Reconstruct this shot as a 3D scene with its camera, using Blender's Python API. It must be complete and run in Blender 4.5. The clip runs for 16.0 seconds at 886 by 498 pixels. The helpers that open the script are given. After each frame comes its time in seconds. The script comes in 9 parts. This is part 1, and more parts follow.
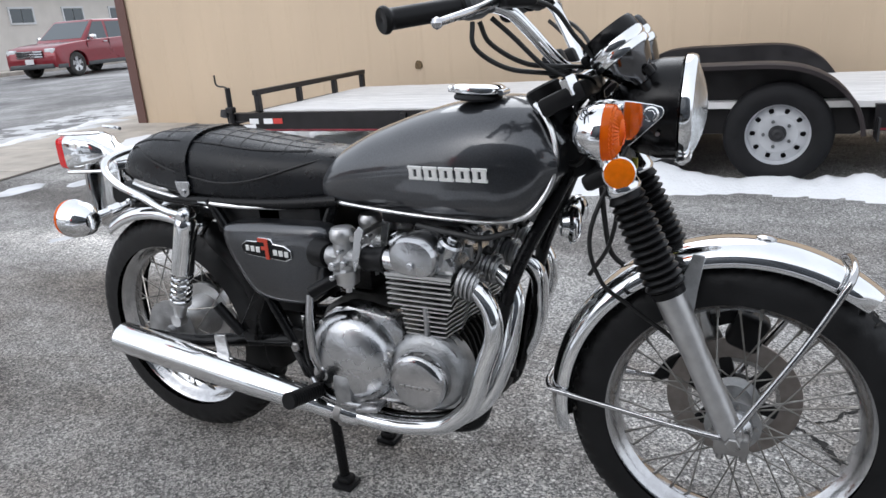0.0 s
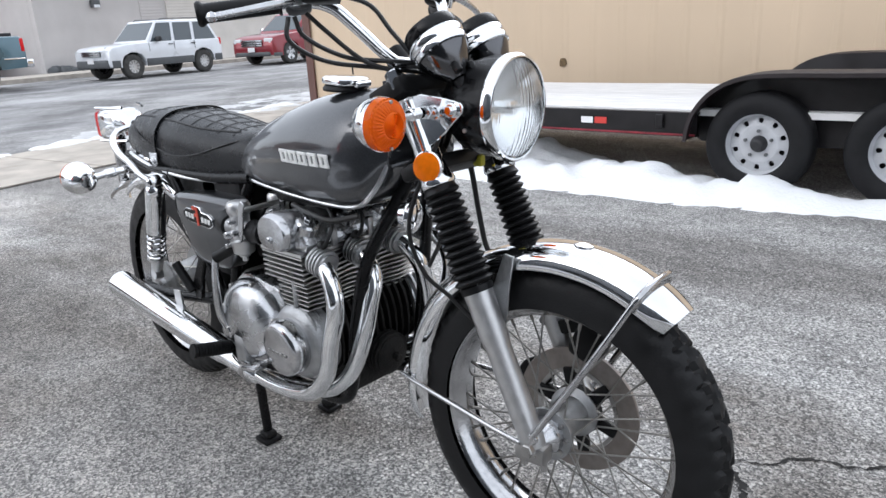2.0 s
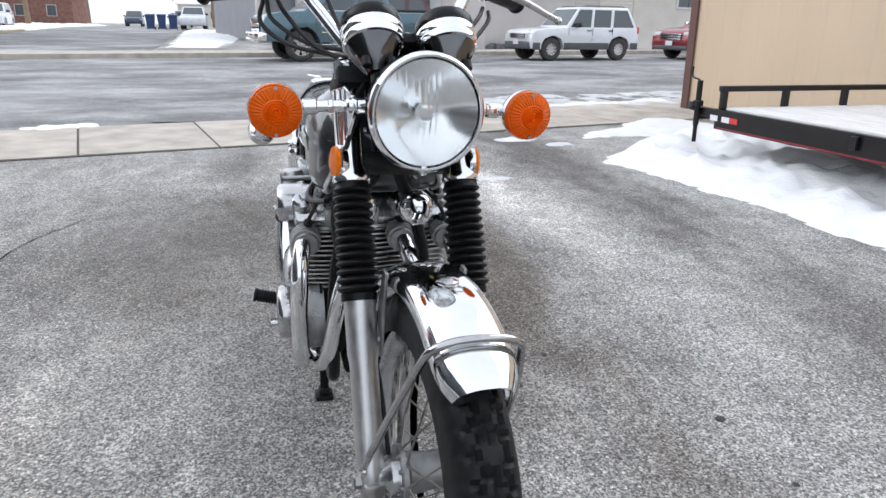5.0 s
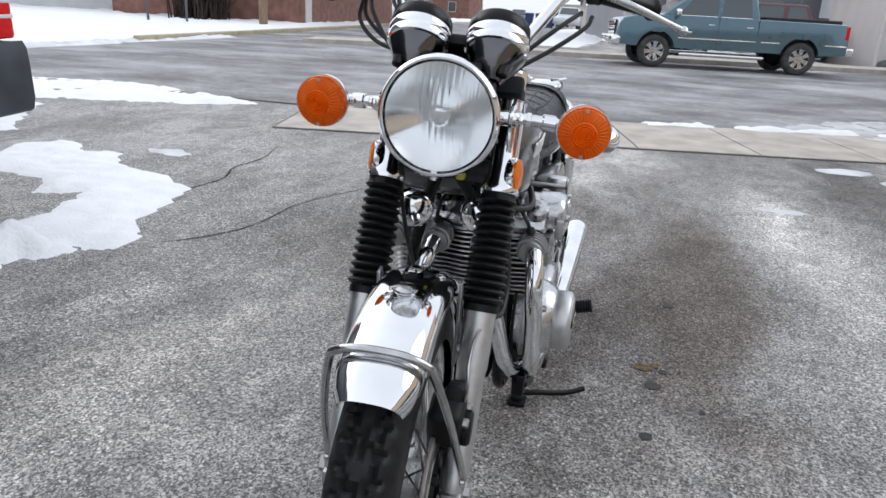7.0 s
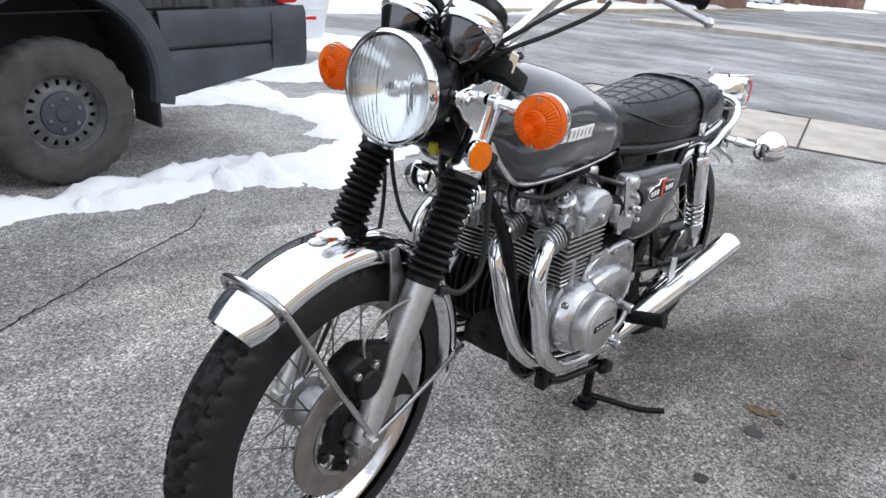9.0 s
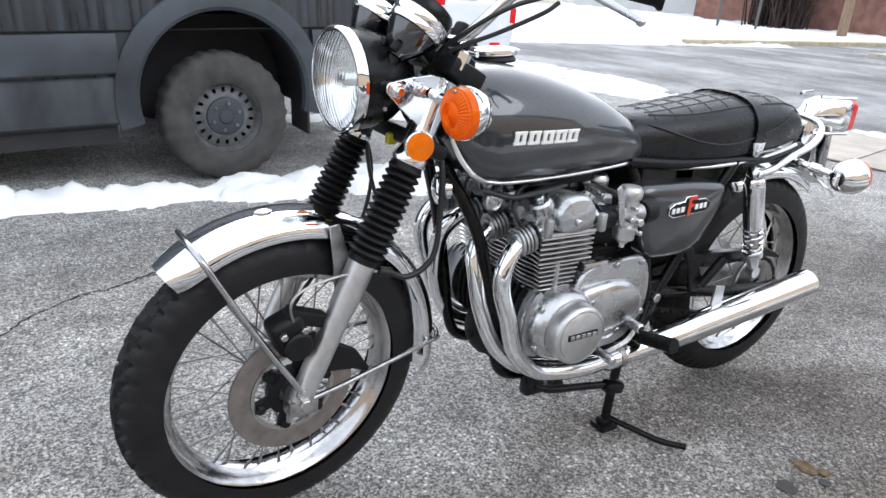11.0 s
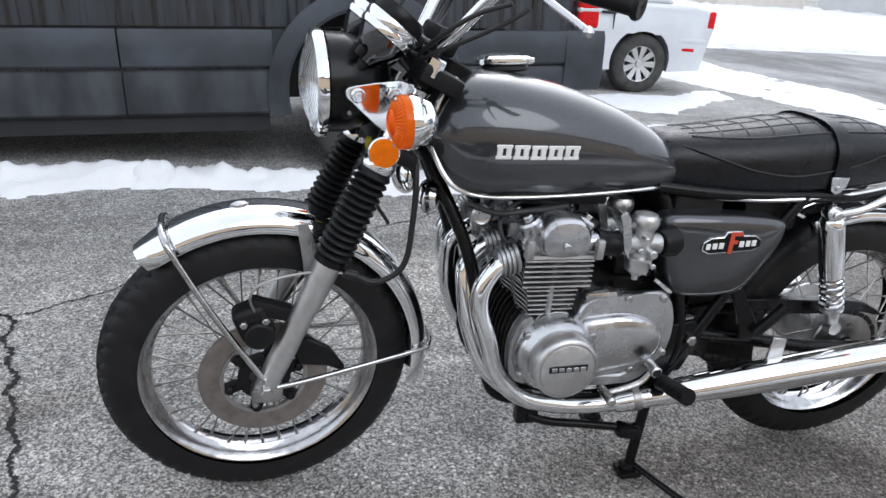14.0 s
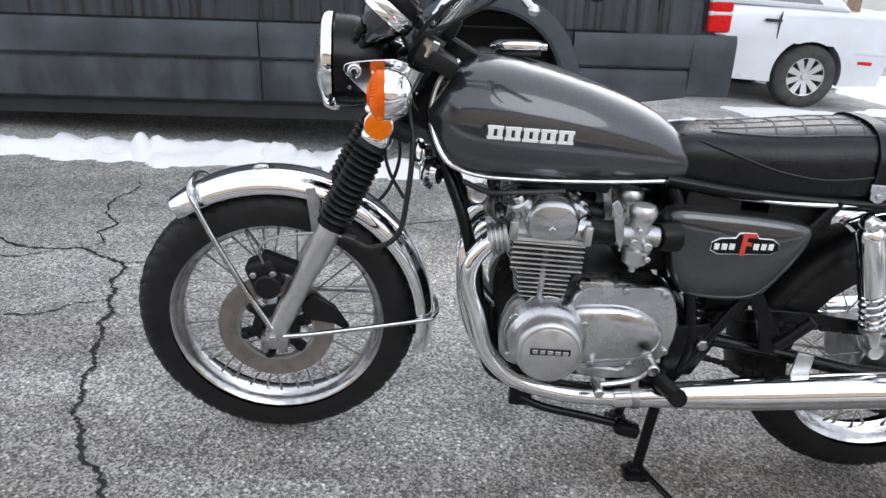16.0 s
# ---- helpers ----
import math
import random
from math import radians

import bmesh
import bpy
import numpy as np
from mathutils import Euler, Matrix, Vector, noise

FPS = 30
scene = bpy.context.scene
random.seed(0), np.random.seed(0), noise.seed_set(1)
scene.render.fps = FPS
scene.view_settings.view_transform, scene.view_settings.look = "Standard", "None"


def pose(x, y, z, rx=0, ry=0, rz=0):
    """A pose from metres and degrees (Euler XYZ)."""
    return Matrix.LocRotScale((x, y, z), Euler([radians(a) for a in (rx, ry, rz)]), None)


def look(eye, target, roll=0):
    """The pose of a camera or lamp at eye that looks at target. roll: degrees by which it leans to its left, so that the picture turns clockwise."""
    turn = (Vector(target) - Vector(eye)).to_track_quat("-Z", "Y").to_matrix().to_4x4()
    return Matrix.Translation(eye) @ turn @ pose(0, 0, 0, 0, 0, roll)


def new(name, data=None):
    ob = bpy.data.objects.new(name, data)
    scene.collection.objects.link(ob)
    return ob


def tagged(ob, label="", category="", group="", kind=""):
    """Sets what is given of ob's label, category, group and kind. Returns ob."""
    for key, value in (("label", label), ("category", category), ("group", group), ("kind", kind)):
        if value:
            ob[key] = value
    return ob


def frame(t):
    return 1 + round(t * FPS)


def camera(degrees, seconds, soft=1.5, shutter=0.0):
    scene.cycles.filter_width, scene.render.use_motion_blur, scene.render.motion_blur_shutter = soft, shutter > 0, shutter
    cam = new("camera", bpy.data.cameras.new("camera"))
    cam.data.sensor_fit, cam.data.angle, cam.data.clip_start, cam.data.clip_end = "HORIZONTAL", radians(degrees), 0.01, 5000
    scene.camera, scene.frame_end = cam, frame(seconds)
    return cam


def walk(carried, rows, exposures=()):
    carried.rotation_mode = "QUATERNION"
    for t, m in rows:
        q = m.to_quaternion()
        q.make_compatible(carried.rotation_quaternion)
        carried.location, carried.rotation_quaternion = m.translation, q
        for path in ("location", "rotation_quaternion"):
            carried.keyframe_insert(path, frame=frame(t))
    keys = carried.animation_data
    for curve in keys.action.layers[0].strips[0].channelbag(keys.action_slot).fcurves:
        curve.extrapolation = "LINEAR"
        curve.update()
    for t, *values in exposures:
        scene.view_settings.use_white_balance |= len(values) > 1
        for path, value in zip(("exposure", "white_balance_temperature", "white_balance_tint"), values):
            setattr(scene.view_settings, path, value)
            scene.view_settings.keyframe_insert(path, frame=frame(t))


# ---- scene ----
cam = camera(64.1, 16.0)
PATH = [
    (0, (1.482, -1.28, 1.077), (0.596, 0.401, 0.452), -4.2),
    (0.5, (1.673, -1.272, 1.091), (0.66, 0.336, 0.468), -4.1),
    (1, (1.773, -1.196, 1.078), (0.662, 0.346, 0.454), -3.7),
    (1.5, (1.888, -1.057, 1.062), (0.635, 0.378, 0.453), -3.4),
    (2, (2.062, -0.965, 1.035), (0.741, 0.411, 0.435), -3.3),
    (2.5, (2.199, -0.909, 1.048), (0.7, 0.276, 0.457), -2.4),
    (3, (2.238, -0.798, 1.032), (0.652, 0.266, 0.435), -2.2),
    (3.2, (2.24, -0.727, 1.027), (0.612, 0.265, 0.423), -2.0),
    (5.3, (2.401, -0.131, 1.021), (0.518, 0.183, 0.425), 1.3),
    (5.5, (2.383, -0.08, 1.022), (0.486, 0.133, 0.426), 1.6),
    (6, (2.391, 0.068, 1.016), (0.482, 0.091, 0.422), 2.1),
    (6.5, (2.434, 0.205, 1.047), (0.55, -0.08, 0.439), 2.9),
    (7, (2.344, 0.315, 1.038), (0.502, -0.151, 0.414), 3.3),
    (7.5, (2.269, 0.428, 1.024), (0.462, -0.16, 0.4), 3.7),
    (8, (2.267, 0.596, 1.019), (0.515, -0.142, 0.4), 3.5),
    (8.5, (2.281, 0.759, 1.045), (0.687, -0.273, 0.416), 4.0),
    (8.7, (2.222, 0.797, 1.08), (0.701, -0.299, 0.382), 5.1),
    (10.8, (1.793, 1.181, 1.066), (0.776, -0.39, 0.361), 4.8),
    (11, (1.798, 1.211, 1.07), (0.797, -0.37, 0.363), 4.9),
    (11.5, (1.858, 1.301, 1.071), (0.93, -0.321, 0.359), 5.0),
    (12, (1.848, 1.349, 1.087), (1.01, -0.316, 0.362), 5.1),
    (12.5, (1.743, 1.396, 1.093), (0.991, -0.309, 0.366), 5.0),
    (13, (1.61, 1.443, 1.12), (1.038, -0.324, 0.378), 5.0),
    (13.5, (1.506, 1.437, 1.118), (0.982, -0.343, 0.374), 5.1),
    (14, (1.385, 1.334, 1.111), (0.906, -0.456, 0.36), 5.0),
    (14.5, (1.306, 1.283, 1.089), (0.854, -0.516, 0.341), 5.2),
    (15, (1.209, 1.334, 1.088), (0.875, -0.489, 0.335), 5.0),
    (15.5, (1.099, 1.396, 1.097), (0.989, -0.449, 0.332), 4.8),
    (16, (1.068, 1.454, 1.101), (1.037, -0.392, 0.333), 5.0),
]
walk(cam, [(t, look(eye, target, roll)) for t, eye, target, roll in PATH], exposures=[(0.0, 0.80, 6050, 10), (1.5, 1.04, 6000, 10), (3.2, 1.02, 6000, 10), (5.5, 0.84, 6050, 10), (7.0, 0.64, 6050, 10), (8.5, 0.88, 6000, 10), (11.5, 1.24, 6000, 10), (13.0, 1.04, 6000, 10), (14.5, 0.88, 6000, 10), (16.0, 1.00, 6050, 10)])


# ---- world and light: a bright overcast winter day ----
world = bpy.data.worlds.new("overcast")
scene.world = world
world.use_nodes = True
wn, wl = world.node_tree.nodes, world.node_tree.links
sky = wn.new("ShaderNodeTexSky")
sky.sky_type = "NISHITA"
sky.sun_disc = False
sky.sun_elevation, sky.sun_rotation = radians(38), radians(200)
sky.air_density, sky.dust_density, sky.ozone_density = 1.0, 4.0, 1.0
pale = wn.new("ShaderNodeHueSaturation")
pale.inputs["Saturation"].default_value = 0.35
wl.new(sky.outputs[0], pale.inputs["Color"])
cloud = wn.new("ShaderNodeMix")
cloud.data_type = "RGBA"
cloud.inputs[0].default_value = 0.72
cloud.inputs[7].default_value = (5.1, 5.15, 5.25, 1)
wl.new(pale.outputs[0], cloud.inputs[6])
wl.new(cloud.outputs[2], wn["Background"].inputs["Color"])
wn["Background"].inputs["Strength"].default_value = 0.15
sun = new("sun", bpy.data.lights.new("sun", "SUN"))
sun.data.energy, sun.data.angle, sun.data.color = 0.5, radians(40), (1.0, 0.98, 0.95)
sun.matrix_world = look((0, 0, 30), (0.34 * 24, -0.93 * 24, 30 - 19))


# ---- materials ----
def mat(name, base, rough=0.5, metal=0.0, var=0.0, scale=8.0, bump=0.0, bscale=60.0, coat=0.0, spec=0.5, tint=None, rvar=0.0, detail=6.0, stretch=None, trans=0.0, ior=1.45, rand=0.0):
    m = bpy.data.materials.new(name)
    m.use_nodes = True
    nt = m.node_tree
    n, l = nt.nodes, nt.links
    b = n["Principled BSDF"]
    b.inputs["Base Color"].default_value = (*base, 1)
    b.inputs["Roughness"].default_value = rough
    b.inputs["Metallic"].default_value = metal
    b.inputs["Specular IOR Level"].default_value = spec
    b.inputs["Coat Weight"].default_value = coat
    b.inputs["Coat Roughness"].default_value = 0.06
    b.inputs["Transmission Weight"].default_value = trans
    b.inputs["IOR"].default_value = ior
    co = n.new("ShaderNodeTexCoord")
    src = co.outputs["Object"]
    if stretch:
        mp = n.new("ShaderNodeMapping")
        mp.inputs["Scale"].default_value = stretch
        l.new(src, mp.inputs["Vector"])
        src = mp.outputs[0]
    if var or rvar:
        t = n.new("ShaderNodeTexNoise")
        t.inputs["Scale"].default_value, t.inputs["Detail"].default_value = scale, detail
        l.new(src, t.inputs["Vector"])
        if var:
            r = n.new("ShaderNodeMix")
            r.data_type = "RGBA"
            lo = [c * (1 - var) for c in base]
            hi = [min(1, c * (1 + var)) for c in (tint or base)]
            r.inputs[6].default_value, r.inputs[7].default_value = (*lo, 1), (*hi, 1)
            mr = n.new("ShaderNodeMapRange")
            mr.inputs[1].default_value, mr.inputs[2].default_value = 0.3, 0.7
            l.new(t.outputs[0], mr.inputs[0])
            l.new(mr.outputs[0], r.inputs[0])
            col = r.outputs[2]
            if rand:
                oi = n.new("ShaderNodeObjectInfo")
                hs = n.new("ShaderNodeHueSaturation")
                ma = n.new("ShaderNodeMapRange")
                ma.inputs[3].default_value, ma.inputs[4].default_value = 1 - rand, 1 + rand
                l.new(oi.outputs["Random"], ma.inputs[0])
                l.new(ma.outputs[0], hs.inputs["Value"])
                l.new(col, hs.inputs["Color"])
                col = hs.outputs[0]
            l.new(col, b.inputs["Base Color"])
        if rvar:
            mr2 = n.new("ShaderNodeMapRange")
            mr2.inputs[1].default_value, mr2.inputs[2].default_value = 0.3, 0.7
            mr2.inputs[3].default_value, mr2.inputs[4].default_value = max(0.02, rough - rvar), min(1, rough + rvar)
            l.new(t.outputs[0], mr2.inputs[0])
            l.new(mr2.outputs[0], b.inputs["Roughness"])
    if bump:
        t2 = n.new("ShaderNodeTexNoise")
        t2.inputs["Scale"].default_value, t2.inputs["Detail"].default_value = bscale, 4
        l.new(src, t2.inputs["Vector"])
        bp = n.new("ShaderNodeBump")
        bp.inputs["Strength"].default_value, bp.inputs["Distance"].default_value = bump, 0.01
        l.new(t2.outputs[0], bp.inputs["Height"])
        l.new(bp.outputs[0], b.inputs["Normal"])
    return m


M_PAINT = mat("charcoal metallic paint", (0.050, 0.0525, 0.058), 0.34, 0.7, var=0.14, scale=300, coat=1.0, spec=0.2, rvar=0.05)
M_PAINT.node_tree.nodes["Principled BSDF"].inputs["Coat IOR"].default_value = 1.62
M_CHROME = mat("chrome", (0.83, 0.84, 0.85), 0.07, 1.0, var=0.06, scale=14, rvar=0.035)
M_CHROME_OLD = mat("pitted chrome", (0.50, 0.50, 0.505), 0.13, 1.0, var=0.16, scale=40, rvar=0.08, bump=0.05, bscale=200)
M_STEEL = mat("bare steel disc", (0.42, 0.41, 0.40), 0.34, 1.0, var=0.14, scale=30, rvar=0.1)
M_ALU = mat("polished aluminium casting", (0.55, 0.555, 0.565), 0.24, 1.0, var=0.14, scale=16, rvar=0.13, bump=0.06, bscale=120)
M_ALU_DULL = mat("dull cast aluminium", (0.44, 0.445, 0.45), 0.40, 1.0, var=0.26, scale=30, rvar=0.12, bump=0.25, bscale=240)
# raw casting darkened for its dirt and for the shade behind the headers
M_ALU_RAW = mat("weathered raw aluminium with dirt and painted shade", (0.055, 0.054, 0.052), 0.62, 0.35, var=0.5, scale=26, rvar=0.12, bump=0.25, bscale=200)
M_ALU_SATIN = mat("satin fork aluminium", (0.62, 0.62, 0.62), 0.4, 1.0, var=0.08, scale=60, rvar=0.08, bump=0.05, bscale=300)
M_BLACK = mat("black enamel", (0.0045, 0.0045, 0.005), 0.26, spec=0.28, var=0.25, scale=20, rvar=0.08)
M_BLACK_MATT = mat("black matt parts", (0.007, 0.007, 0.0075), 0.5, spec=0.3, var=0.3, scale=30, rvar=0.12, bump=0.08, bscale=200)
M_FIN = mat("machined fin edges", (0.72, 0.72, 0.71), 0.38, 1.0, var=0.12, scale=30, rvar=0.1)
# grime, made darker still to stand for shade in the engine's gaps
M_GRIME_SHADE = mat("oily engine grime and recess shade", (0.010, 0.0095, 0.009), 0.6, 0.0, spec=0.3, var=0.5, scale=40, bump=0.3, bscale=150)
M_RUBBER = mat("tyre rubber", (0.010, 0.010, 0.011), 0.65, spec=0.25, var=0.3, scale=25, rvar=0.1, bump=0.1, bscale=300)
M_GAITER = mat("gaiter rubber", (0.005, 0.005, 0.0055), 0.42, spec=0.28, var=0.25, scale=60, rvar=0.1)
M_VINYL = mat("black seat vinyl", (0.0035, 0.0042, 0.006), 0.30, spec=0.38, var=0.2, scale=40, rvar=0.08, bump=0.12, bscale=420)
M_PIPING = mat("seat welt", (0.006, 0.006, 0.007), 0.45)
M_CABLE = mat("black cable sheath", (0.012, 0.012, 0.012), 0.42)
M_SPOKE = mat("zinc spoke", (0.36, 0.35, 0.33), 0.4, 1.0, var=0.25, scale=60)
M_WHITE = mat("white enamel", (0.82, 0.82, 0.80), 0.35, var=0.04, scale=50)
M_REDPAINT = mat("red enamel", (0.55, 0.06, 0.03), 0.4)
M_YELLOW = mat("yellow connector plastic", (0.42, 0.38, 0.02), 0.5)
M_BRASS = mat("brown underseat panel", (0.22, 0.15, 0.06), 0.6, var=0.3, scale=30)
M_TREAD = mat("tyre tread rubber", (0.0105, 0.0105, 0.011), 0.52, spec=0.32, var=0.3, scale=30, rvar=0.12, bump=0.08, bscale=250)
M_DISC = mat("rusty brown brake disc", (0.30, 0.27, 0.25), 0.42, 0.9, var=0.2, scale=40, rvar=0.1)
M_MIRROR = mat("bright lamp reflector", (0.88, 0.89, 0.90), 0.16, 1.0)
M_CUP = mat("dark chrome instrument cup", (0.13, 0.13, 0.135), 0.14, 1.0, var=0.1, scale=20, rvar=0.04)
M_SEATTRIM = mat("bright seat trim", (0.85, 0.85, 0.85), 0.32, 1.0, var=0.1, scale=30)
M_DARK = mat("dark cavity", (0.004, 0.004, 0.004), 0.9)


def lens_mat(name, base, trans):
    m = mat(name, base, 0.12, spec=0.32, trans=trans, ior=1.3, var=0.12, scale=70)
    b = m.node_tree.nodes["Principled BSDF"]
    b.inputs["Subsurface Weight"].default_value = 0.0 if trans else 0.15
    b.inputs["Subsurface Radius"].default_value = (0.02, 0.006, 0.002)
    b.inputs["Subsurface Scale"].default_value = 0.5
    return m


M_AMBER = lens_mat("amber plastic lens", (1.0, 0.19, 0.004), 0.5)
M_AMBERBULB = mat("frosted bulb", (0.85, 0.8, 0.7), 0.35)
M_REFLECTOR = lens_mat("amber reflector", (0.9, 0.2, 0.004), 0.0)
M_REDLENS = lens_mat("red plastic lens", (0.62, 0.018, 0.02), 0.0)


def glass_mat(name, tint=(1, 1, 1), rough=0.0):
    m = mat(name, tint, rough, trans=1.0, ior=1.45)
    return m


M_GLASS = glass_mat("headlamp glass", (0.97, 0.98, 0.98), 0.02)
gn, gl = M_GLASS.node_tree.nodes, M_GLASS.node_tree.links
flute = gn.new("ShaderNodeTexWave")
flute.bands_direction = "Y"
flute.inputs["Scale"].default_value = 62.0
flute_bump = gn.new("ShaderNodeBump")
flute_bump.inputs["Strength"].default_value, flute_bump.inputs["Distance"].default_value = 0.12, 0.0012
gl.new(gn["Texture Coordinate"].outputs["Object"], flute.inputs["Vector"])
gl.new(flute.outputs["Color"], flute_bump.inputs["Height"])
gl.new(flute_bump.outputs[0], gn["Principled BSDF"].inputs["Normal"])


def asphalt(name, dark, light, grain, blotch_dark, blotch_scale, wet=0.3, stretch=(1, 1, 1), salt=None, stain=(), specks=0.0):
    """Worn asphalt: exposed aggregate at two sizes over patchy tar, with damp blotches."""
    m = bpy.data.materials.new(name)
    m.use_nodes = True
    n, l = m.node_tree.nodes, m.node_tree.links
    b = n["Principled BSDF"]
    co = n.new("ShaderNodeTexCoord")
    mp = n.new("ShaderNodeMapping")
    mp.inputs["Scale"].default_value = stretch
    l.new(co.outputs["Object"], mp.inputs["Vector"])

    def noise_tex(scale, detail, rough=0.5, src=None):
        t = n.new("ShaderNodeTexNoise")
        t.inputs["Scale"].default_value, t.inputs["Detail"].default_value, t.inputs["Roughness"].default_value = scale, detail, rough
        l.new(src or co.outputs["Object"], t.inputs["Vector"])
        return t.outputs[0]

    def ramp(v, lo, hi, a=0.0, z=1.0):
        r = n.new("ShaderNodeMapRange")
        r.inputs[1].default_value, r.inputs[2].default_value, r.inputs[3].default_value, r.inputs[4].default_value = lo, hi, a, z
        l.new(v, r.inputs[0])
        return r.outputs[0]

    def mix(f, a, c, kind="MIX"):
        r = n.new("ShaderNodeMix")
        r.data_type, r.blend_type = "RGBA", kind
        for i, v in ((0, f), (6, a), (7, c)):
            if isinstance(v, tuple):
                r.inputs[i].default_value = (*v, 1)
            elif isinstance(v, float):
                r.inputs[i].default_value = v
            else:
                l.new(v, r.inputs[i])
        return r.outputs[2]

    vo = n.new("ShaderNodeTexVoronoi")
    vo.inputs["Scale"].default_value = grain
    l.new(co.outputs["Object"], vo.inputs["Vector"])
    sep = n.new("ShaderNodeSeparateColor")
    l.new(vo.outputs["Color"], sep.inputs[0])
    stone = ramp(sep.outputs[0], 0.25, 0.95)
    patch = ramp(noise_tex(0.9, 7, 0.65, mp.outputs[0]), 0.38, 0.62)
    fine = noise_tex(grain * 1.7, 3)
    vo2 = n.new("ShaderNodeTexVoronoi")
    vo2.inputs["Scale"].default_value = grain * 0.55
    l.new(co.outputs["Object"], vo2.inputs["Vector"])
    sep2 = n.new("ShaderNodeSeparateColor")
    l.new(vo2.outputs["Color"], sep2.inputs[0])
    base = mix(stone, dark, light)
    base = mix(ramp(sep2.outputs[1], 0.7, 1.0, 0.0, 0.4), base, light)
    base = mix(ramp(sep2.outputs[2], 0.75, 1.0, 0.0, 0.4), base, dark)
    base = mix(ramp(fine, 0.35, 0.7, 0.0, 0.5), base, tuple(c * 0.55 for c in dark))
    cool = mix(patch, (0.70, 0.69, 0.68), (1.20, 1.19, 1.18))
    base = mix(1.0, base, cool, "MULTIPLY")
    base = mix(1.0, base, mix(ramp(noise_tex(5.5, 7, 0.72), 0.36, 0.64), (0.80, 0.80, 0.80), (1.17, 1.17, 1.16)), "MULTIPLY")
    base = mix(ramp(noise_tex(26, 3, 0.6), 0.60, 0.74, 0.0, 0.45), base, tuple(c * 0.8 for c in dark))
    if specks:
        vo3 = n.new("ShaderNodeTexVoronoi")
        vo3.inputs["Scale"].default_value = grain * 0.42
        vo3.inputs["Randomness"].default_value = 1.0
        l.new(co.outputs["Object"], vo3.inputs["Vector"])
        sep3 = n.new("ShaderNodeSeparateColor")
        l.new(vo3.outputs["Color"], sep3.inputs[0])
        chip = n.new("ShaderNodeMath")
        chip.operation = "MULTIPLY"
        l.new(ramp(sep3.outputs[0], 0.80, 0.86, 0.0, specks), chip.inputs[0])
        l.new(ramp(vo3.outputs["Distance"], 0.30, 0.48, 1.0, 0.0), chip.inputs[1])
        base = mix(chip.outputs[0], base, (0.92, 0.91, 0.89))
        pit = n.new("ShaderNodeMath")
        pit.operation = "MULTIPLY"
        l.new(ramp(sep3.outputs[1], 0.80, 0.88, 0.0, specks), pit.inputs[0])
        l.new(ramp(vo3.outputs["Distance"], 0.30, 0.50, 1.0, 0.0), pit.inputs[1])
        base = mix(pit.outputs[0], base, tuple(c * 0.35 for c in dark))
    wetness = ramp(noise_tex(blotch_scale, 6, 0.55, mp.outputs[0]), 0.47, 0.63)
    base = mix(ramp(wetness, 0, 1, 0.0, wet), base, blotch_dark, "MULTIPLY")
    for sx, sy, rx, ry, tone, amount in stain:
        mv = n.new("ShaderNodeMapping")
        mv.inputs["Location"].default_value, mv.inputs["Scale"].default_value = (-sx / rx, -sy / ry, 0), (1 / rx, 1 / ry, 0)
        l.new(co.outputs["Object"], mv.inputs["Vector"])
        ln = n.new("ShaderNodeVectorMath")
        ln.operation = "LENGTH"
        l.new(mv.outputs[0], ln.inputs[0])
        sm = n.new("ShaderNodeMath")
        sm.operation = "MULTIPLY_ADD"
        sm.inputs[1].default_value = 2.4
        l.new(noise_tex(1.6, 6, 0.6, mp.outputs[0]), sm.inputs[0])
        l.new(ln.outputs["Value"], sm.inputs[2])
        base = mix(ramp(sm.outputs[0], 1.6, 2.25, amount, 0.0), base, tone, "MULTIPLY")
    if salt:
        s2 = ramp(noise_tex(salt[1], 5, 0.6, mp.outputs[0]), 0.5, 0.72, 0.0, salt[2])
        base = mix(s2, base, salt[0])
    l.new(base, b.inputs["Base Color"])
    l.new(ramp(wetness, 0, 1, 0.88, 0.62), b.inputs["Roughness"])
    b.inputs["Specular IOR Level"].default_value = 0.35
    bp = n.new("ShaderNodeBump")
    bp.inputs["Strength"].default_value, bp.inputs["Distance"].default_value = 0.8, 0.004
    l.new(vo.outputs["Distance"], bp.inputs["Height"])
    l.new(bp.outputs[0], b.inputs["Normal"])
    return m


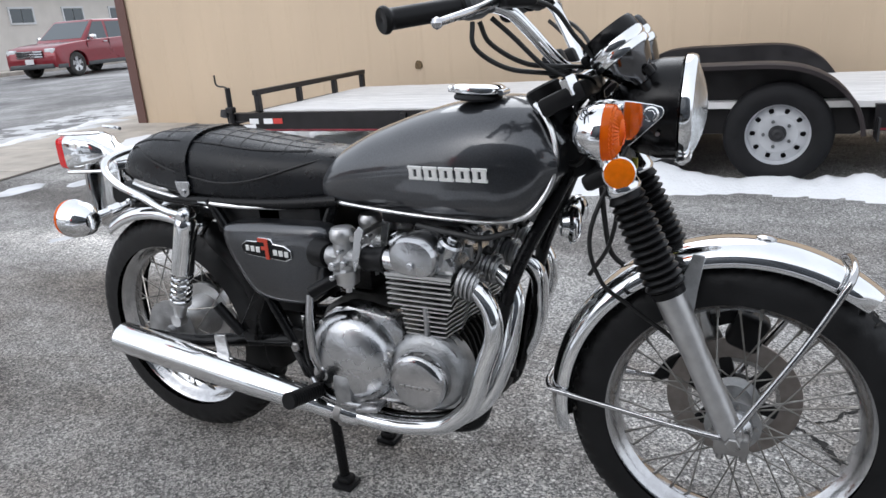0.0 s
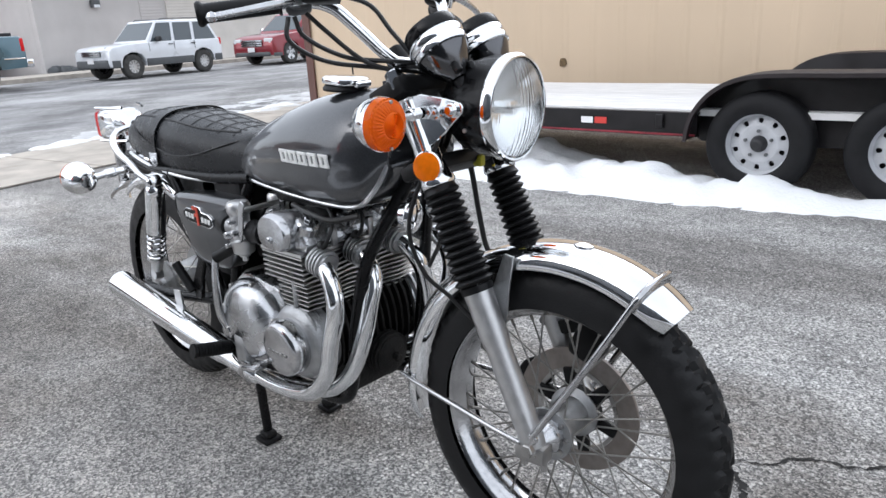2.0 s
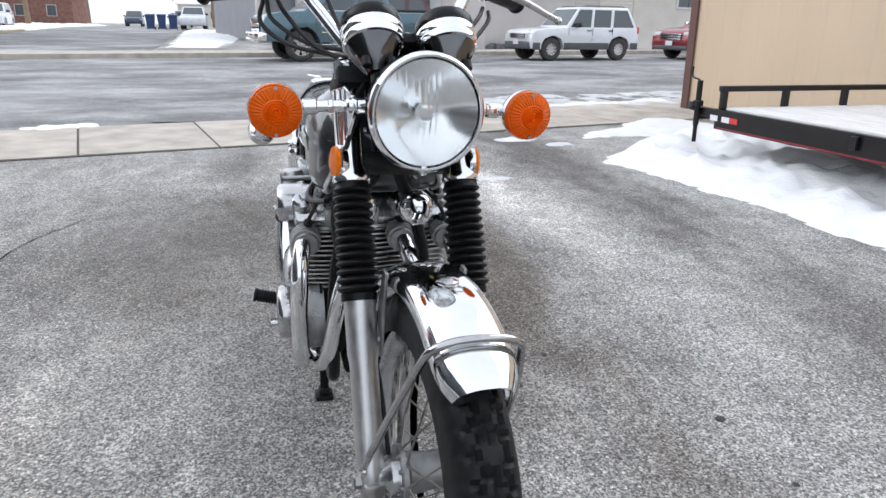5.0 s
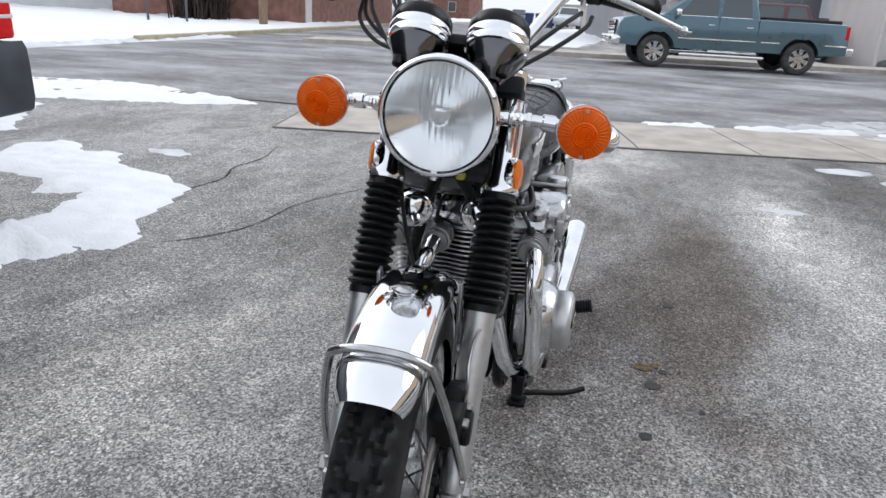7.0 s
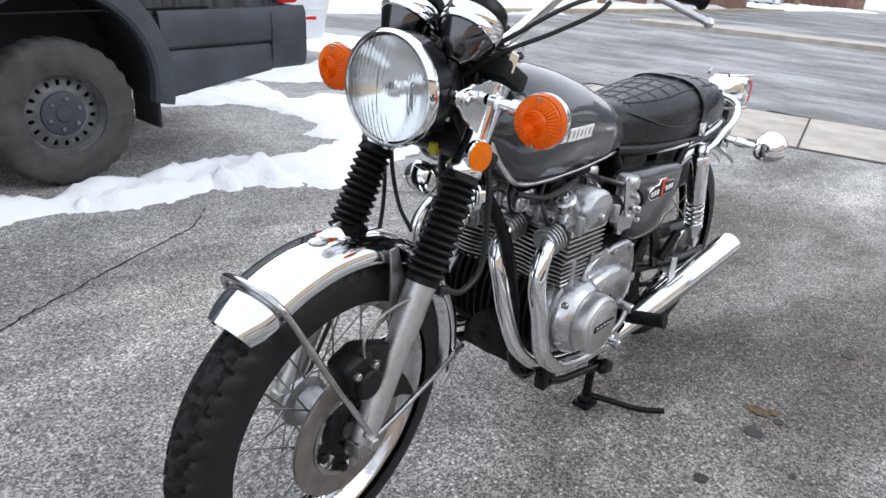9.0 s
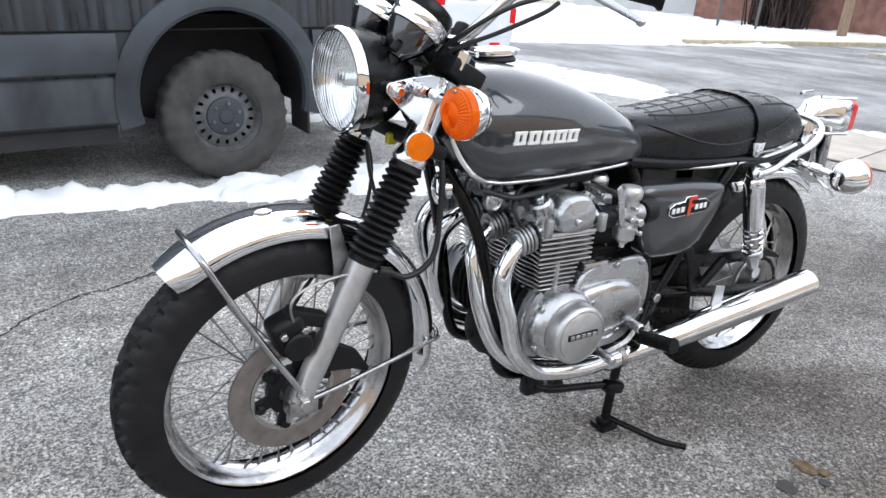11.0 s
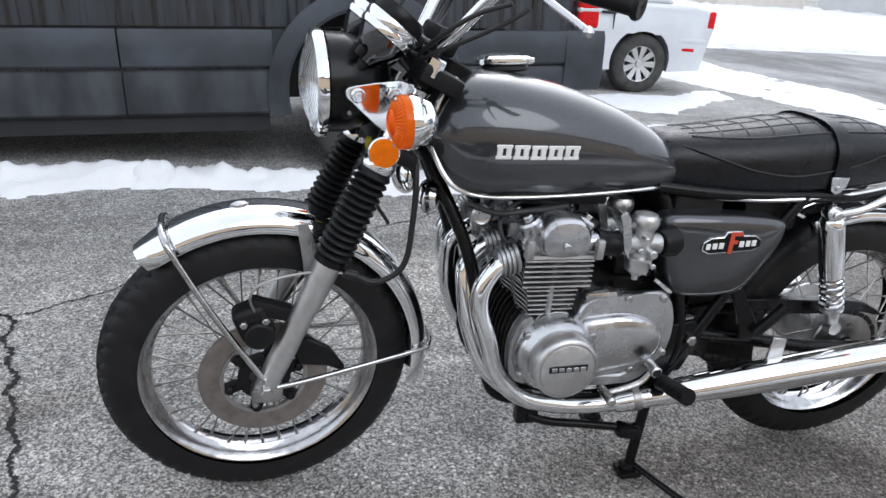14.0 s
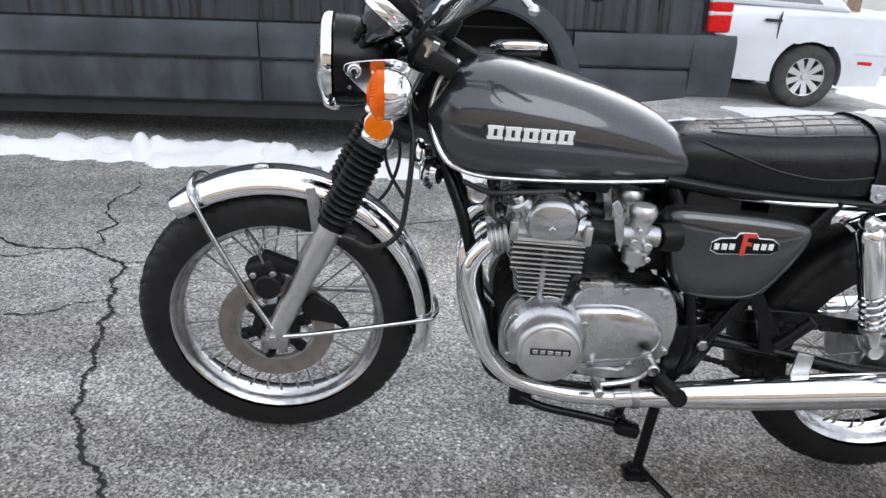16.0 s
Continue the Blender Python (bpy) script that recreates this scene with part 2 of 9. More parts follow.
M_LOT = asphalt("worn lot asphalt", (0.17, 0.17, 0.17), (0.84, 0.83, 0.81), 205, (0.46, 0.44, 0.42), 0.42, 0.7, (0.5, 1.15, 1.0), specks=0.7, stain=(
    (-0.75, 0.52, 2.5, 0.62, (0.52, 0.49, 0.465), 0.9),
    (-0.35, 0.66, 1.5, 0.30, (0.70, 0.66, 0.62), 0.9),
    (-1.2, -0.10, 1.6, 0.75, (0.60, 0.58, 0.56), 0.85),
    (-2.6, 1.95, 2.6, 0.42, (0.42, 0.40, 0.39), 0.9),
    (0.9, 1.95, 1.7, 0.42, (0.56, 0.54, 0.53), 0.8),
    (-3.1, -0.42, 1.0, 0.22, (0.62, 0.60, 0.59), 0.8),
    (-3.0, 0.05, 1.1, 0.26, (1.45, 1.44, 1.43), 1.0),
    (-3.5, 0.42, 0.9, 0.30, (1.45, 1.44, 1.43), 1.0),
    (-2.3, 1.12, 1.3, 0.26, (1.55, 1.54, 1.53), 1.0),
    (-1.5, 1.36, 1.2, 0.26, (1.40, 1.39, 1.38), 1.0),
    (0.45, -0.80, 1.2, 0.7, (1.38, 1.37, 1.36), 1.0),
    (1.35, -1.0, 1.3, 0.8, (1.36, 1.35, 1.33), 1.0),
    (0.95, 0.35, 0.9, 0.55, (1.28, 1.27, 1.26), 1.0),
    (0.6, -1.2, 0.8, 0.5, (1.15, 1.14, 1.13), 1.0),
    (-1.15, -0.75, 1.1, 0.75, (0.66, 0.64, 0.62), 0.95),
    (1.75, -0.1, 0.5, 0.6, (0.86, 0.84, 0.82), 0.8),
    (2.55, 0.25, 1.25, 1.0, (0.58, 0.555, 0.53), 1.0),
    (3.0, -1.6, 1.0, 0.8, (0.75, 0.73, 0.71), 0.9),
    # slightly darker tone beneath the rear of the bike
    (0.05, -0.05, 0.8, 0.5, (0.86, 0.84, 0.82), 1.0)))
M_ROAD = asphalt("salted street asphalt", (0.22, 0.22, 0.225), (0.46, 0.46, 0.46), 110, (0.42, 0.42, 0.44), 0.4, 0.8, (1.1, 0.7, 1.0), salt=((0.50, 0.50, 0.51), 0.5, 0.75))
M_CRACK = mat("crack filled with dirt", (0.022, 0.021, 0.02), 0.95, var=0.4, scale=40)
M_OIL = mat("oil spot", (0.02, 0.018, 0.016), 0.5, var=0.5, scale=60)
M_RUST = mat("rust stain", (0.13, 0.088, 0.045), 0.9, var=0.5, scale=60)
M_CONCRETE = mat("sandy concrete", (0.43, 0.392, 0.345), 0.9, var=0.2, scale=3.5, bump=0.3, bscale=120, rand=0.05)
M_SNOW = mat("old snow", (0.79, 0.80, 0.815), 0.75, var=0.04, scale=6, bump=0.55, bscale=55)
M_JOINT = mat("dirt in slab joints", (0.11, 0.10, 0.09), 0.95, var=0.3, scale=20)
M_SLUSH = mat("thin grey slush", (0.50, 0.505, 0.515), 0.6, var=0.25, scale=3.0, bump=0.5, bscale=30)
M_SNOW_DIRTY = mat("trodden snow", (0.62, 0.63, 0.65), 0.8, var=0.2, scale=4, bump=0.5, bscale=40)
M_TAN = mat("tan sheet metal siding", (0.53, 0.415, 0.295), 0.5, var=0.05, scale=1.4, rvar=0.06, stretch=(1, 1, 0.25))
M_BROWN = mat("brown metal trim", (0.11, 0.055, 0.045), 0.45, var=0.12, scale=3)
M_TRAILER = mat("black trailer paint", (0.009, 0.008, 0.009), 0.42, spec=0.35, var=0.4, scale=7, rvar=0.12, coat=0.2)
M_TRAILER_RED = mat("worn red pinstripe", (0.20, 0.02, 0.03), 0.5, var=0.4, scale=9)
M_FENDER = mat("weathered fender paint", (0.018, 0.013, 0.014), 0.5, var=0.4, scale=6, rvar=0.12)
M_WHEELWHITE = mat("white steel wheel", (0.47, 0.48, 0.50), 0.4, var=0.08, scale=12)
M_TAPE_W = mat("white reflective tape", (0.75, 0.75, 0.76), 0.35)
M_TAPE_R = mat("red reflective tape", (0.55, 0.05, 0.04), 0.35)
M_VAN = mat("dusty black van paint", (0.013, 0.016, 0.021), 0.34, var=0.5, scale=5, rvar=0.14, stretch=(5, 1, 0.16), coat=0.25, tint=(0.026, 0.032, 0.041), detail=9)
M_VANTRIM = mat("salt dusted grey plastic", (0.030, 0.035, 0.043), 0.62, tint=(0.052, 0.060, 0.072), detail=9, var=0.35, scale=3.0, rvar=0.1, bump=0.05, bscale=200)
M_VANSILL = mat("dirty dark sill plastic", (0.022, 0.025, 0.030), 0.7, tint=(0.045, 0.050, 0.057), detail=9, stretch=(1, 1, 0.4), var=0.35, scale=6, bump=0.05, bscale=150)
M_STEELWHEEL = mat("dirty steel wheel", (0.13, 0.135, 0.14), 0.6, 0.3, var=0.35, scale=14)
M_TYREDIRTY = mat("dusty tyre", (0.055, 0.054, 0.052), 0.88, var=0.35, scale=9, bump=0.15, bscale=120)
M_CARGLASS = mat("dark car glass", (0.06, 0.075, 0.085), 0.06, spec=0.9)
M_CARBLACK = mat("black car plastic", (0.02, 0.02, 0.022), 0.6, var=0.2, scale=8)


def paint(name, base, metal=0.3):
    return mat(name, base, 0.32, metal, var=0.08, scale=2.5, rvar=0.06, coat=0.8)


M_CARWHITE = paint("silver white paint", (0.66, 0.68, 0.71), 0.1)
M_CARRED = paint("dark red paint", (0.22, 0.015, 0.025), 0.3)
M_CARTEAL = paint("blue grey paint", (0.075, 0.14, 0.175), 0.4)
M_CARCLAD = mat("grey cladding", (0.085, 0.09, 0.095), 0.6, var=0.15, scale=4)
M_CARMAROON = paint("maroon paint", (0.07, 0.015, 0.02), 0.2)
M_LAMPGLASS = mat("car lamp glass", (0.62, 0.64, 0.66), 0.1, coat=1.0)
M_SIDING = mat("pale clapboard", (0.62, 0.585, 0.54), 0.7, var=0.06, scale=2)
M_SIDING2 = mat("grey stucco", (0.52, 0.495, 0.48), 0.8, var=0.08, scale=1.2)
M_METALGREY = mat("grey ribbed metal", (0.20, 0.21, 0.23), 0.5, var=0.08, scale=1.0)
M_BRICK = mat("red brown brick", (0.22, 0.115, 0.09), 0.85, var=0.3, scale=2.5, bump=0.3, bscale=30, rand=0.12)
M_DARKBUSH = mat("bare hedge twigs", (0.035, 0.022, 0.018), 0.9, var=0.5, scale=5)
M_WOODPOLE = mat("weathered pole wood", (0.23, 0.16, 0.11), 0.85, var=0.3, scale=6, stretch=(6, 6, 0.6), bump=0.3, bscale=40)
M_GREENBIN = mat("green dumpster paint", (0.02, 0.07, 0.055), 0.5, var=0.2, scale=4)
M_BLUEBIN = mat("blue bin plastic", (0.03, 0.06, 0.16), 0.5, var=0.15, scale=4)
M_PLANK = mat("snow dusted deck plank", (0.70, 0.69, 0.68), 0.8, var=0.12, scale=4, stretch=(1, 6, 1), rand=0.06, bump=0.3, bscale=30)
M_YELLOWCURB = mat("faded yellow kerb paint", (0.38, 0.33, 0.22), 0.8, var=0.2, scale=5)
M_DOORWHITE = mat("white overhead door", (0.62, 0.63, 0.64), 0.5, var=0.05, scale=2)


# ---- mesh helpers ----
def part(name, bm, material, parent=None, label="", m=None, smooth=True, angle=38):
    """Links a bmesh as one mesh object under a thing or part."""
    if m is not None:
        bm.transform(m)
    bmesh.ops.recalc_face_normals(bm, faces=bm.faces[:])
    me = bpy.data.meshes.new(name)
    bm.to_mesh(me)
    bm.free()
    me.materials.append(material)
    if smooth:
        me.polygons.foreach_set("use_smooth", [True] * len(me.polygons))
        me.set_sharp_from_angle(angle=radians(angle))
    ob = new(name, me)
    if parent is not None:
        ob.parent = parent
        if label:
            ob["label"] = label
    return ob


def shared(name, mesh, parent, m):
    """One more object on a mesh that is already made, at the pose m under its parent."""
    ob = new(name, mesh)
    ob.parent = parent
    ob.matrix_basis = m
    return ob


def thing(name, label, category, m=None, group="", kind=""):
    ob = new(name)
    if m is not None:
        ob.matrix_basis = m
    ob.empty_display_size = 0.1
    return tagged(ob, label, category, group, kind)


def B():
    return bmesh.new()


def aim(p0, p1):
    """A pose at p0 with its z axis towards p1."""
    d = Vector(p1) - Vector(p0)
    return Matrix.Translation(p0) @ d.to_track_quat("Z", "Y").to_matrix().to_4x4()


def spline(pts, k=6):
    """A Catmull-Rom curve through the points."""
    p = [Vector(q) for q in pts]
    p = [2 * p[0] - p[1]] + p + [2 * p[-1] - p[-2]]
    out = []
    for i in range(1, len(p) - 2):
        for j in range(k):
            t = j / k
            a, b, c, d = p[i - 1], p[i], p[i + 1], p[i + 2]
            out.append(0.5 * (2 * b + (c - a) * t + (2 * a - 5 * b + 4 * c - d) * t * t + (3 * b - a - 3 * c + d) * t ** 3))
    out.append(p[-2])
    return out


def tube(bm, pts, r, n=10, closed=False, caps=True):
    """A round bar along the points; r may be one number or one for each point."""
    pts = [Vector(p) for p in pts]
    rs = r if isinstance(r, (list, tuple)) else [r] * len(pts)
    side = None
    rings = []
    for i, p in enumerate(pts):
        a = pts[i - 1] if i or closed else p
        c = pts[(i + 1) % len(pts)] if i < len(pts) - 1 or closed else p
        d = (c - a).normalized()
        if side is None:
            side = d.orthogonal().normalized()
        side = (side - d * side.dot(d)).normalized()
        up = d.cross(side)
        rings.append([bm.verts.new(p + (side * math.cos(2 * math.pi * k / n) + up * math.sin(2 * math.pi * k / n)) * rs[i]) for k in range(n)])
    join(bm, rings, closed, caps)
    return bm


def join(bm, rings, closed=False, caps=True):
    n = len(rings[0])
    for i in range(len(rings) - (0 if closed else 1)):
        a, b = rings[i], rings[(i + 1) % len(rings)]
        for k in range(n):
            bm.faces.new((a[k], a[(k + 1) % n], b[(k + 1) % n], b[k]))
    if caps and not closed:
        bm.faces.new(rings[0][::-1])
        bm.faces.new(rings[-1])


def loft(bm, sections, closed=False, caps=True):
    join(bm, [[bm.verts.new(p) for p in s] for s in sections], closed, caps)
    return bm


def lathe(bm, prof, m=None, n=28, loop=False):
    """A turned shape round z: prof is (radius, height) from one end to the other; loop joins the last to the first."""
    m = m or Matrix()
    rings = []
    for r, z in prof:
        if r < 1e-5:
            rings.append([bm.verts.new(m @ Vector((0, 0, z)))])
        else:
            rings.append([bm.verts.new(m @ Vector((r * math.cos(2 * math.pi * k / n), r * math.sin(2 * math.pi * k / n), z))) for k in range(n)])
    pairs = list(zip(rings, rings[1:])) + ([(rings[-1], rings[0])] if loop else [])
    for a, b in pairs:
        for k in range(n):
            k2 = (k + 1) % n
            if len(a) == 1 and len(b) == 1:
                continue
            if len(a) == 1:
                bm.faces.new((a[0], b[k2], b[k]))
            elif len(b) == 1:
                bm.faces.new((a[k], a[k2], b[0]))
            else:
                bm.faces.new((a[k], a[k2], b[k2], b[k]))
    return bm


def rod(bm, p0, p1, r, n=14, chamfer=0.0, r1=None):
    """A cylinder from p0 to p1 with chamfered ends."""
    L = (Vector(p1) - Vector(p0)).length
    c = min(chamfer, L / 2.2)
    r1 = r if r1 is None else r1
    return lathe(bm, [(0, 0), (max(r - c, 1e-4), 0), (r, c), (r1, L - c), (max(r1 - c, 1e-4), L), (0, L)] if c else [(0, 0), (r, 0), (r1, L), (0, L)], aim(p0, p1), n)


def box(bm, size, m=None, bevel=0.0, seg=2):
    """A box of that size round the pose m, with rounded edges."""
    tmp = bmesh.new()
    bmesh.ops.create_cube(tmp, size=1.0)
    bmesh.ops.scale(tmp, vec=size, verts=tmp.verts[:])
    if bevel:
        bmesh.ops.bevel(tmp, geom=tmp.edges[:], offset=bevel, segments=seg, affect="EDGES", profile=0.5)
    add(bm, tmp, m)
    return bm


def add(bm, tmp, m=None):
    m = m or Matrix()
    vs = {v: bm.verts.new(m @ v.co) for v in tmp.verts}
    for f in tmp.faces:
        bm.faces.new([vs[v] for v in f.verts])
    tmp.free()


def prism(bm, outline, y0, y1, bevel=0.0, seg=2, m=None):
    """An outline in x and z, pulled from y0 to y1, with rounded edges."""
    tmp = bmesh.new()
    f = tmp.faces.new([tmp.verts.new((x, y0, z)) for x, z in outline])
    r = bmesh.ops.extrude_face_region(tmp, geom=[f])
    bmesh.ops.translate(tmp, verts=[v for v in r["geom"] if isinstance(v, bmesh.types.BMVert)], vec=(0, y1 - y0, 0))
    bmesh.ops.recalc_face_normals(tmp, faces=tmp.faces[:])
    if bevel:
        bmesh.ops.bevel(tmp, geom=tmp.edges[:], offset=bevel, segments=seg, affect="EDGES", profile=0.5)
    add(bm, tmp, m)
    return bm


def smooth2d(pts, k=5):
    """A closed rounded outline through the points."""
    p = [Vector((x, 0, z)) for x, z in pts]
    out, n = [], len(p)
    for i in range(n):
        a, b, c, d = p[i - 1], p[i], p[(i + 1) % n], p[(i + 2) % n]
        for j in range(k):
            t = j / k
            q = 0.5 * (2 * b + (c - a) * t + (2 * a - 5 * b + 4 * c - d) * t * t + (3 * b - a - 3 * c + d) * t ** 3)
            out.append((q.x, q.z))
    return out


def lerp(table, x):
    """A smooth value at x from rows of (x, value)."""
    if x <= table[0][0]:
        return table[0][1]
    for (a, u), (b, v) in zip(table, table[1:]):
        if x <= b:
            t = (x - a) / (b - a)
            return u + (v - u) * t
    return table[-1][1]


def spl(table, x):
    """A smooth value at x from rows of (x, value), rounded at the rows."""
    h = (table[-1][0] - table[0][0]) * 0.02
    return sum(lerp(table, x + h * s) for s in (-1.5, -0.75, 0, 0.75, 1.5)) / 5


def oval(cx, w, zb, zt, n=32, pt=2.3, pb=4.0, y=0.0, pw=0.5):
    """A ring of points at x = cx: a rounded section of half-width w between zb and zt, its widest part at the share pw of its height."""
    zm = zb + (zt - zb) * pw
    out = []
    for k in range(n):
        a = 2 * math.pi * k / n
        c, s = math.cos(a), math.sin(a)
        p = pt if s > 0 else pb
        out.append(Vector((cx, y + w * math.copysign(abs(c) ** (2 / p), c), zm + (zt - zm if s > 0 else zm - zb) * math.copysign(abs(s) ** (2 / p), s))))
    return out


MIRROR = Matrix.Diagonal((1, -1, 1, 1))


def ground_z(x, y):
    """The lie of the land: the lot is level, and rises gently towards the street."""
    return 0.0105 * min(max(0.0, -x - 1.5), 60.0)


# ---- ground: one sheet to the horizon; streets, pavement and snow lie on it ----
def grid_axis(fine, step, far):
    out, v, s = [], -fine, step
    while v <= fine + 1e-6:
        out.append(v)
        v += step
    v = fine
    while v < far:
        s *= 1.28
        v += s
        out.append(v)
        out.insert(0, -v)
    return sorted(out)


def sheet(name, xs, ys, lift, material, inside=None):
    """A sheet over the lie of the land, from the cells whose middle is inside."""
    bm = B()
    vs = {}

    def v(i, j):
        if (i, j) not in vs:
            vs[i, j] = bm.verts.new((xs[i], ys[j], ground_z(xs[i], ys[j]) + lift))
        return vs[i, j]
    for i in range(len(xs) - 1):
        for j in range(len(ys) - 1):
            if inside is None or inside((xs[i] + xs[i + 1]) / 2, (ys[j] + ys[j + 1]) / 2):
                bm.faces.new((v(i, j), v(i + 1, j), v(i + 1, j + 1), v(i, j + 1)))
    return part(name, bm, material)


gx = sorted(set([round(x - 1.0, 3) for x in grid_axis(7, 0.5, 420)] + [-1.5, -61.5]))
gy = [y + 0.2 for y in grid_axis(8, 0.5, 420)]
ground = tagged(sheet("ground", gx, gy, 0.0, M_LOT), "worn grey asphalt lot with damp blotches and snow patches", "ground", kind="structure")

# the street's own axes: u along it, n across it, away from the lot
SO, SU, SN = Vector((-5.6, 0, 0)), Vector((-0.22, 0.9755, 0)), Vector((-0.9755, -0.22, 0))


def street(u, n, z=0.0):
    p = SO + SU * u + SN * n
    return Vector((p.x, p.y, ground_z(p.x, p.y) + z))


def bay(u):
    """How far the far kerb stands back from the street's line."""
    return 2.7 if u > -5 else max(0.0, 2.7 + 0.5 * (u + 5))


def strip(name, u0, u1, n0, n1, lift, material, parent=None, steps=1, thick=0.0):
    """A flat strip in street axes, draped over the land."""
    bm = B()
    us = [u0 + (u1 - u0) * k / steps for k in range(steps + 1)]
    a = [(street(u, n0 + (bay(u) if n0 > 5 else 0), lift), street(u, n1 + (bay(u) if n0 > 5 else 0), lift)) for u in us]
    if thick:
        loft(bm, [[p, q, q - Vector((0, 0, thick)), p - Vector((0, 0, thick))] for p, q in a])
    else:
        vs = [(bm.verts.new(p), bm.verts.new(q)) for p, q in a]
        for (p, q), (r, s) in zip(vs, vs[1:]):
            bm.faces.new((p, q, s, r))
    return part(name, bm, material, parent, smooth=False)


# roads: the street past the lot, and the side street that meets it

def on_road(x, y):
    r = Vector((x, y, 0)) - SO
    u, n = r.dot(SU), r.dot(SN)
    if 0 < n < 9.4 + bay(u) and y > -10.8:
        return True
    if -10.8 < y < -6.7 and x > -8:
        return True
    return x < -12 and -10.8 + 0.10 * (x + 12) * (1 if x > -60 else 1) < y < -3.0 + 0.07 * (x + 12)


rx = [-130 + 2.0 * k for k in range(50)] + [-30 + 0.2 * k for k in range(150)] + [0.5 * k for k in range(101)]
ry = [-24 + 1.0 * k for k in range(11)] + [-13 + 0.2 * k for k in range(141)] + [16 + 2.0 * k for k in range(30)]
road = tagged(sheet("road", rx, ry, 0.012, M_ROAD, on_road), "grey street asphalt streaked with salt and slush", "road", kind="structure")

# cracks and spots in the asphalt
random.seed(4)


def crack(pts, w=0.009):
    fine = spline([(x, y, 0) for x, y in pts], 9)
    bm = B()
    rows = []
    for i, p in enumerate(fine):
        d = (fine[min(i + 1, len(fine) - 1)] - fine[max(i - 1, 0)]).normalized()
        s = Vector((-d.y, d.x, 0))
        c = p + s * random.uniform(-0.006, 0.006)
        h = w * random.uniform(0.2, 1.0) * min(1.0, 0.3 + min(i, len(fine) - 1 - i) / 6)
        rows.append((bm.verts.new((c.x + s.x * h, c.y + s.y * h, ground_z(c.x, c.y) + 0.003)), bm.verts.new((c.x - s.x * h, c.y - s.y * h, ground_z(c.x, c.y) + 0.003))))
    for (a, b), (c, d) in zip(rows, rows[1:]):
        bm.faces.new((a, b, d, c))
    part("crack", bm, M_CRACK, ground, smooth=False)


crack([(1.31, 0.74), (1.36, 0.66), (1.42, 0.63), (1.50, 0.54), (1.57, 0.49), (1.62, 0.40), (1.70, 0.33), (1.74, 0.25), (1.82, 0.17), (1.86, 0.08), (1.90, 0.04), (1.915, -0.03), (1.95, -0.11), (1.955, -0.18), (1.99, -0.25), (2.00, -0.33), (2.04, -0.40), (2.035, -0.47), (2.08, -0.54), (2.09, -0.61), (2.13, -0.67), (2.125, -0.74), (2.16, -0.82), (2.26, -0.87), (2.34, -0.92), (2.43, -0.90), (2.57, -0.90), (2.80, -1.02), (3.1, -1.12), (3.8, -1.2)], 0.009)
crack([(2.16, -0.82), (2.10, -0.84), (2.03, -0.90), (1.90, -0.99), (1.82, -1.09), (1.67, -1.20), (1.58, -1.22), (1.45, -1.30), (1.30, -1.37), (1.15, -1.46), (0.90, -1.58), (0.68, -1.70), (0.51, -1.90)], 0.005)
crack([(2.34, -0.92), (2.30, -0.99), (2.36, -1.08), (2.33, -1.17), (2.42, -1.28), (2.46, -1.45), (2.43, -1.62), (2.5, -1.8)], 0.006)
crack([(2.43, -0.90), (2.50, -0.82), (2.62, -0.79), (2.74, -0.70)], 0.005)
crack([(2.08, -0.54), (2.17, -0.50), (2.24, -0.42), (2.37, -0.40), (2.46, -0.31)], 0.005)
crack([(1.50, 0.54), (1.60, 0.58), (1.66, 0.66), (1.78, 0.70), (1.86, 0.80)], 0.006)
crack([(-1.15, -2.13), (-1.5, -2.1), (-1.8, -2.2), (-2.13, -2.18), (-2.6, -2.3)], 0.010)
crack([(-0.2, -1.7), (-0.6, -1.45), (-1.2, -1.4), (-1.7, -1.2)], 0.006)


def spot(x, y, r, material, name, squash=1.0, lift=0.003):
    bm = B()
    ring = []
    for k in range(22):
        a = 2 * math.pi * k / 22
        q = r * (0.75 + 0.3 * random.random())
        ring.append(bm.verts.new((x + q * math.cos(a), y + q * squash * math.sin(a), ground_z(x, y) + lift)))
    bm.faces.new(ring)
    part(name, bm, material, ground, smooth=False)


for x, y, r in ((0.305, 0.482, 0.034), (0.20, 0.515, 0.020), (0.603, 0.462, 0.026), (0.42, 0.62, 0.012), (0.9, 0.95, 0.02), (-0.4, 0.55, 0.03), (1.2, 0.95, 0.012)):
    spot(x, y, r * 0.8, M_OIL, "oil_spot")
spot(0.19, 0.455, 0.026, M_RUST, "rust_stain", 1.3)
spot(0.165, 0.49, 0.016, M_RUST, "rust_stain", 1.2)

# pavement of concrete slabs between the lot and the street
pavement = tagged(strip("pavement", -3.18, 40, -1.62, 0.0, 0.006, M_JOINT, steps=30), "strip of sandy concrete pavement slabs", "pavement", kind="structure")
u = -3.16
while u < 16:
    b = strip("slab", u + 0.010, u + 1.060, -1.60, -0.02, 0.014, M_CONCRETE, pavement, 1, 0.010)
    u += 1.07
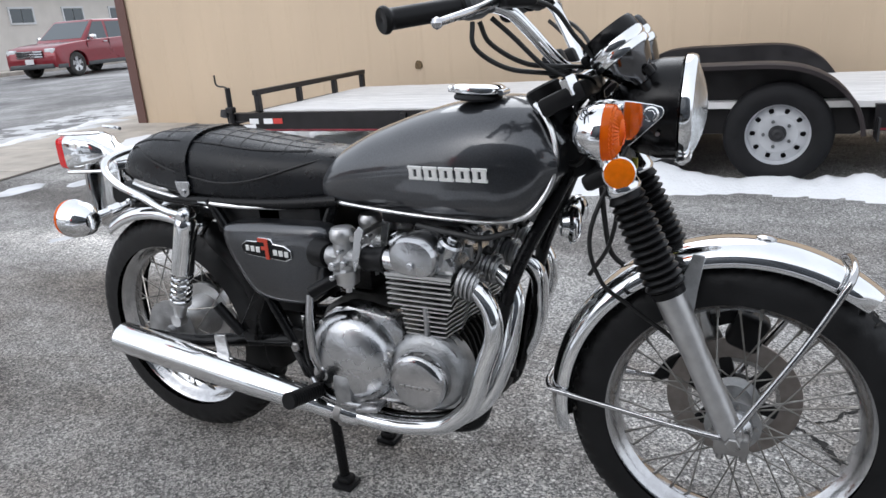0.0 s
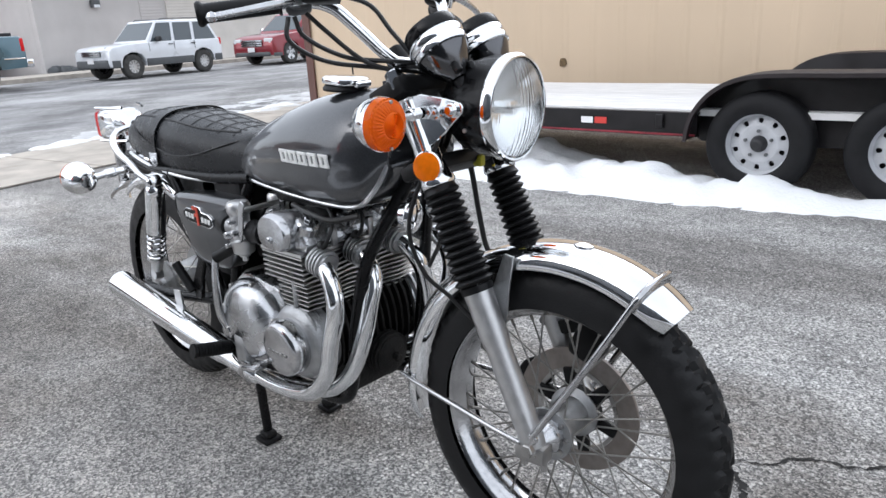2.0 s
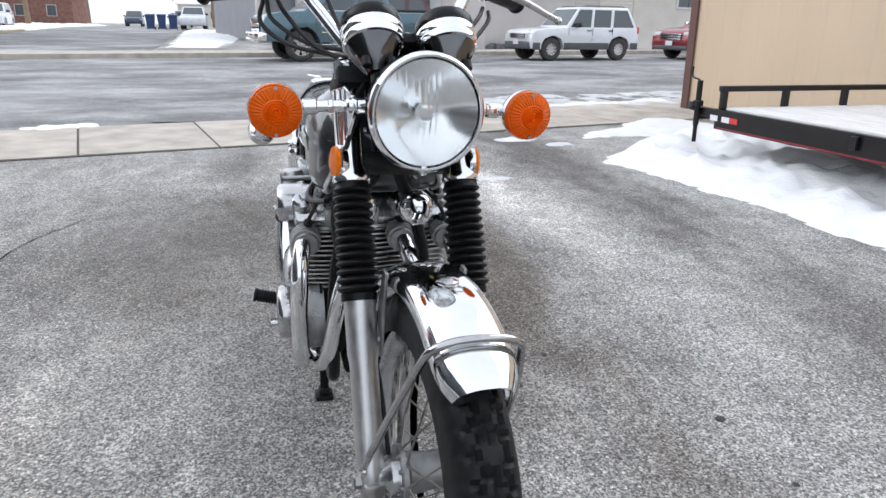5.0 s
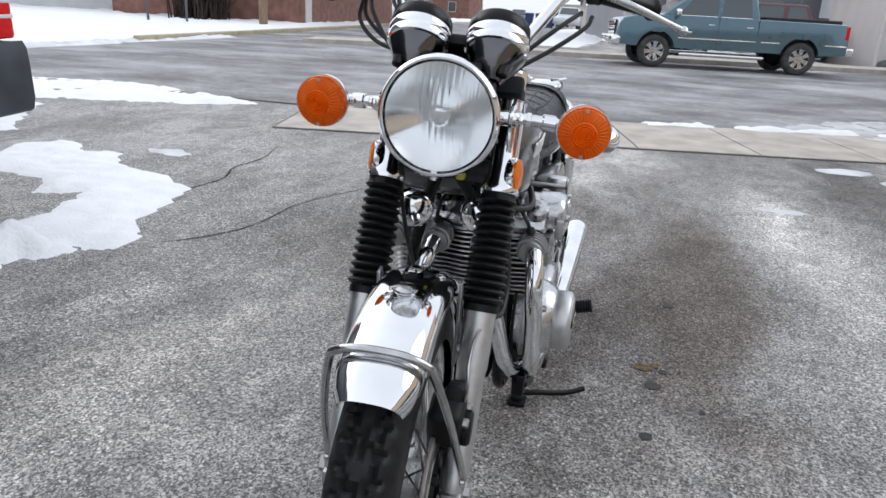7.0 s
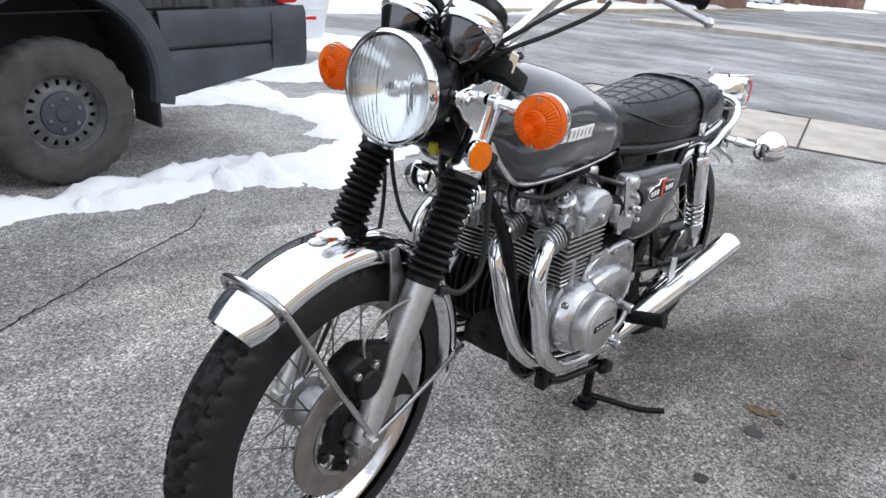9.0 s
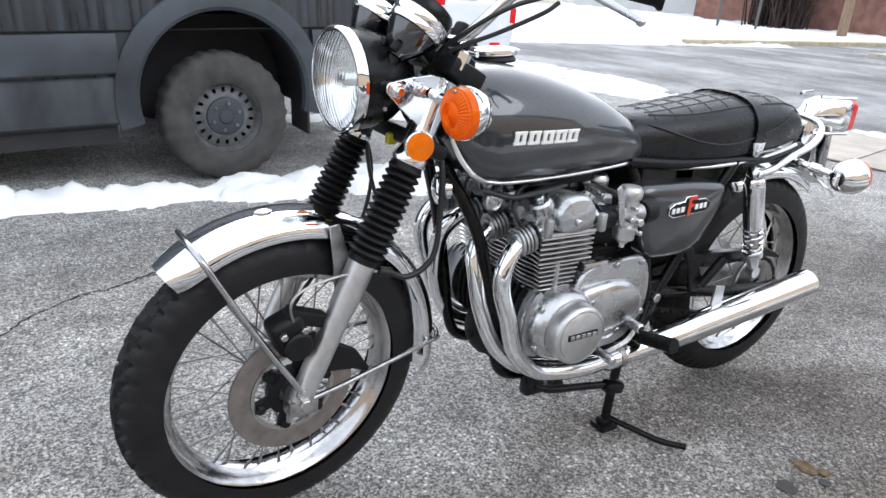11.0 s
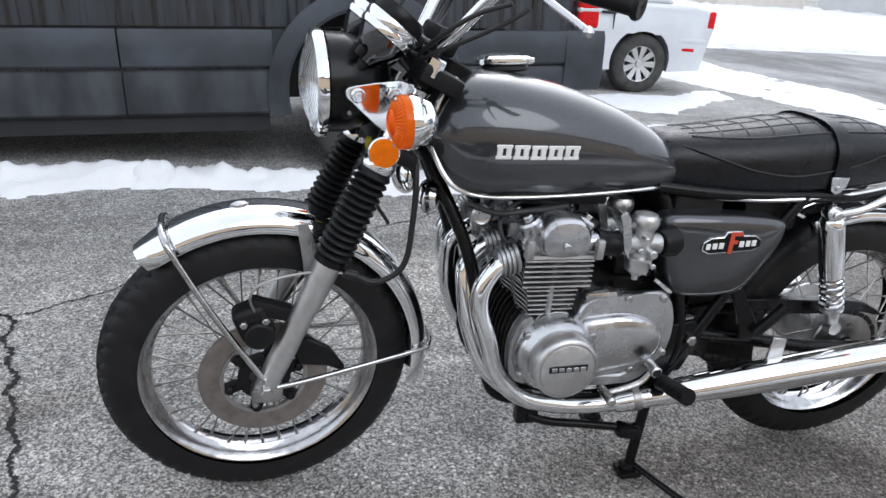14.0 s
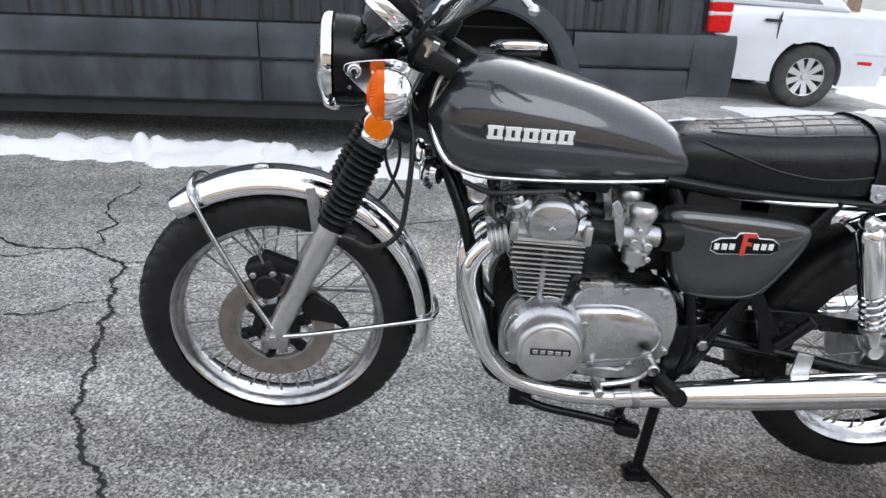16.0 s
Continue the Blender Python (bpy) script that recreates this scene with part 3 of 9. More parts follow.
# far pavement with a kerb
kerb = tagged(strip("kerb", -6.0, 60, 9.4, 9.58, 0.13, M_CONCRETE, None, 40, 0.16), "low concrete kerb across the street", "kerb", kind="structure")
far_walk = tagged(strip("pavement", -6.0, 60, 9.58, 11.2, 0.12, M_CONCRETE, None, 40, 0.12), "concrete pavement across the street", "pavement", kind="structure")
bm = B()
rows = []
for k in range(25):
    x = -12 - k * 1.4
    y = -10.75 + 0.10 * (x + 12)
    z = ground_z(x, y)
    rows.append([Vector((x, y - 0.09, z - 0.03)), Vector((x, y + 0.09, z - 0.03)), Vector((x, y + 0.09, z + 0.11)), Vector((x, y + 0.07, z + 0.13)), Vector((x, y - 0.09, z + 0.13))])
loft(bm, rows)
tagged(part("kerb", bm, M_YELLOWCURB), "faded yellow kerb of the side street", "kerb", kind="structure")


# ---- snow ----
def snow_patch(outline, height, cell=0.05, rough=0.35, label="", seed=0, material=None, edge=0.16):
    """A patch of snow: a fine sheet whose height grows from a ragged rim, with lumps."""
    o = np.array(outline, float)
    x0, y0 = o.min(0) - 0.15
    x1, y1 = o.max(0) + 0.15
    nx, ny = int((x1 - x0) / cell) + 1, int((y1 - y0) / cell) + 1
    X, Y = np.meshgrid(x0 + cell * np.arange(nx), y0 + cell * np.arange(ny), indexing="ij")
    inside = np.zeros(X.shape, bool)
    dist = np.full(X.shape, 1e9)
    for (ax, ay), (bx, by) in zip(o, np.roll(o, -1, 0)):
        cond = ((ay > Y) != (by > Y)) & (X < (bx - ax) * (Y - ay) / (by - ay + 1e-12) + ax)
        inside ^= cond
        t = np.clip(((X - ax) * (bx - ax) + (Y - ay) * (by - ay)) / ((bx - ax) ** 2 + (by - ay) ** 2 + 1e-12), 0, 1)
        dist = np.minimum(dist, np.hypot(X - ax - t * (bx - ax), Y - ay - t * (by - ay)))
    sd = np.where(inside, dist, -dist)
    bm = B()
    vs = {}
    H = np.zeros(X.shape)
    for i in range(nx):
        for j in range(ny):
            if sd[i, j] < -0.2:
                H[i, j] = -1
                continue
            p = Vector((X[i, j] + seed * 7.3, Y[i, j], seed))
            rim = sd[i, j] + 0.09 * noise.noise(p * 3.1) + 0.05 * noise.noise(p * 9.0)
            lump = 0.6 + rough * (noise.noise(p * 2.3) + 0.7 * noise.noise(p * 7.5) + 0.45 * noise.noise(p * 19))
            s = max(0.0, min(1.0, rim / edge))
            H[i, j] = height * lump * s ** 0.55 if rim > 0 else -1
    for i in range(nx - 1):
        for j in range(ny - 1):
            q = [(i, j), (i + 1, j), (i + 1, j + 1), (i, j + 1)]
            if max(H[a] for a in q) <= 0:
                continue
            f = []
            for a in q:
                if a not in vs:
                    vs[a] = bm.verts.new((X[a], Y[a], ground_z(X[a], Y[a]) + (max(H[a], 0.0) + 0.004 if H[a] > 0 else -0.004)))
                f.append(vs[a])
            bm.faces.new(f)
    return tagged(part("snow", bm, material or M_SNOW, angle=180), label or "patch of old white snow on the asphalt", "snow", kind="stuff")


snow_patch([(-3.45, 2.98), (-3.0, 2.62), (-2.76, 2.38), (-2.32, 2.45), (-1.93, 2.55), (-1.2, 2.72), (-0.3, 2.70), (0.5, 2.78), (1.3, 2.98), (2.2, 2.88), (3.2, 2.95), (4.6, 2.85), (4.6, 3.25), (3, 3.30), (1.6, 3.26), (0.2, 3.30), (-0.6, 3.6), (-1.5, 4.1), (-2.4, 4.5), (-3.3, 4.7), (-4.0, 4.2), (-3.85, 3.6), (-3.55, 3.3)], 0.16, 0.045, 0.5, "ridge of ploughed snow along the trailer", 1, edge=0.3)
snow_patch([(-3.66, 2.45), (-4.16, 2.84), (-4.3, 3.1), (-4.6, 3.5), (-4.95, 3.8), (-5.05, 4.25), (-4.6, 4.5), (-4.05, 4.3), (-3.92, 3.6), (-3.92, 3.25), (-3.98, 2.95)], 0.05, 0.04, 0.4, "thin patch of snow beside the building", 2, edge=0.12)
snow_patch([(4.6, -1.78), (3.2, -1.93), (2.46, -2.0), (1.95, -2.11), (1.4, -2.09), (0.9, -2.07), (0.6, -2.05), (0.35, -2.03), (0.12, -1.98), (-0.02, -1.95), (-0.05, -2.4), (0.2, -2.44), (0.43, -2.41), (0.64, -2.38), (1.0, -2.28), (1.6, -2.36), (2.2, -2.34), (3.2, -2.18), (4.6, -2.08)], 0.11, 0.03, 0.6, "low ridge of ploughed snow beside the van", 3, edge=0.10)
snow_patch([(0.12, -1.99), (-0.06, -1.94), (-0.12, -1.80), (-0.40, -1.76), (-0.52, -1.95), (-0.78, -2.06), (-1.18, -2.12), (-1.32, -2.28), (-1.42, -2.65), (-1.50, -2.95), (-1.84, -3.07), (-1.78, -3.40), (-2.02, -3.72), (-1.70, -3.86), (-1.42, -3.86), (-1.48, -4.25), (-1.62, -4.62), (-1.08, -4.42), (-0.5, -4.12), (0.3, -4.1), (0.2, -3.85), (-0.4, -3.90), (-0.84, -3.84), (-1.02, -3.6), (-1.05, -3.3), (-1.02, -3.05), (-0.98, -2.9), (-0.72, -2.80), (-0.78, -2.68), (-0.92, -2.58), (-0.62, -2.50), (-0.35, -2.42), (-0.12, -2.37), (0.12, -2.42)], 0.04, 0.03, 0.45, "thin melting tongue of snow behind the van", 4, edge=0.09)
snow_patch([(-1.65, -4.55), (-1.95, -4.4), (-2.22, -4.3), (-2.35, -4.5), (-2.5, -4.62), (-2.8, -4.9), (-3.35, -5.2), (-3.45, -5.65), (-3.1, -5.6), (-2.65, -5.3), (-2.1, -5.25), (-1.5, -5.1)], 0.03, 0.035, 0.4, "melting snow behind the van", 5, edge=0.1)
snow_patch([(-3.3, -6.6), (-3.55, -5.7), (-3.8, -5.3), (-4.0, -4.8), (-4.25, -4.0), (-4.6, -3.6), (-4.9, -4.3), (-5.2, -5.2), (-5.35, -5.9), (-5.1, -6.5), (-4.9, -7.2), (-4.9, -8.3), (-4.3, -8.4), (-3.7, -7.5)], 0.05, 0.06, 0.8, "ridge of dirty snow along the street corner", 6)
snow_patch([(-5.65, 1.75), (-5.72, 2.6), (-5.95, 3.5), (-6.25, 4.8), (-6.9, 8.0), (-8.4, 12.5), (-10.2, 13.0), (-9.0, 8.0), (-7.9, 4.6), (-7.85, 3.2), (-7.35, 2.2), (-6.3, 1.9)], 0.016, 0.06, 0.9, "thin slush on the street edge", 7, M_SLUSH, edge=0.25)
for k, (u0, u1) in enumerate(((0.5, 1.25), (1.45, 2.75), (3.0, 5.4), (-2.6, -1.9))):
    a, b = street(u0, -0.12), street(u1, -0.06)
    c, d = street(u1, 0.14), street(u0, 0.10)
    snow_patch([(p.x, p.y) for p in (a, b, c, d)], 0.06, 0.045, 0.5, "lump of snow on the pavement edge", 8 + k, edge=0.1)
for k, (x, y, r) in enumerate(((1.95, -2.24, 0.075), (0.95, -2.12, 0.06), (2.6, -2.1, 0.07), (0.3, -2.1, 0.05))):
    snow_patch([(x + r * math.cos(a), y + r * math.sin(a)) for a in np.linspace(0, 5.6, 9)], 0.24, 0.025, 0.3, "lump of snow on the ridge by the van", 60 + k, edge=0.10)
for k, (x, y, r) in enumerate(((-2.03, -2.88, 0.14), (-3.9, 2.0, 0.19), (-2.30, 1.28, 0.11), (-3.6, 2.33, 0.09))):
    snow_patch([(x + r * math.cos(a) * 0.6, y + r * math.sin(a) * 1.3) for a in np.linspace(0, 5.6, 9)], 0.012, 0.035, 0.4, "small leftover patch of snow", 20 + k, M_SNOW_DIRTY)
snow_patch([(14, -11.0), (0, -11.0), (-8, -11.05), (-13, -11.0), (-20, -11.7), (-28, -12.5), (-36, -13.3), (-40, -16), (-34, -26), (-30, -34), (-10, -34), (14, -34)], 0.26, 0.4, 0.4, "snow covered yard across the side street", 30, edge=1.2)
snow_patch([(14, -10.2), (4, -10.3), (-4, -10.2), (-10, -10.4), (-16, -10.6), (-16, -11.2), (-8, -11.2), (14, -11.2)], 0.10, 0.15, 0.6, "ploughed slush along the far kerb", 31, M_SNOW_DIRTY, edge=0.4)
pts = [street(7.6, 12.5), street(9.2, 12.4), street(9.8, 15), street(10.2, 21), street(5.0, 21), street(6.8, 15)]
snow_patch([(p.x, p.y) for p in pts], 0.10, 0.14, 0.6, "snow in the drive between the buildings", 32, M_SNOW_DIRTY, edge=0.5)
pts = [street(9.8, 13.5), street(44, 13.5), street(44, 14.7), street(9.8, 14.7)]
snow_patch([(p.x, p.y) for p in pts], 0.10, 0.16, 0.5, "thin snow at the foot of the buildings", 33, edge=0.4)
snow_patch([(-24, -3.4), (-34, -4.2), (-52, -5.6), (-52, -1.5), (-34, -1.6), (-24, -2.0)], 0.18, 0.3, 0.5, "snowbank along the side street", 34, edge=0.6)
snow_patch([(-44, -14.2), (-70, -16.8), (-95, -19), (-95, -24), (-44, -18)], 0.3, 0.6, 0.5, "snowbank along the side street", 35, edge=1.0)


# ---- the motorcycle: x forward, y to its left, front wheel turned a little to its left ----
bike = thing("motorcycle", "charcoal grey vintage four-cylinder motorcycle with chrome fenders on its centre stand", "motorcycle")
STEER = 5.5
AXLE = Vector((1.402, 0, 0.316))
PIV = Vector((1.190, 0, 0.65))
TURNED = Matrix.Translation((0, 0.012, 0)) @ Matrix.Translation(PIV) @ Matrix.Rotation(radians(STEER), 4, Vector((-0.438, 0, 0.899))) @ Matrix.Translation(-PIV)
TOP = TURNED @ Matrix.Translation((0, 0, -0.025))
BARS = TOP @ Matrix.Translation((0.015, 0, -0.015))
REAR = Vector((0.012, 0.0, 0.326))
ACROSS = Matrix.Rotation(radians(-90), 4, "X")


def fork_x(z):
    return AXLE.x - 0.445 * (z - AXLE.z)


def tyre_mesh(radius, width, rim, tread_depth, teeth):
    """A tyre with a cut tread, turned round y: shoulder blocks either side of a zigzag groove."""
    bm = B()
    n = teeth * 5
    prof = []
    for k in range(23):
        a = math.pi * (k / 22) - math.pi / 2
        y = width / 2 * math.sin(a)
        s = max(0.0, math.cos(a)) ** 0.62
        prof.append((rim + (radius - rim) * s, y))
    rings = []
    for i in range(n):
        a = 2 * math.pi * i / n
        ring = []
        for k, (r, y) in enumerate(prof):
            rr = r
            z1, z2 = (8, 14) if (i // 3) % 2 else (9, 13)
            if k in (z1, z2) or (4 <= k <= 8 and (i + k // 3) % 5 == 0) or (14 <= k <= 18 and (i + 2 + (22 - k) // 3) % 5 == 0) or (10 <= k <= 12 and (i + k) % 10 == 4) or (k == 11 and (i // 2) % 5 < 3):
                rr -= tread_depth * (0.6 if k <= 6 or k >= 16 else 0.95)
            ring.append(bm.verts.new((rr * math.cos(a), y, rr * math.sin(a))))
        rings.append(ring)
    for i in range(n):
        a, b = rings[i], rings[(i + 1) % n]
        for k in range(22):
            bm.faces.new((a[k], a[k + 1], b[k + 1], b[k]))
    return bm


def wheel(name, label, centre, m, radius, width, rim, hub_r, hub_w, drum):
    """A spoked wheel: the hub carries tyre, rim and 36 spokes."""
    to = m @ Matrix.Translation(centre)
    bm = B()
    hw = hub_w / 2
    lathe(bm, [(0.0, -hw - 0.012), (0.016, -hw - 0.012), (0.018, -hw), (hub_r, -hw), (hub_r, -hw + 0.008), (hub_r * 0.72, -hw + 0.016), (hub_r * 0.62, 0), (hub_r * 0.72, hw - 0.016), (hub_r, hw - 0.008), (hub_r, hw), (0.018, hw), (0.016, hw + 0.012), (0.0, hw + 0.012)], ACROSS, 36)
    hub = part(name, bm, M_ALU_DULL, bike, label, to)
    part("tyre", tyre_mesh(radius, width, rim - 0.006, 0.009, 54), M_TREAD, hub, "black tyre with block tread", to)
    bm = B()
    w = 0.034
    lathe(bm, [(rim + 0.004, -w), (rim - 0.004, -w - 0.003), (rim - 0.012, -w + 0.002), (rim - 0.016, -w + 0.012), (rim - 0.028, -0.012), (rim - 0.030, 0), (rim - 0.028, 0.012), (rim - 0.016, w - 0.012), (rim - 0.012, w - 0.002), (rim - 0.004, w + 0.003), (rim + 0.004, w), (rim - 0.006, 0)], ACROSS, 90, loop=True)
    part("rim", bm, M_CHROME_OLD, hub, "chromed steel rim with light rust", to)
    r_in = hub_r - 0.006
    for k in range(36):
        sgn = 1 if k % 2 else -1
        lean = 0.62 if (k // 2) % 2 else -0.62
        a = 2 * math.pi * k / 36
        ah = a + lean
        p0 = Vector((r_in * math.cos(ah), sgn * (hw - 0.004), r_in * math.sin(ah)))
        p1 = Vector(((rim - 0.028) * math.cos(a), sgn * 0.006, (rim - 0.028) * math.sin(a)))
        bm = B()
        tube(bm, [p0, p1], 0.0019, 5)
        rod(bm, p1.lerp(p0, 0.08), p1, 0.0034, 6)
        part("spoke", bm, M_SPOKE, hub, "", to)
    return hub


front = wheel("front_wheel", "spoked front wheel with a brake disc", AXLE, TURNED, 0.311, 0.098, 0.241, 0.05, 0.11, False)
rear = wheel("rear_wheel", "spoked rear wheel with a drum hub, lifted off the ground", REAR, Matrix(), 0.314, 0.108, 0.237, 0.085, 0.15, True)

# brake disc on the left of the front wheel, its carrier and bolts
at_front = TURNED @ Matrix.Translation(AXLE)
bm = B()
lathe(bm, [(0.086, 0.060), (0.126, 0.060), (0.127, 0.063), (0.126, 0.067), (0.086, 0.067)], ACROSS, 64, loop=True)
disc = part("brake_disc", bm, M_DISC, front, "worn steel brake disc", at_front)
bm = B()
lathe(bm, [(0.078, 0.0585), (0.0855, 0.0585), (0.0855, 0.069), (0.078, 0.069)], ACROSS, 56, loop=True)
part("disc_ring", bm, M_STEEL, front, "bright inner ring of the disc", at_front)
bm = B()
lathe(bm, [(0.03, 0.048), (0.050, 0.050), (0.052, 0.066), (0.044, 0.070), (0.03, 0.072)], ACROSS, 40, loop=True)
part("disc_carrier", bm, M_BLACK_MATT, front, "black disc carrier", at_front)
for k in range(6):
    bm = B()
    box(bm, (0.046, 0.014, 0.026), Matrix.Rotation(2 * math.pi * k / 6 + 0.3, 4, "Y") @ Matrix.Translation((0.064, 0.062, 0)), 0.005, 2)
    part("carrier_arm", bm, M_BLACK_MATT, front, "", at_front)
for k in range(6):
    a = 2 * math.pi * k / 6 + 0.3
    bm = B()
    rod(bm, (0.070 * math.cos(a), 0.06, -0.070 * math.sin(a)), (0.070 * math.cos(a), 0.079, -0.070 * math.sin(a)), 0.009, 6, 0.002)
    part("disc_bolt", bm, M_BLACK_MATT, front, "", at_front)
bm = B()
lathe(bm, [(0, -0.09), (0.02, -0.09), (0.028, -0.075), (0.034, -0.07), (0.036, -0.056), (0.03, -0.05)], ACROSS, 24)
cover = part("hub_cover", bm, M_ALU, front, "", at_front)
for k in range(9):
    a = 2 * math.pi * k / 9
    bm = B()
    rod(bm, (0.04 * math.cos(a), -0.048, 0.04 * math.sin(a)), (0.04 * math.cos(a), -0.061, 0.04 * math.sin(a)), 0.004, 8)
    part("hub_bolt", bm, M_STEEL, front, "", at_front)


def on_both(fn):
    for side in (1, -1):
        fn(side)


# fork legs: slider, gaiter, chrome upper cover with headlamp ear, axle clamp
FY = 0.098


def fork_leg(side):
    def fp(z, dy=0.0):
        return Vector((fork_x(z), side * (FY + dy), z))
    bm = B()
    d = (fp(0.62) - fp(0.30)).normalized()
    L = (fp(0.600) - fp(0.303)).length
    prof = [(0, 0), (0.017, 0), (0.021, 0.006), (0.0225, 0.03), (0.0235, 0.08), (0.0235, 0.20), (0.026, 0.215), (0.0265, L - 0.03), (0.028, L - 0.02), (0.028, L), (0, L)]
    lathe(bm, prof, aim(fp(0.303), fp(0.600)), 24)
    leg = part("fork_slider", bm, M_ALU_SATIN, bike, "satin aluminium fork slider", TURNED)
    bm = B()
    box(bm, (0.06, 0.036, 0.034), Matrix.Translation((AXLE.x - 0.002, side * FY, AXLE.z - 0.012)), 0.006)
    for dx in (-0.02, 0.02):
        rod(bm, (AXLE.x + dx, side * FY, AXLE.z - 0.045), (AXLE.x + dx, side * FY, AXLE.z - 0.02), 0.007, 6, 0.001)
    rod(bm, (AXLE.x, side * (FY - 0.02), AXLE.z), (AXLE.x, side * (FY + 0.03), AXLE.z), 0.013, 6, 0.002)
    part("axle_clamp", bm, M_STEEL, leg, "", TURNED)
    # lug for the fender bracket
    bm = B()
    c = fp(0.47)
    rod(bm, c + Vector((-0.028, -side * 0.01, 0.004)), c + Vector((0.0, -side * 0.012, 0)), 0.010, 8, 0.002)
    part("slider_lug", bm, M_ALU_DULL, leg, "", TURNED)
    bm = B()
    rod(bm, fp(0.52) + Vector((0.0, -side * 0.03, 0)), fp(0.52), 0.009, 8, 0.002)
    part("slider_lug", bm, M_ALU_DULL, leg, "", TURNED)
    # bellows
    bm = B()
    p0, p1 = fp(0.580), fp(0.768)
    L = (p1 - p0).length
    prof = [(0.0, 0), (0.030, 0), (0.0305, 0.012)]
    pleats = 13
    for k in range(pleats):
        z0 = 0.014 + (L - 0.026) * k / pleats
        h = (L - 0.026) / pleats
        big = 0.0365 - 0.0035 * k / pleats
        prof += [(big - 0.0085, z0), (big - 0.002, z0 + h * 0.28), (big, z0 + h * 0.5), (big - 0.002, z0 + h * 0.72)]
    prof += [(0.029, L - 0.010), (0.029, L), (0, L)]
    lathe(bm, prof, aim(p0, p1), 28)
    part("fork_gaiter", bm, M_GAITER, leg, "black pleated rubber fork gaiter", TURNED)
    bm = B()
    p0, p1 = fp(0.762), fp(0.908)
    L = (p1 - p0).length
    lathe(bm, [(0, 0), (0.031, 0), (0.033, 0.006), (0.031, 0.014), (0.026, 0.03), (0.0235, 0.045), (0.0235, L - 0.004), (0.026, L), (0, L)], aim(p0, p1), 24)
    cover = part("fork_cover", bm, M_CHROME, bike, "chrome upper fork cover", TURNED)
    # the triangular ear that carries the lamp and the signal
    bm = B()
    y = side * 0.106
    pts = [(1.148, 0.942), (1.250, 0.936), (1.266, 0.922), (1.252, 0.905), (1.195, 0.858), (1.160, 0.870)]
    prism(bm, smooth2d(pts, 3), y - 0.0035, y + 0.0035, 0.0015, 1)
    rod(bm, (1.246, y - side * 0.02, 0.921), (1.246, y + side * 0.012, 0.921), 0.013, 16, 0.003)
    rod(bm, (1.246, y + side * 0.012, 0.921), (1.246, y + side * 0.018, 0.921), 0.008, 6, 0.001)
    part("headlamp_ear", bm, M_CHROME, cover, "chrome triangular headlamp bracket", TOP)
    # round side reflector
    bm = B()
    lathe(bm, [(0, 0), (0.027, 0), (0.0285, 0.004), (0.0285, 0.010), (0.026, 0.012), (0, 0.012)], aim((1.196, side * 0.112, 0.823), (1.206, side * 0.17, 0.826)), 28)
    part("reflector_rim", bm, M_CHROME, cover, "", TOP)
    bm = B()
    lathe(bm, [(0, 0.0125), (0.026, 0.0125), (0.0255, 0.016), (0.02, 0.018), (0, 0.0185)], aim((1.196, side * 0.112, 0.823), (1.206, side * 0.17, 0.826)), 28)
    part("reflector", bm, M_REFLECTOR, cover, "round amber side reflector", TOP)


on_both(fork_leg)


def signal_lamp(pos, facing, stalk_from, m, label, lens_r=0.043, lens=None, deep=0.045):
    """A round lamp: chrome cup, ringed lens and stalk."""
    bm = B()
    f = aim(pos, Vector(pos) + Vector(facing))
    cup = [(0.0, -deep), (lens_r * 0.45, -deep * 0.97), (lens_r * 0.8, -deep * 0.72), (lens_r * 0.97, -deep * 0.35), (lens_r * 1.04, -0.004), (lens_r * 1.04, 0.003), (lens_r * 0.99, 0.003), (lens_r * 0.9, -deep * 0.3), (lens_r * 0.66, -deep * 0.62), (lens_r * 0.3, -deep * 0.8), (0, -deep * 0.82)]
    lathe(bm, cup, f, 30)
    body = part("turn_signal", bm, M_CHROME, bike, label, m)
    bm = B()
    prof = [(0, 0.031)]
    for k in range(1, 11):
        r = lens_r * 0.98 * k / 10
        z = 0.031 - 0.015 * (r / lens_r) ** 3
        deepness = 0.002 if k < 6 else 0.0004
        prof += [(r - lens_r * 0.055, z + deepness), (r, z - deepness)]
    prof += [(lens_r, 0.012), (lens_r * 1.0, 0.0022), (0, 0.0022)]
    lathe(bm, prof, f, 72)
    back = f.inverted()
    for v in bm.verts:
        q = back @ v.co
        if math.hypot(q.x, q.y) > lens_r * 0.52 and q.z > 0.011 and round(math.atan2(q.y, q.x) * 36 / math.pi) % 2:
            v.co = f @ Vector((q.x, q.y, q.z - 0.0017))
    part("lens", bm, lens or M_AMBER, body, "amber ringed plastic lens", m).visible_shadow = False
    bm = B()
    rod(bm, f @ Vector((0, 0, -deep * 0.8)), f @ Vector((0, 0, -0.002)), lens_r * 0.22, 14, 0.004)
    part("bulb", bm, M_AMBERBULB, body, "", m)
    for s in (1, -1):
        bm = B()
        c = f @ Vector((0, s * lens_r * 0.86, 0.021))
        rod(bm, c, c + (f.to_3x3() @ Vector((0, 0, 0.003))), 0.003, 8)
        part("lens_screw", bm, M_STEEL, body, "", m)
    bm = B()
    a = f @ Vector((0, 0, -deep * 0.62))
    b = Vector(stalk_from)
    tube(bm, [b, a], 0.0095, 14)
    rod(bm, b.lerp(a, 0.36), b.lerp(a, 0.58), 0.0135, 14, 0.002)
    rod(bm, b.lerp(a, 0.12), b.lerp(a, 0.2), 0.0125, 6, 0.001)
    part("stalk", bm, M_CHROME, body, "", m)


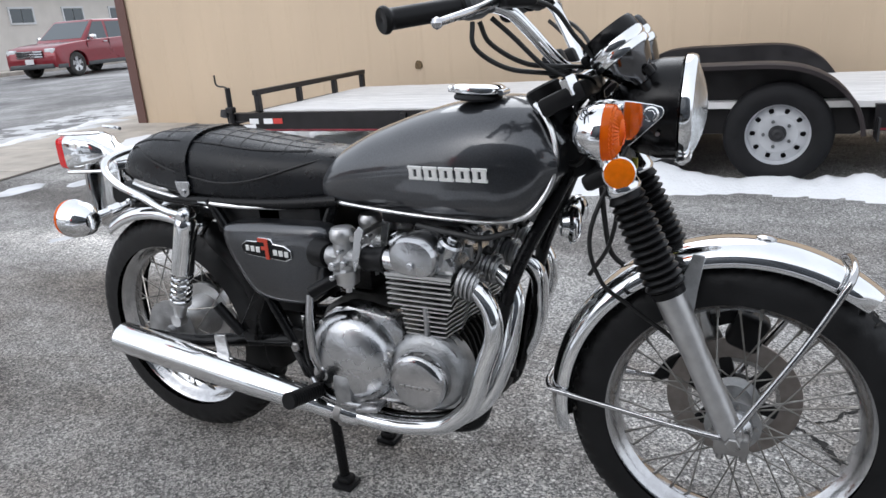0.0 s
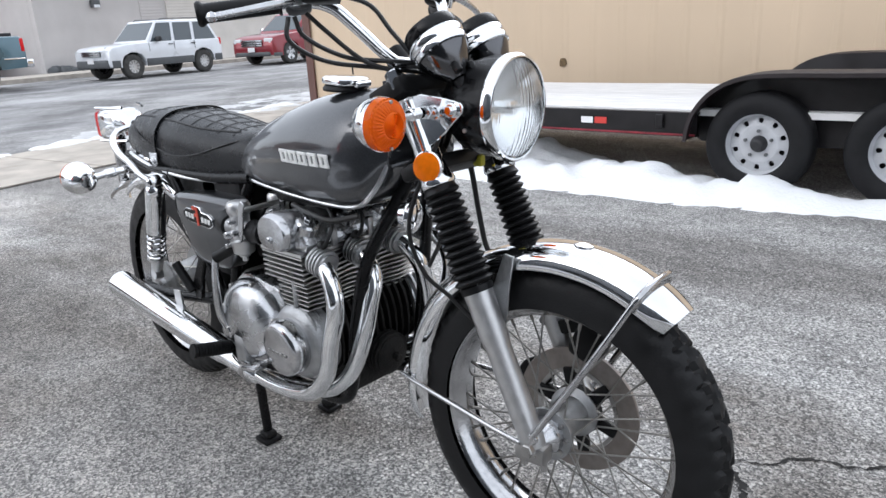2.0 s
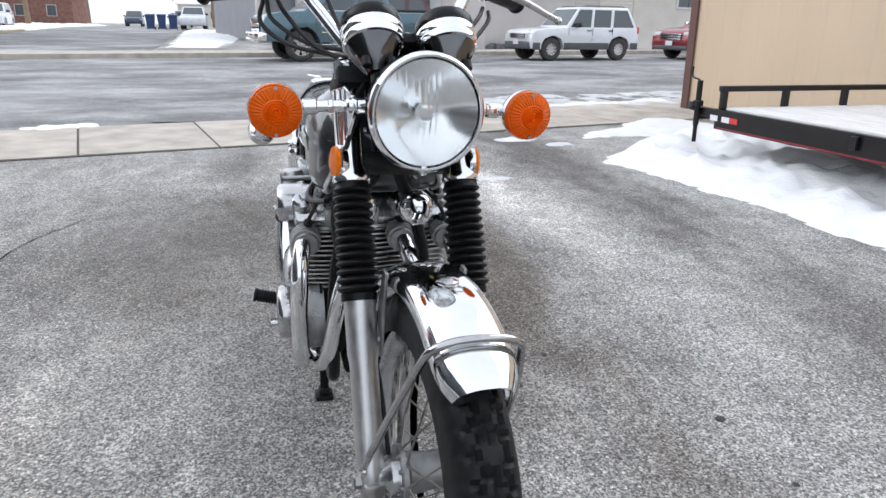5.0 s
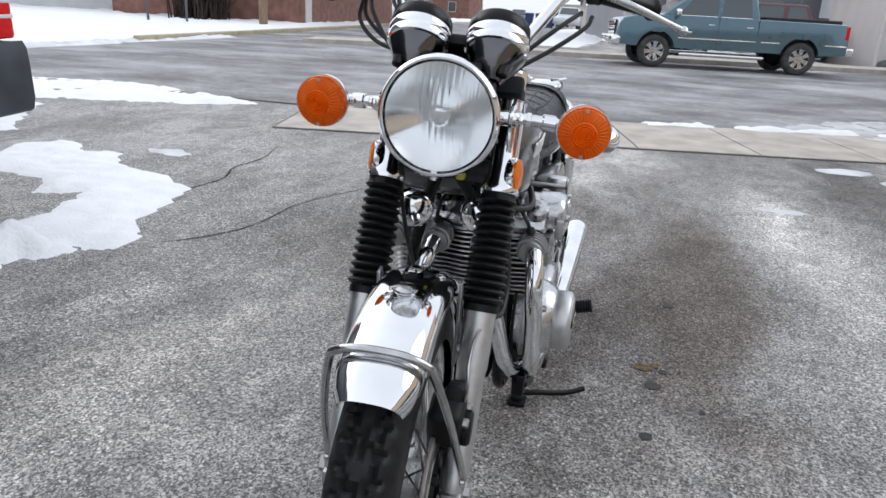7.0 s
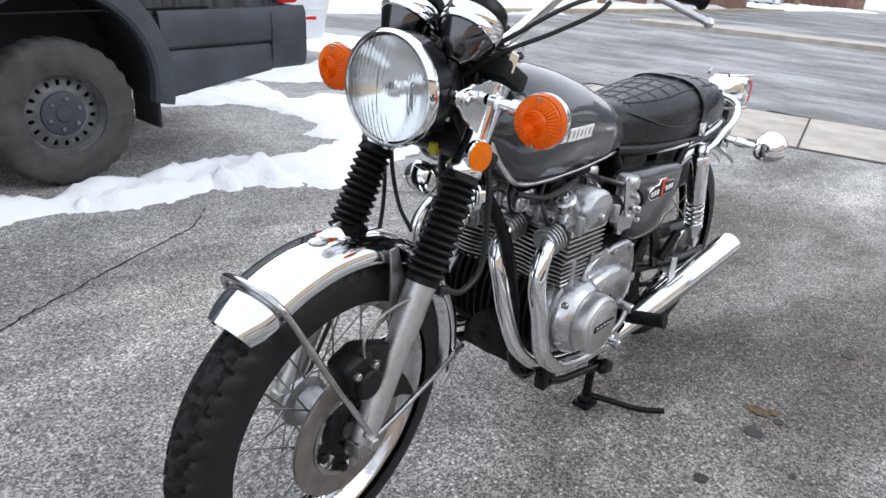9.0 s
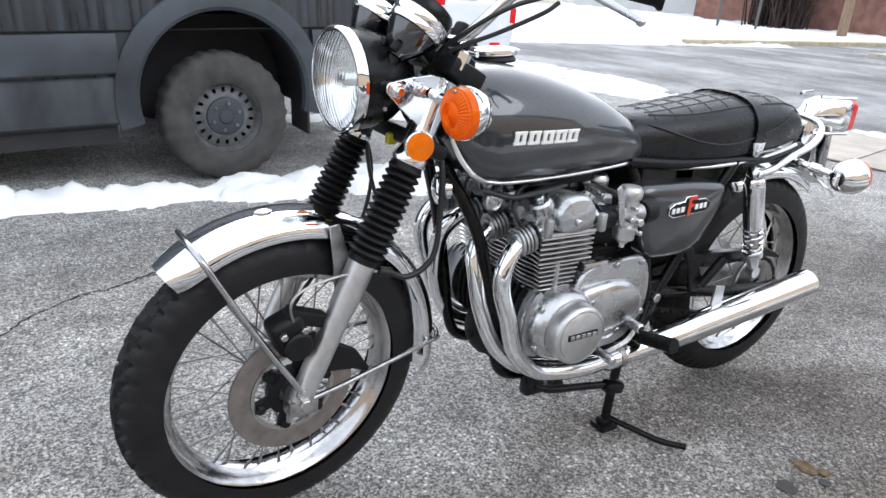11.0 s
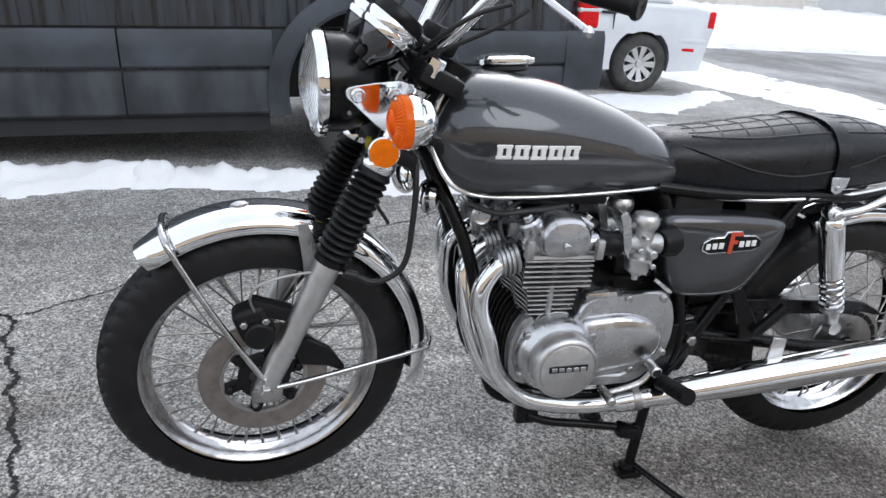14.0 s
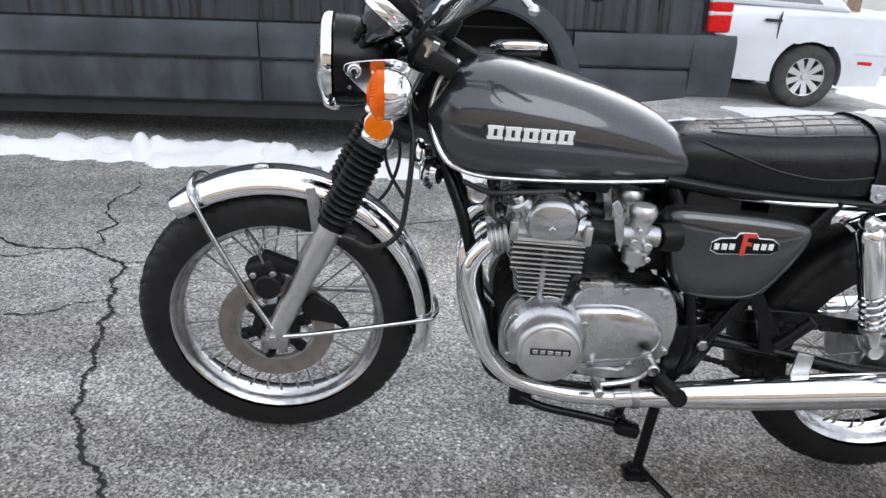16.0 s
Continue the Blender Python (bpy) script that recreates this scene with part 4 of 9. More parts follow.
for s in (1, -1):
    signal_lamp((1.187, s * 0.222, 0.906), (1, s * 0.03, -0.04), (1.175, s * 0.112, 0.914), TOP, "front turn signal with chrome cup and amber lens")
    signal_lamp((-0.040, s * 0.240, 0.684), (-1, 0, 0.02), (0.03, s * 0.112, 0.698), Matrix(), "rear turn signal with chrome cup and amber lens", 0.044, None, 0.066)

# headlamp: black shell, chrome rim, fluted glass over a bright reflector
LAMP = TOP @ Matrix.Translation((1.285, 0, 0.918)) @ Matrix.Scale(0.97, 4) @ Matrix.Rotation(radians(92), 4, "Y")
bm = B()
lathe(bm, [(0.0, -0.125), (0.03, -0.122), (0.060, -0.105), (0.080, -0.075), (0.0905, -0.035), (0.092, 0.0), (0.086, 0.002), (0.086, -0.01), (0.0, -0.04)], None, 44)
lamp = part("headlight", bm, M_BLACK, bike, "round headlight with black shell", LAMP)
bm = B()
lathe(bm, [(0.0925, 0.004), (0.0965, 0.005), (0.0975, 0.012), (0.0965, 0.020), (0.0925, 0.0245), (0.0895, 0.0245), (0.0885, 0.020), (0.0905, 0.014), (0.0905, 0.004)], None, 56, loop=True)
box(bm, (0.018, 0.012, 0.02), Matrix.Translation((0.094, 0, 0.006)), 0.003)
part("rim", bm, M_CHROME, lamp, "chrome headlight rim", LAMP)
bm = B()
n = 216
rings = []
for j in range(21):
    r = 0.0875 * j / 20
    z = 0.046 - 0.024 * (r / 0.0875) ** 2
    rings.append((r, z))
for back in (0, 1):
    rr = []
    for r, z in rings:
        ring = []
        for k in range(n):
            a = 2 * math.pi * k / n
            y = r * math.sin(a)
            ring.append(bm.verts.new((r * math.cos(a), y, z - 0.004 * back + 0.0005 * back * math.cos(y * 2 * math.pi / 0.0095))) if r > 0 else None)
        if r == 0:
            ring = [bm.verts.new((0, 0, z - 0.004 * back))]
        rr.append(ring)
    for a, b in zip(rr, rr[1:]):
        for k in range(n):
            k2 = (k + 1) % n
            if len(a) == 1:
                bm.faces.new((a[0], b[k], b[k2]) if not back else (a[0], b[k2], b[k]))
            else:
                bm.faces.new((a[k], b[k], b[k2], a[k2]) if not back else (a[k2], b[k2], b[k], a[k]))
    if back == 0:
        outer = rr[-1]
    else:
        for k in range(n):
            k2 = (k + 1) % n
            bm.faces.new((outer[k], rr[-1][k], rr[-1][k2], outer[k2]))
glass = part("lens", bm, M_GLASS, lamp, "fluted clear headlight glass", LAMP)
glass.visible_shadow = False
bm = B()
lathe(bm, [(0.0, -0.034), (0.014, -0.033), (0.04, -0.024), (0.066, -0.006), (0.085, 0.017)], None, 48)
part("reflector", bm, M_MIRROR, lamp, "bright parabolic reflector", LAMP, angle=180)
bm = B()
rod(bm, (0, 0, -0.03), (0, 0, 0.002), 0.012, 16, 0.003)
lathe(bm, [(0, 0.002), (0.015, 0.001), (0.017, 0.004), (0.013, 0.009), (0, 0.011)], None, 20)
part("bulb_shield", bm, M_CHROME, lamp, "", LAMP)
for s in (1, -1):
    bm = B()
    rod(bm, (0.035, s * 0.0895, -0.03), (0.035, s * 0.093, -0.03), 0.004, 8)
    part("shell_screw", bm, M_STEEL, lamp, "", LAMP)

# yokes
bm = B()
box(bm, (0.07, 0.25, 0.03), Matrix.Translation((fork_x(0.80) - 0.02, 0, 0.815)) @ Matrix.Rotation(radians(-25), 4, "Y"), 0.01)
rod(bm, (1.115, 0, 0.80), (1.035, 0, 0.965), 0.034, 20, 0.004)
box(bm, (0.085, 0.225, 0.034), Matrix.Translation((fork_x(0.945) - 0.025, 0, 0.947)) @ Matrix.Rotation(radians(-25), 4, "Y"), 0.008)
yoke = part("fork_yoke", bm, M_BLACK_MATT, bike, "black steering head and fork yokes", TOP)
for s in (1, -1):
    bm = B()
    rod(bm, (fork_x(0.952), s * FY, 0.952), (fork_x(0.985), s * FY, 0.985), 0.0165, 6, 0.003)
    part("fork_cap", bm, M_CHROME, yoke, "", TOP)
    bm = B()
    box(bm, (0.04, 0.03, 0.045), Matrix.Translation((1.075, s * 0.05, 1.005)) @ Matrix.Rotation(radians(-25), 4, "Y"), 0.008)
    part("bar_clamp", bm, M_BLACK_MATT, yoke, "", TOP)

# handlebar with grips, levers, switch pods and master cylinder
def bar_half(s, dz):
    return [(1.085, s * 0.055, 1.012), (1.073, s * 0.085, 1.022 + dz * 0.2), (1.032, s * 0.130, 1.078 + dz * 0.6), (1.005, s * 0.155, 1.108 + dz * 0.8), (0.968, s * 0.185, 1.118 + dz), (0.910, s * 0.262, 1.111 + dz), (0.862, s * 0.322, 1.100 + dz)]


# the bar stands a little higher on the clutch side
HIGH = {1: 0.026, -1: 0.003}
full = bar_half(-1, HIGH[-1])[::-1] + bar_half(1, HIGH[1])
bm = B()
tube(bm, spline(full, 6), 0.0112, 16)
bars = part("handlebar", bm, M_CHROME, bike, "chrome touring handlebar", BARS)


def grip_set(s):
    g0, g1 = Vector((0.944, s * 0.216, 1.1155 + HIGH[s])), Vector((0.860, s * 0.325, 1.0995 + HIGH[s]))
    bm = B()
    L = (g1 - g0).length
    prof = [(0, 0), (0.020, 0), (0.020, 0.004), (0.0165, 0.006)]
    for k in range(18):
        z = 0.008 + (L - 0.02) * k / 18
        prof += [(0.0168, z), (0.0162, z + 0.003)]
    prof += [(0.0175, L - 0.010), (0.021, L - 0.006), (0.0215, L - 0.001), (0.019, L + 0.003), (0.005, L + 0.003), (0, L)]
    lathe(bm, prof, aim(g0, g1), 22)
    part("grip", bm, M_GAITER, bars, "black ribbed rubber grip", BARS)
    # lever blade with ball end
    bm = B()
    d = (g1 - g0).normalized()
    fwd = Vector((0.62, s * 0.46, 0)).normalized()
    a, tip = g0 - d * 0.045 + fwd * 0.030, Vector((0.967, s * 0.374, 1.092))
    p = [a, a.lerp(tip, 0.22) + fwd * 0.010, a.lerp(tip, 0.5) + fwd * 0.012, a.lerp(tip, 0.8) + fwd * 0.004, tip]
    tube(bm, spline(p, 5), [0.0085 - 0.0025 * min(1, k / 14) for k in range(21)], 12)
    lathe(bm, [(0, -0.009), (0.006, -0.0065), (0.009, 0), (0.006, 0.0065), (0, 0.009)], Matrix.Translation(p[-1]), 14)
    part("brake_lever" if s < 0 else "clutch_lever", bm, M_ALU, bars, "polished alloy lever with ball end", BARS)
    bm = B()
    h = g0 - d * 0.03
    box(bm, (0.045, 0.04, 0.046), aim(h, h + d) @ Matrix.Rotation(0.3, 4, "Z"), 0.010)
    box(bm, (0.03, 0.024, 0.03), Matrix.Translation(h + fwd * 0.026), 0.006)
    box(bm, (0.016, 0.012, 0.012), Matrix.Translation(h + Vector((0, 0, 0.026))), 0.003)
    pod = part("switch_pod", bm, M_BLACK_MATT if s > 0 else M_CARCLAD, bars, "black switch housing" if s > 0 else "grey switch housing", BARS)
    if s < 0:
        bm = B()
        box(bm, (0.022, 0.016, 0.014), Matrix.Translation(h + Vector((0, 0, 0.031))), 0.004)
        part("stop_switch", bm, M_REDPAINT, pod, "small red stop switch", BARS)
    bm = B()
    q = g0 - d * 0.085
    lathe(bm, [(0, -0.016), (0.015, -0.016), (0.018, -0.012), (0.018, 0.012), (0.015, 0.016), (0, 0.016)], aim(q, q + d), 18)
    part("lever_perch", bm, M_BLACK_MATT, bars, "", BARS)


on_both(grip_set)
bm = B()
mc = Vector((1.03, -0.205, 1.14))
box(bm, (0.05, 0.07, 0.03), Matrix.Translation(mc + Vector((0.005, 0, -0.012))) @ Matrix.Rotation(0.5, 4, "Z"), 0.006)
part("master_cylinder", bm, M_BLACK_MATT, bars, "black brake master cylinder", BARS)
bm = B()
lathe(bm, [(0, 0), (0.022, 0), (0.024, 0.004), (0.024, 0.04), (0.021, 0.042), (0, 0.042)], Matrix.Translation(mc + Vector((0.005, 0.0, 0.004))), 22)
lathe(bm, [(0, 0.042), (0.025, 0.042), (0.026, 0.045), (0.026, 0.054), (0.022, 0.057), (0, 0.057)], Matrix.Translation(mc + Vector((0.005, 0.0, 0.004))), 22)
part("fluid_reservoir", bm, M_ALU, bars, "round brake fluid reservoir", BARS)
for s in (1, -1):
    bm = B()
    tube(bm, spline([(1.0, s * 0.19, 1.118), (1.005, s * 0.195, 1.15), (1.0, s * 0.225, 1.21), (0.98, s * 0.27, 1.26)], 5), 0.005, 10)
    stem = part("mirror_stem", bm, M_CHROME, bars, "", BARS)

# two instruments: black tops, chrome rings and cups
for s in (1, -1):
    pos = Vector((1.205, s * 0.064, 0.998))
    f = aim(pos, pos + Vector((-0.60, 0, 0.80)))
    bm = B()
    lathe(bm, [(0, -0.036), (0.016, -0.036), (0.02, -0.030), (0.034, -0.012), (0.045, 0.010), (0.047, 0.016), (0, 0.016)], f, 32)
    cup = part("instrument", bm, M_CUP, bike, "round instrument with dark chrome cup and bright ring", TOP)
    bm = B()
    lathe(bm, [(0.046, 0.016), (0.0505, 0.018), (0.052, 0.024), (0.0505, 0.030), (0.0525, 0.034), (0.0525, 0.044), (0.050, 0.048), (0.046, 0.048)], f, 36, loop=True)
    part("chrome_ring", bm, M_CHROME, cup, "", TOP)
    bm = B()
    lathe(bm, [(0.0, 0.020), (0.050, 0.046), (0.0515, 0.05), (0.050, 0.066), (0.047, 0.071), (0.043, 0.067), (0.043, 0.060), (0, 0.060)], f, 36)
    part("hood", bm, M_BLACK, cup, "black instrument hood", TOP)
    bm = B()
    rod(bm, f @ Vector((0, 0, -0.036)), f @ Vector((0, 0, -0.058)), 0.012, 12, 0.002)
    rod(bm, f @ Vector((0, 0, -0.058)), f @ Vector((0, 0, -0.085)), 0.007, 10)
    for a in (0.8, 2.3):
        c = f @ Vector((0.030 * math.cos(a), 0.030 * math.sin(a), -0.018))
        rod(bm, c, c + f.to_3x3() @ Vector((0, 0, -0.018)), 0.008, 10, 0.002)
    part("drive_boot", bm, M_GAITER, cup, "", TOP)
bm = B()
box(bm, (0.05, 0.15, 0.022), Matrix.Translation((1.145, 0, 1.016)) @ Matrix.Rotation(radians(-35), 4, "Y"), 0.008)
part("instrument_bracket", bm, M_BLACK_MATT, bike, "", TOP)


# front fender: crowned chrome blade with rolled lips, and its braces
def fender(centre, radius, a0, a1, half, m, name, label, crown=0.030, steps=44, material=None):
    bm = B()
    rings = []
    for i in range(steps + 1):
        t = i / steps
        a = radians(a0 + (a1 - a0) * t)
        end = min(1.0, min(t, 1 - t) * steps / 2.5) ** 0.5
        w = half * (0.72 + 0.28 * end)
        sec = []
        for k in range(13):
            u = -1 + 2 * k / 12
            r = radius - crown * abs(u) ** 2.4 - (0.004 if abs(u) > 0.95 else 0)
            sec.append((w * math.sin(u * 1.45) / math.sin(1.45), r))
        inner = [(y * 0.965, r - 0.0035) for y, r in sec[::-1]]
        rings.append([Vector((centre.x + r * math.cos(a), y, centre.z + r * math.sin(a))) for y, r in sec + inner])
    loft(bm, rings)
    return part(name, bm, material or M_CHROME, bike, label, m, angle=55)


ff = fender(AXLE, 0.350, 50, 193, 0.060, TURNED, "front_fender", "chrome front fender with brace stays", 0.034)


def arc_pt(c, r, deg, y):
    return Vector((c.x + r * math.cos(radians(deg)), y, c.z + r * math.sin(radians(deg))))


bm = B()
for s in (1, -1):
    rod(bm, (AXLE.x + 0.004, s * 0.118, AXLE.z + 0.02), (AXLE.x + 0.004, s * 0.108, AXLE.z + 0.02), 0.011, 12, 0.002)
loop = [(AXLE.x + 0.002, 0.114, AXLE.z + 0.02), arc_pt(AXLE, 0.20, 61, 0.094), arc_pt(AXLE, 0.320, 61, 0.072), arc_pt(AXLE, 0.345, 61, 0.060), arc_pt(AXLE, 0.357, 61, 0.035), arc_pt(AXLE, 0.360, 61, 0)]
loop = loop + [Vector((p[0], -p[1], p[2])) for p in loop[-2::-1]]
tube(bm, spline(loop, 5), 0.0062, 10)
part("fender_brace", bm, M_CHROME_OLD, ff, "chrome front fender stay", TURNED)
bm = B()
loop = [(AXLE.x - 0.02, 0.112, AXLE.z + 0.004), (AXLE.x - 0.10, 0.100, AXLE.z + 0.008), arc_pt(AXLE, 0.322, 175, 0.064), arc_pt(AXLE, 0.343, 175, 0.054), arc_pt(AXLE, 0.356, 175, 0.028), arc_pt(AXLE, 0.358, 175, 0)]
loop = [Vector(p) for p in loop]
loop = loop + [Vector((p.x, -p.y, p.z)) for p in loop[-2::-1]]
tube(bm, spline(loop, 5), 0.0056, 10)
part("fender_brace", bm, M_CHROME_OLD, ff, "chrome rear fender stay", TURNED)
bm = B()
lathe(bm, [(0, 0), (0.018, 0), (0.017, 0.004), (0.009, 0.007), (0, 0.008)], aim(arc_pt(AXLE, 0.348, 84, 0), arc_pt(AXLE, 0.39, 84, 0)), 20)
part("fender_emblem", bm, M_CHROME_OLD, ff, "", TURNED)
for s in (1, -1):
    bm = B()
    prism(bm, [(1.295, 0.49), (1.320, 0.49), (1.330, 0.58), (1.340, 0.645), (1.320, 0.648), (1.295, 0.58)], s * 0.064, s * 0.069, 0.001, 1)
    part("fender_bracket", bm, M_ALU_DULL, ff, "grey fender bracket", TURNED)

CAL = TURNED @ Matrix.Translation((-0.024, 0, -0.016))
# brake caliper, splash guard and hose on the left fork leg
bm = B()
box(bm, (0.066, 0.055, 0.075), Matrix.Translation((1.445, 0.078, 0.472)) @ Matrix.Rotation(radians(22), 4, "Y"), 0.014, 3)
lathe(bm, [(0, 0), (0.026, 0), (0.028, 0.004), (0.028, 0.018), (0.024, 0.022), (0, 0.022)], aim((1.437, 0.095, 0.455), (1.437, 0.12, 0.455)), 22)
box(bm, (0.08, 0.03, 0.03), Matrix.Translation((1.415, 0.085, 0.500)) @ Matrix.Rotation(radians(-20), 4, "Y"), 0.006)
cal = part("brake_caliper", bm, M_BLACK_MATT, bike, "black single-piston brake caliper", CAL)
for x, z in ((1.465, 0.480), (1.425, 0.485), (1.45, 0.44)):
    bm = B()
    rod(bm, (x, 0.10, z), (x, 0.114, z), 0.0075, 6, 0.002)
    part("caliper_bolt", bm, M_STEEL, cal, "", CAL)
bm = B()
prism(bm, [(1.345, 0.425), (1.30, 0.398), (1.265, 0.345), (1.27, 0.335), (1.30, 0.352), (1.36, 0.362), (1.375, 0.40)], 0.068, 0.082, 0.004, 1)
part("splash_guard", bm, M_BLACK_MATT, cal, "black disc splash guard", CAL)
bm = B()
tube(bm, spline([(1.44, 0.10, 0.49), (1.452, 0.104, 0.535), (1.43, 0.10, 0.56), (1.37, 0.10, 0.575), (1.31, 0.11, 0.582), (1.26, 0.118, 0.575)], 6), 0.0028, 8)
part("brake_pipe", bm, M_STEEL, cal, "", CAL)
bm = B()
tube(bm, spline([(1.244, 0.118, 0.562), (1.20, 0.128, 0.548), (1.15, 0.13, 0.58), (1.135, 0.12, 0.66), (1.13, 0.10, 0.76), (1.14, 0.05, 0.84), (1.12, 0.0, 0.95)], 7), 0.0058, 10)
rod(bm, (1.261, 0.117, 0.566), (1.234, 0.119, 0.558), 0.009, 12, 0.002)
part("brake_hose", bm, M_CABLE, bike, "black rubber brake hose", TURNED)

# cables from the controls
cables = [
    [(0.975, -0.215, 1.095), (0.99, -0.205, 1.06), (1.035, -0.15, 1.025), (1.10, -0.08, 1.015), (1.15, 0.02, 1.0), (1.10, 0.05, 0.94)],
    [(0.965, -0.22, 1.095), (0.97, -0.225, 1.055), (1.01, -0.18, 1.02), (1.07, -0.10, 1.005), (1.12, -0.01, 0.985), (1.08, 0.02, 0.93)],
    [(0.99, -0.20, 1.10), (1.02, -0.185, 1.07), (1.06, -0.14, 1.02), (1.10, -0.07, 0.985), (1.09, -0.05, 0.92)],
    [(1.03, -0.165, 1.13), (1.075, -0.13, 1.11), (1.11, -0.11, 1.06), (1.17, -0.08, 0.995), (1.225, -0.01, 0.99)],
    [(0.985, 0.21, 1.10), (1.01, 0.20, 1.08), (1.06, 0.15, 1.04), (1.11, 0.09, 1.0), (1.13, 0.03, 0.95)],
    [(1.005, 0.19, 1.105), (1.05, 0.165, 1.085), (1.09, 0.12, 1.045), (1.12, 0.06, 0.985), (1.10, 0.04, 0.90)],
    [(1.12, -0.065, 0.965), (1.16, -0.09, 0.92), (1.175, -0.075, 0.80), (1.16, -0.06, 0.70), (1.12, -0.05, 0.63)],
    [(1.21, -0.06, 0.97), (1.20, -0.10, 0.90), (1.135, -0.12, 0.74), (1.15, -0.105, 0.64), (1.20, -0.08, 0.585), (1.30, -0.07, 0.50), (1.39, -0.065, 0.35)],
]
for c in cables:
    bm = B()
    tube(bm, spline(c, 7), 0.0042, 8)
    part("control_cable", bm, M_CABLE, bike, "black control cable", BARS)
bm = B()
for k in range(4):
    tube(bm, spline([(1.16, 0.02 - 0.015 * k, 0.90), (1.145, 0.03 - 0.02 * k, 0.85), (1.11, 0.035 - 0.02 * k, 0.80), (1.05, 0.02 - 0.01 * k, 0.83)], 5), 0.006, 8)
part("wiring_loom", bm, M_CABLE, bike, "black wiring loom")
bm = B()
box(bm, (0.02, 0.016, 0.022), Matrix.Translation((1.20, 0.03, 0.815)), 0.004)
part("wire_connector", bm, M_YELLOW, bike, "", TOP)
# horns below the tank
for s, x, z, r in ((-1, 1.112, 0.693, 0.036), (1, 1.085, 0.685, 0.034)):
    bm = B()
    f = aim((x, s * 0.055, z), (x + 0.6, s * 0.075 - s * 0.3, z - 0.05))
    lathe(bm, [(0, -0.022), (r * 0.6, -0.022), (r * 0.7, -0.01), (r, -0.004), (r, 0.003), (r * 0.85, 0.010), (r * 0.45, 0.016), (0, 0.018)], f, 26)
    part("horn", bm, M_CHROME, bike, "round chrome horn")
bm = B()
lathe(bm, [(0, 0), (0.019, 0), (0.021, 0.004), (0.021, 0.014), (0.017, 0.018), (0.013, 0.016), (0, 0.016)], aim((0.985, 0.09, 0.664), (0.985, 0.2, 0.666)), 24)
rod(bm, (0.985, 0.10, 0.664), (0.985, 0.112, 0.664), 0.008, 6)
part("ignition_switch", bm, M_ALU, bike, "round ignition switch")

# ---- tank, seat and side covers ride a little low on the frame ----
LOW = Matrix.Translation((0, 0, -0.014))


def low(name, bm, material, parent=None, label="", m=None, angle=38):
    return part(name, bm, material, parent, label, LOW if m is None else LOW @ m, angle=angle)


# ---- tank ----
TANK_TOP = [(0.555, 0.790), (0.575, 0.812), (0.62, 0.846), (0.69, 0.878), (0.78, 0.908), (0.86, 0.928), (0.94, 0.940), (1.00, 0.940), (1.04, 0.930), (1.07, 0.908), (1.088, 0.878), (1.096, 0.845)]
TANK_BOT = [(0.555, 0.735), (0.60, 0.728), (0.70, 0.722), (0.85, 0.714), (0.98, 0.711), (1.03, 0.720), (1.065, 0.745), (1.088, 0.785), (1.096, 0.815)]
TANK_W = [(0.555, 0.078), (0.60, 0.098), (0.68, 0.118), (0.78, 0.133), (0.90, 0.142), (0.99, 0.140), (1.05, 0.126), (1.08, 0.106), (1.096, 0.084)]
bm = B()
xs = [0.555 + 0.541 * (0.5 - 0.5 * math.cos(math.pi * k / 36)) for k in range(37)]
loft(bm, [oval(x, spl(TANK_W, x), spl(TANK_BOT, x), spl(TANK_TOP, x), 44, 2.35, 5.0, pw=0.42) for x in xs])
tank = low("fuel_tank", bm, M_PAINT, bike, "charcoal metallic fuel tank with chrome trim", angle=60)


def tank_side(x, z, s, lift=0.0):
    w, zb, zt = spl(TANK_W, x), spl(TANK_BOT, x), spl(TANK_TOP, x)
    zm = zb + (zt - zb) * 0.42
    p = 2.35 if z > zm else 5.0
    q = abs((z - zm) / (zt - zm if z > zm else zm - zb))
    return Vector((x, s * (w * max(0.0, 1 - q ** p) ** (1 / p) + lift), z))


for s in (1, -1):
    bm = B()
    run = [tank_side(x, spl(TANK_BOT, x) + 0.006, s, 0.002) for x in (0.565, 0.60, 0.66, 0.72, 0.78, 0.84, 0.90, 0.95, 0.99, 1.02)]
    run += [Vector((1.052, s * 0.112, 0.742)), Vector((1.076, s * 0.100, 0.775)), Vector((1.090, s * 0.088, 0.815)), Vector((1.091, s * 0.082, 0.85)), Vector((1.082, s * 0.076, 0.885)), Vector((1.064, s * 0.066, 0.912)), Vector((1.045, s * 0.055, 0.928))]
    tube(bm, spline(run, 3), 0.0052, 8)
    low("tank_trim", bm, M_SEATTRIM, tank, "chrome edge trim on the tank")
    # maker's mark: plain white shapes
    for k in range(5):
        x = 0.967 - 0.0335 * k
        bm = B()
        m = Matrix.Translation(tank_side(x, 0.814, s, 0.0015)) @ Matrix.Rotation(radians(-s * 8), 4, "X") @ Matrix.Rotation(radians(s * 3), 4, "Z")
        for dz in (0.0105, -0.0105):
            box(bm, (0.031, 0.004, 0.0065), m @ Matrix.Translation((0, 0, dz)), 0.001, 1)
        for dx in (-0.0085, 0.0085):
            box(bm, (0.010, 0.004, 0.016), m @ Matrix.Translation((dx, 0, 0)), 0.0005, 1)
        low("badge", bm, M_WHITE, tank, "white raised badge piece")
bm = B()
f = Matrix.Translation((0.925, -0.035, 0.938)) @ Matrix.Rotation(radians(4), 4, "Y")
lathe(bm, [(0, 0), (0.046, 0), (0.047, 0.004), (0.042, 0.010), (0, 0.010)], f, 32)
cap = low("filler_neck", bm, M_BLACK_MATT, tank, "")
bm = B()
sec = []
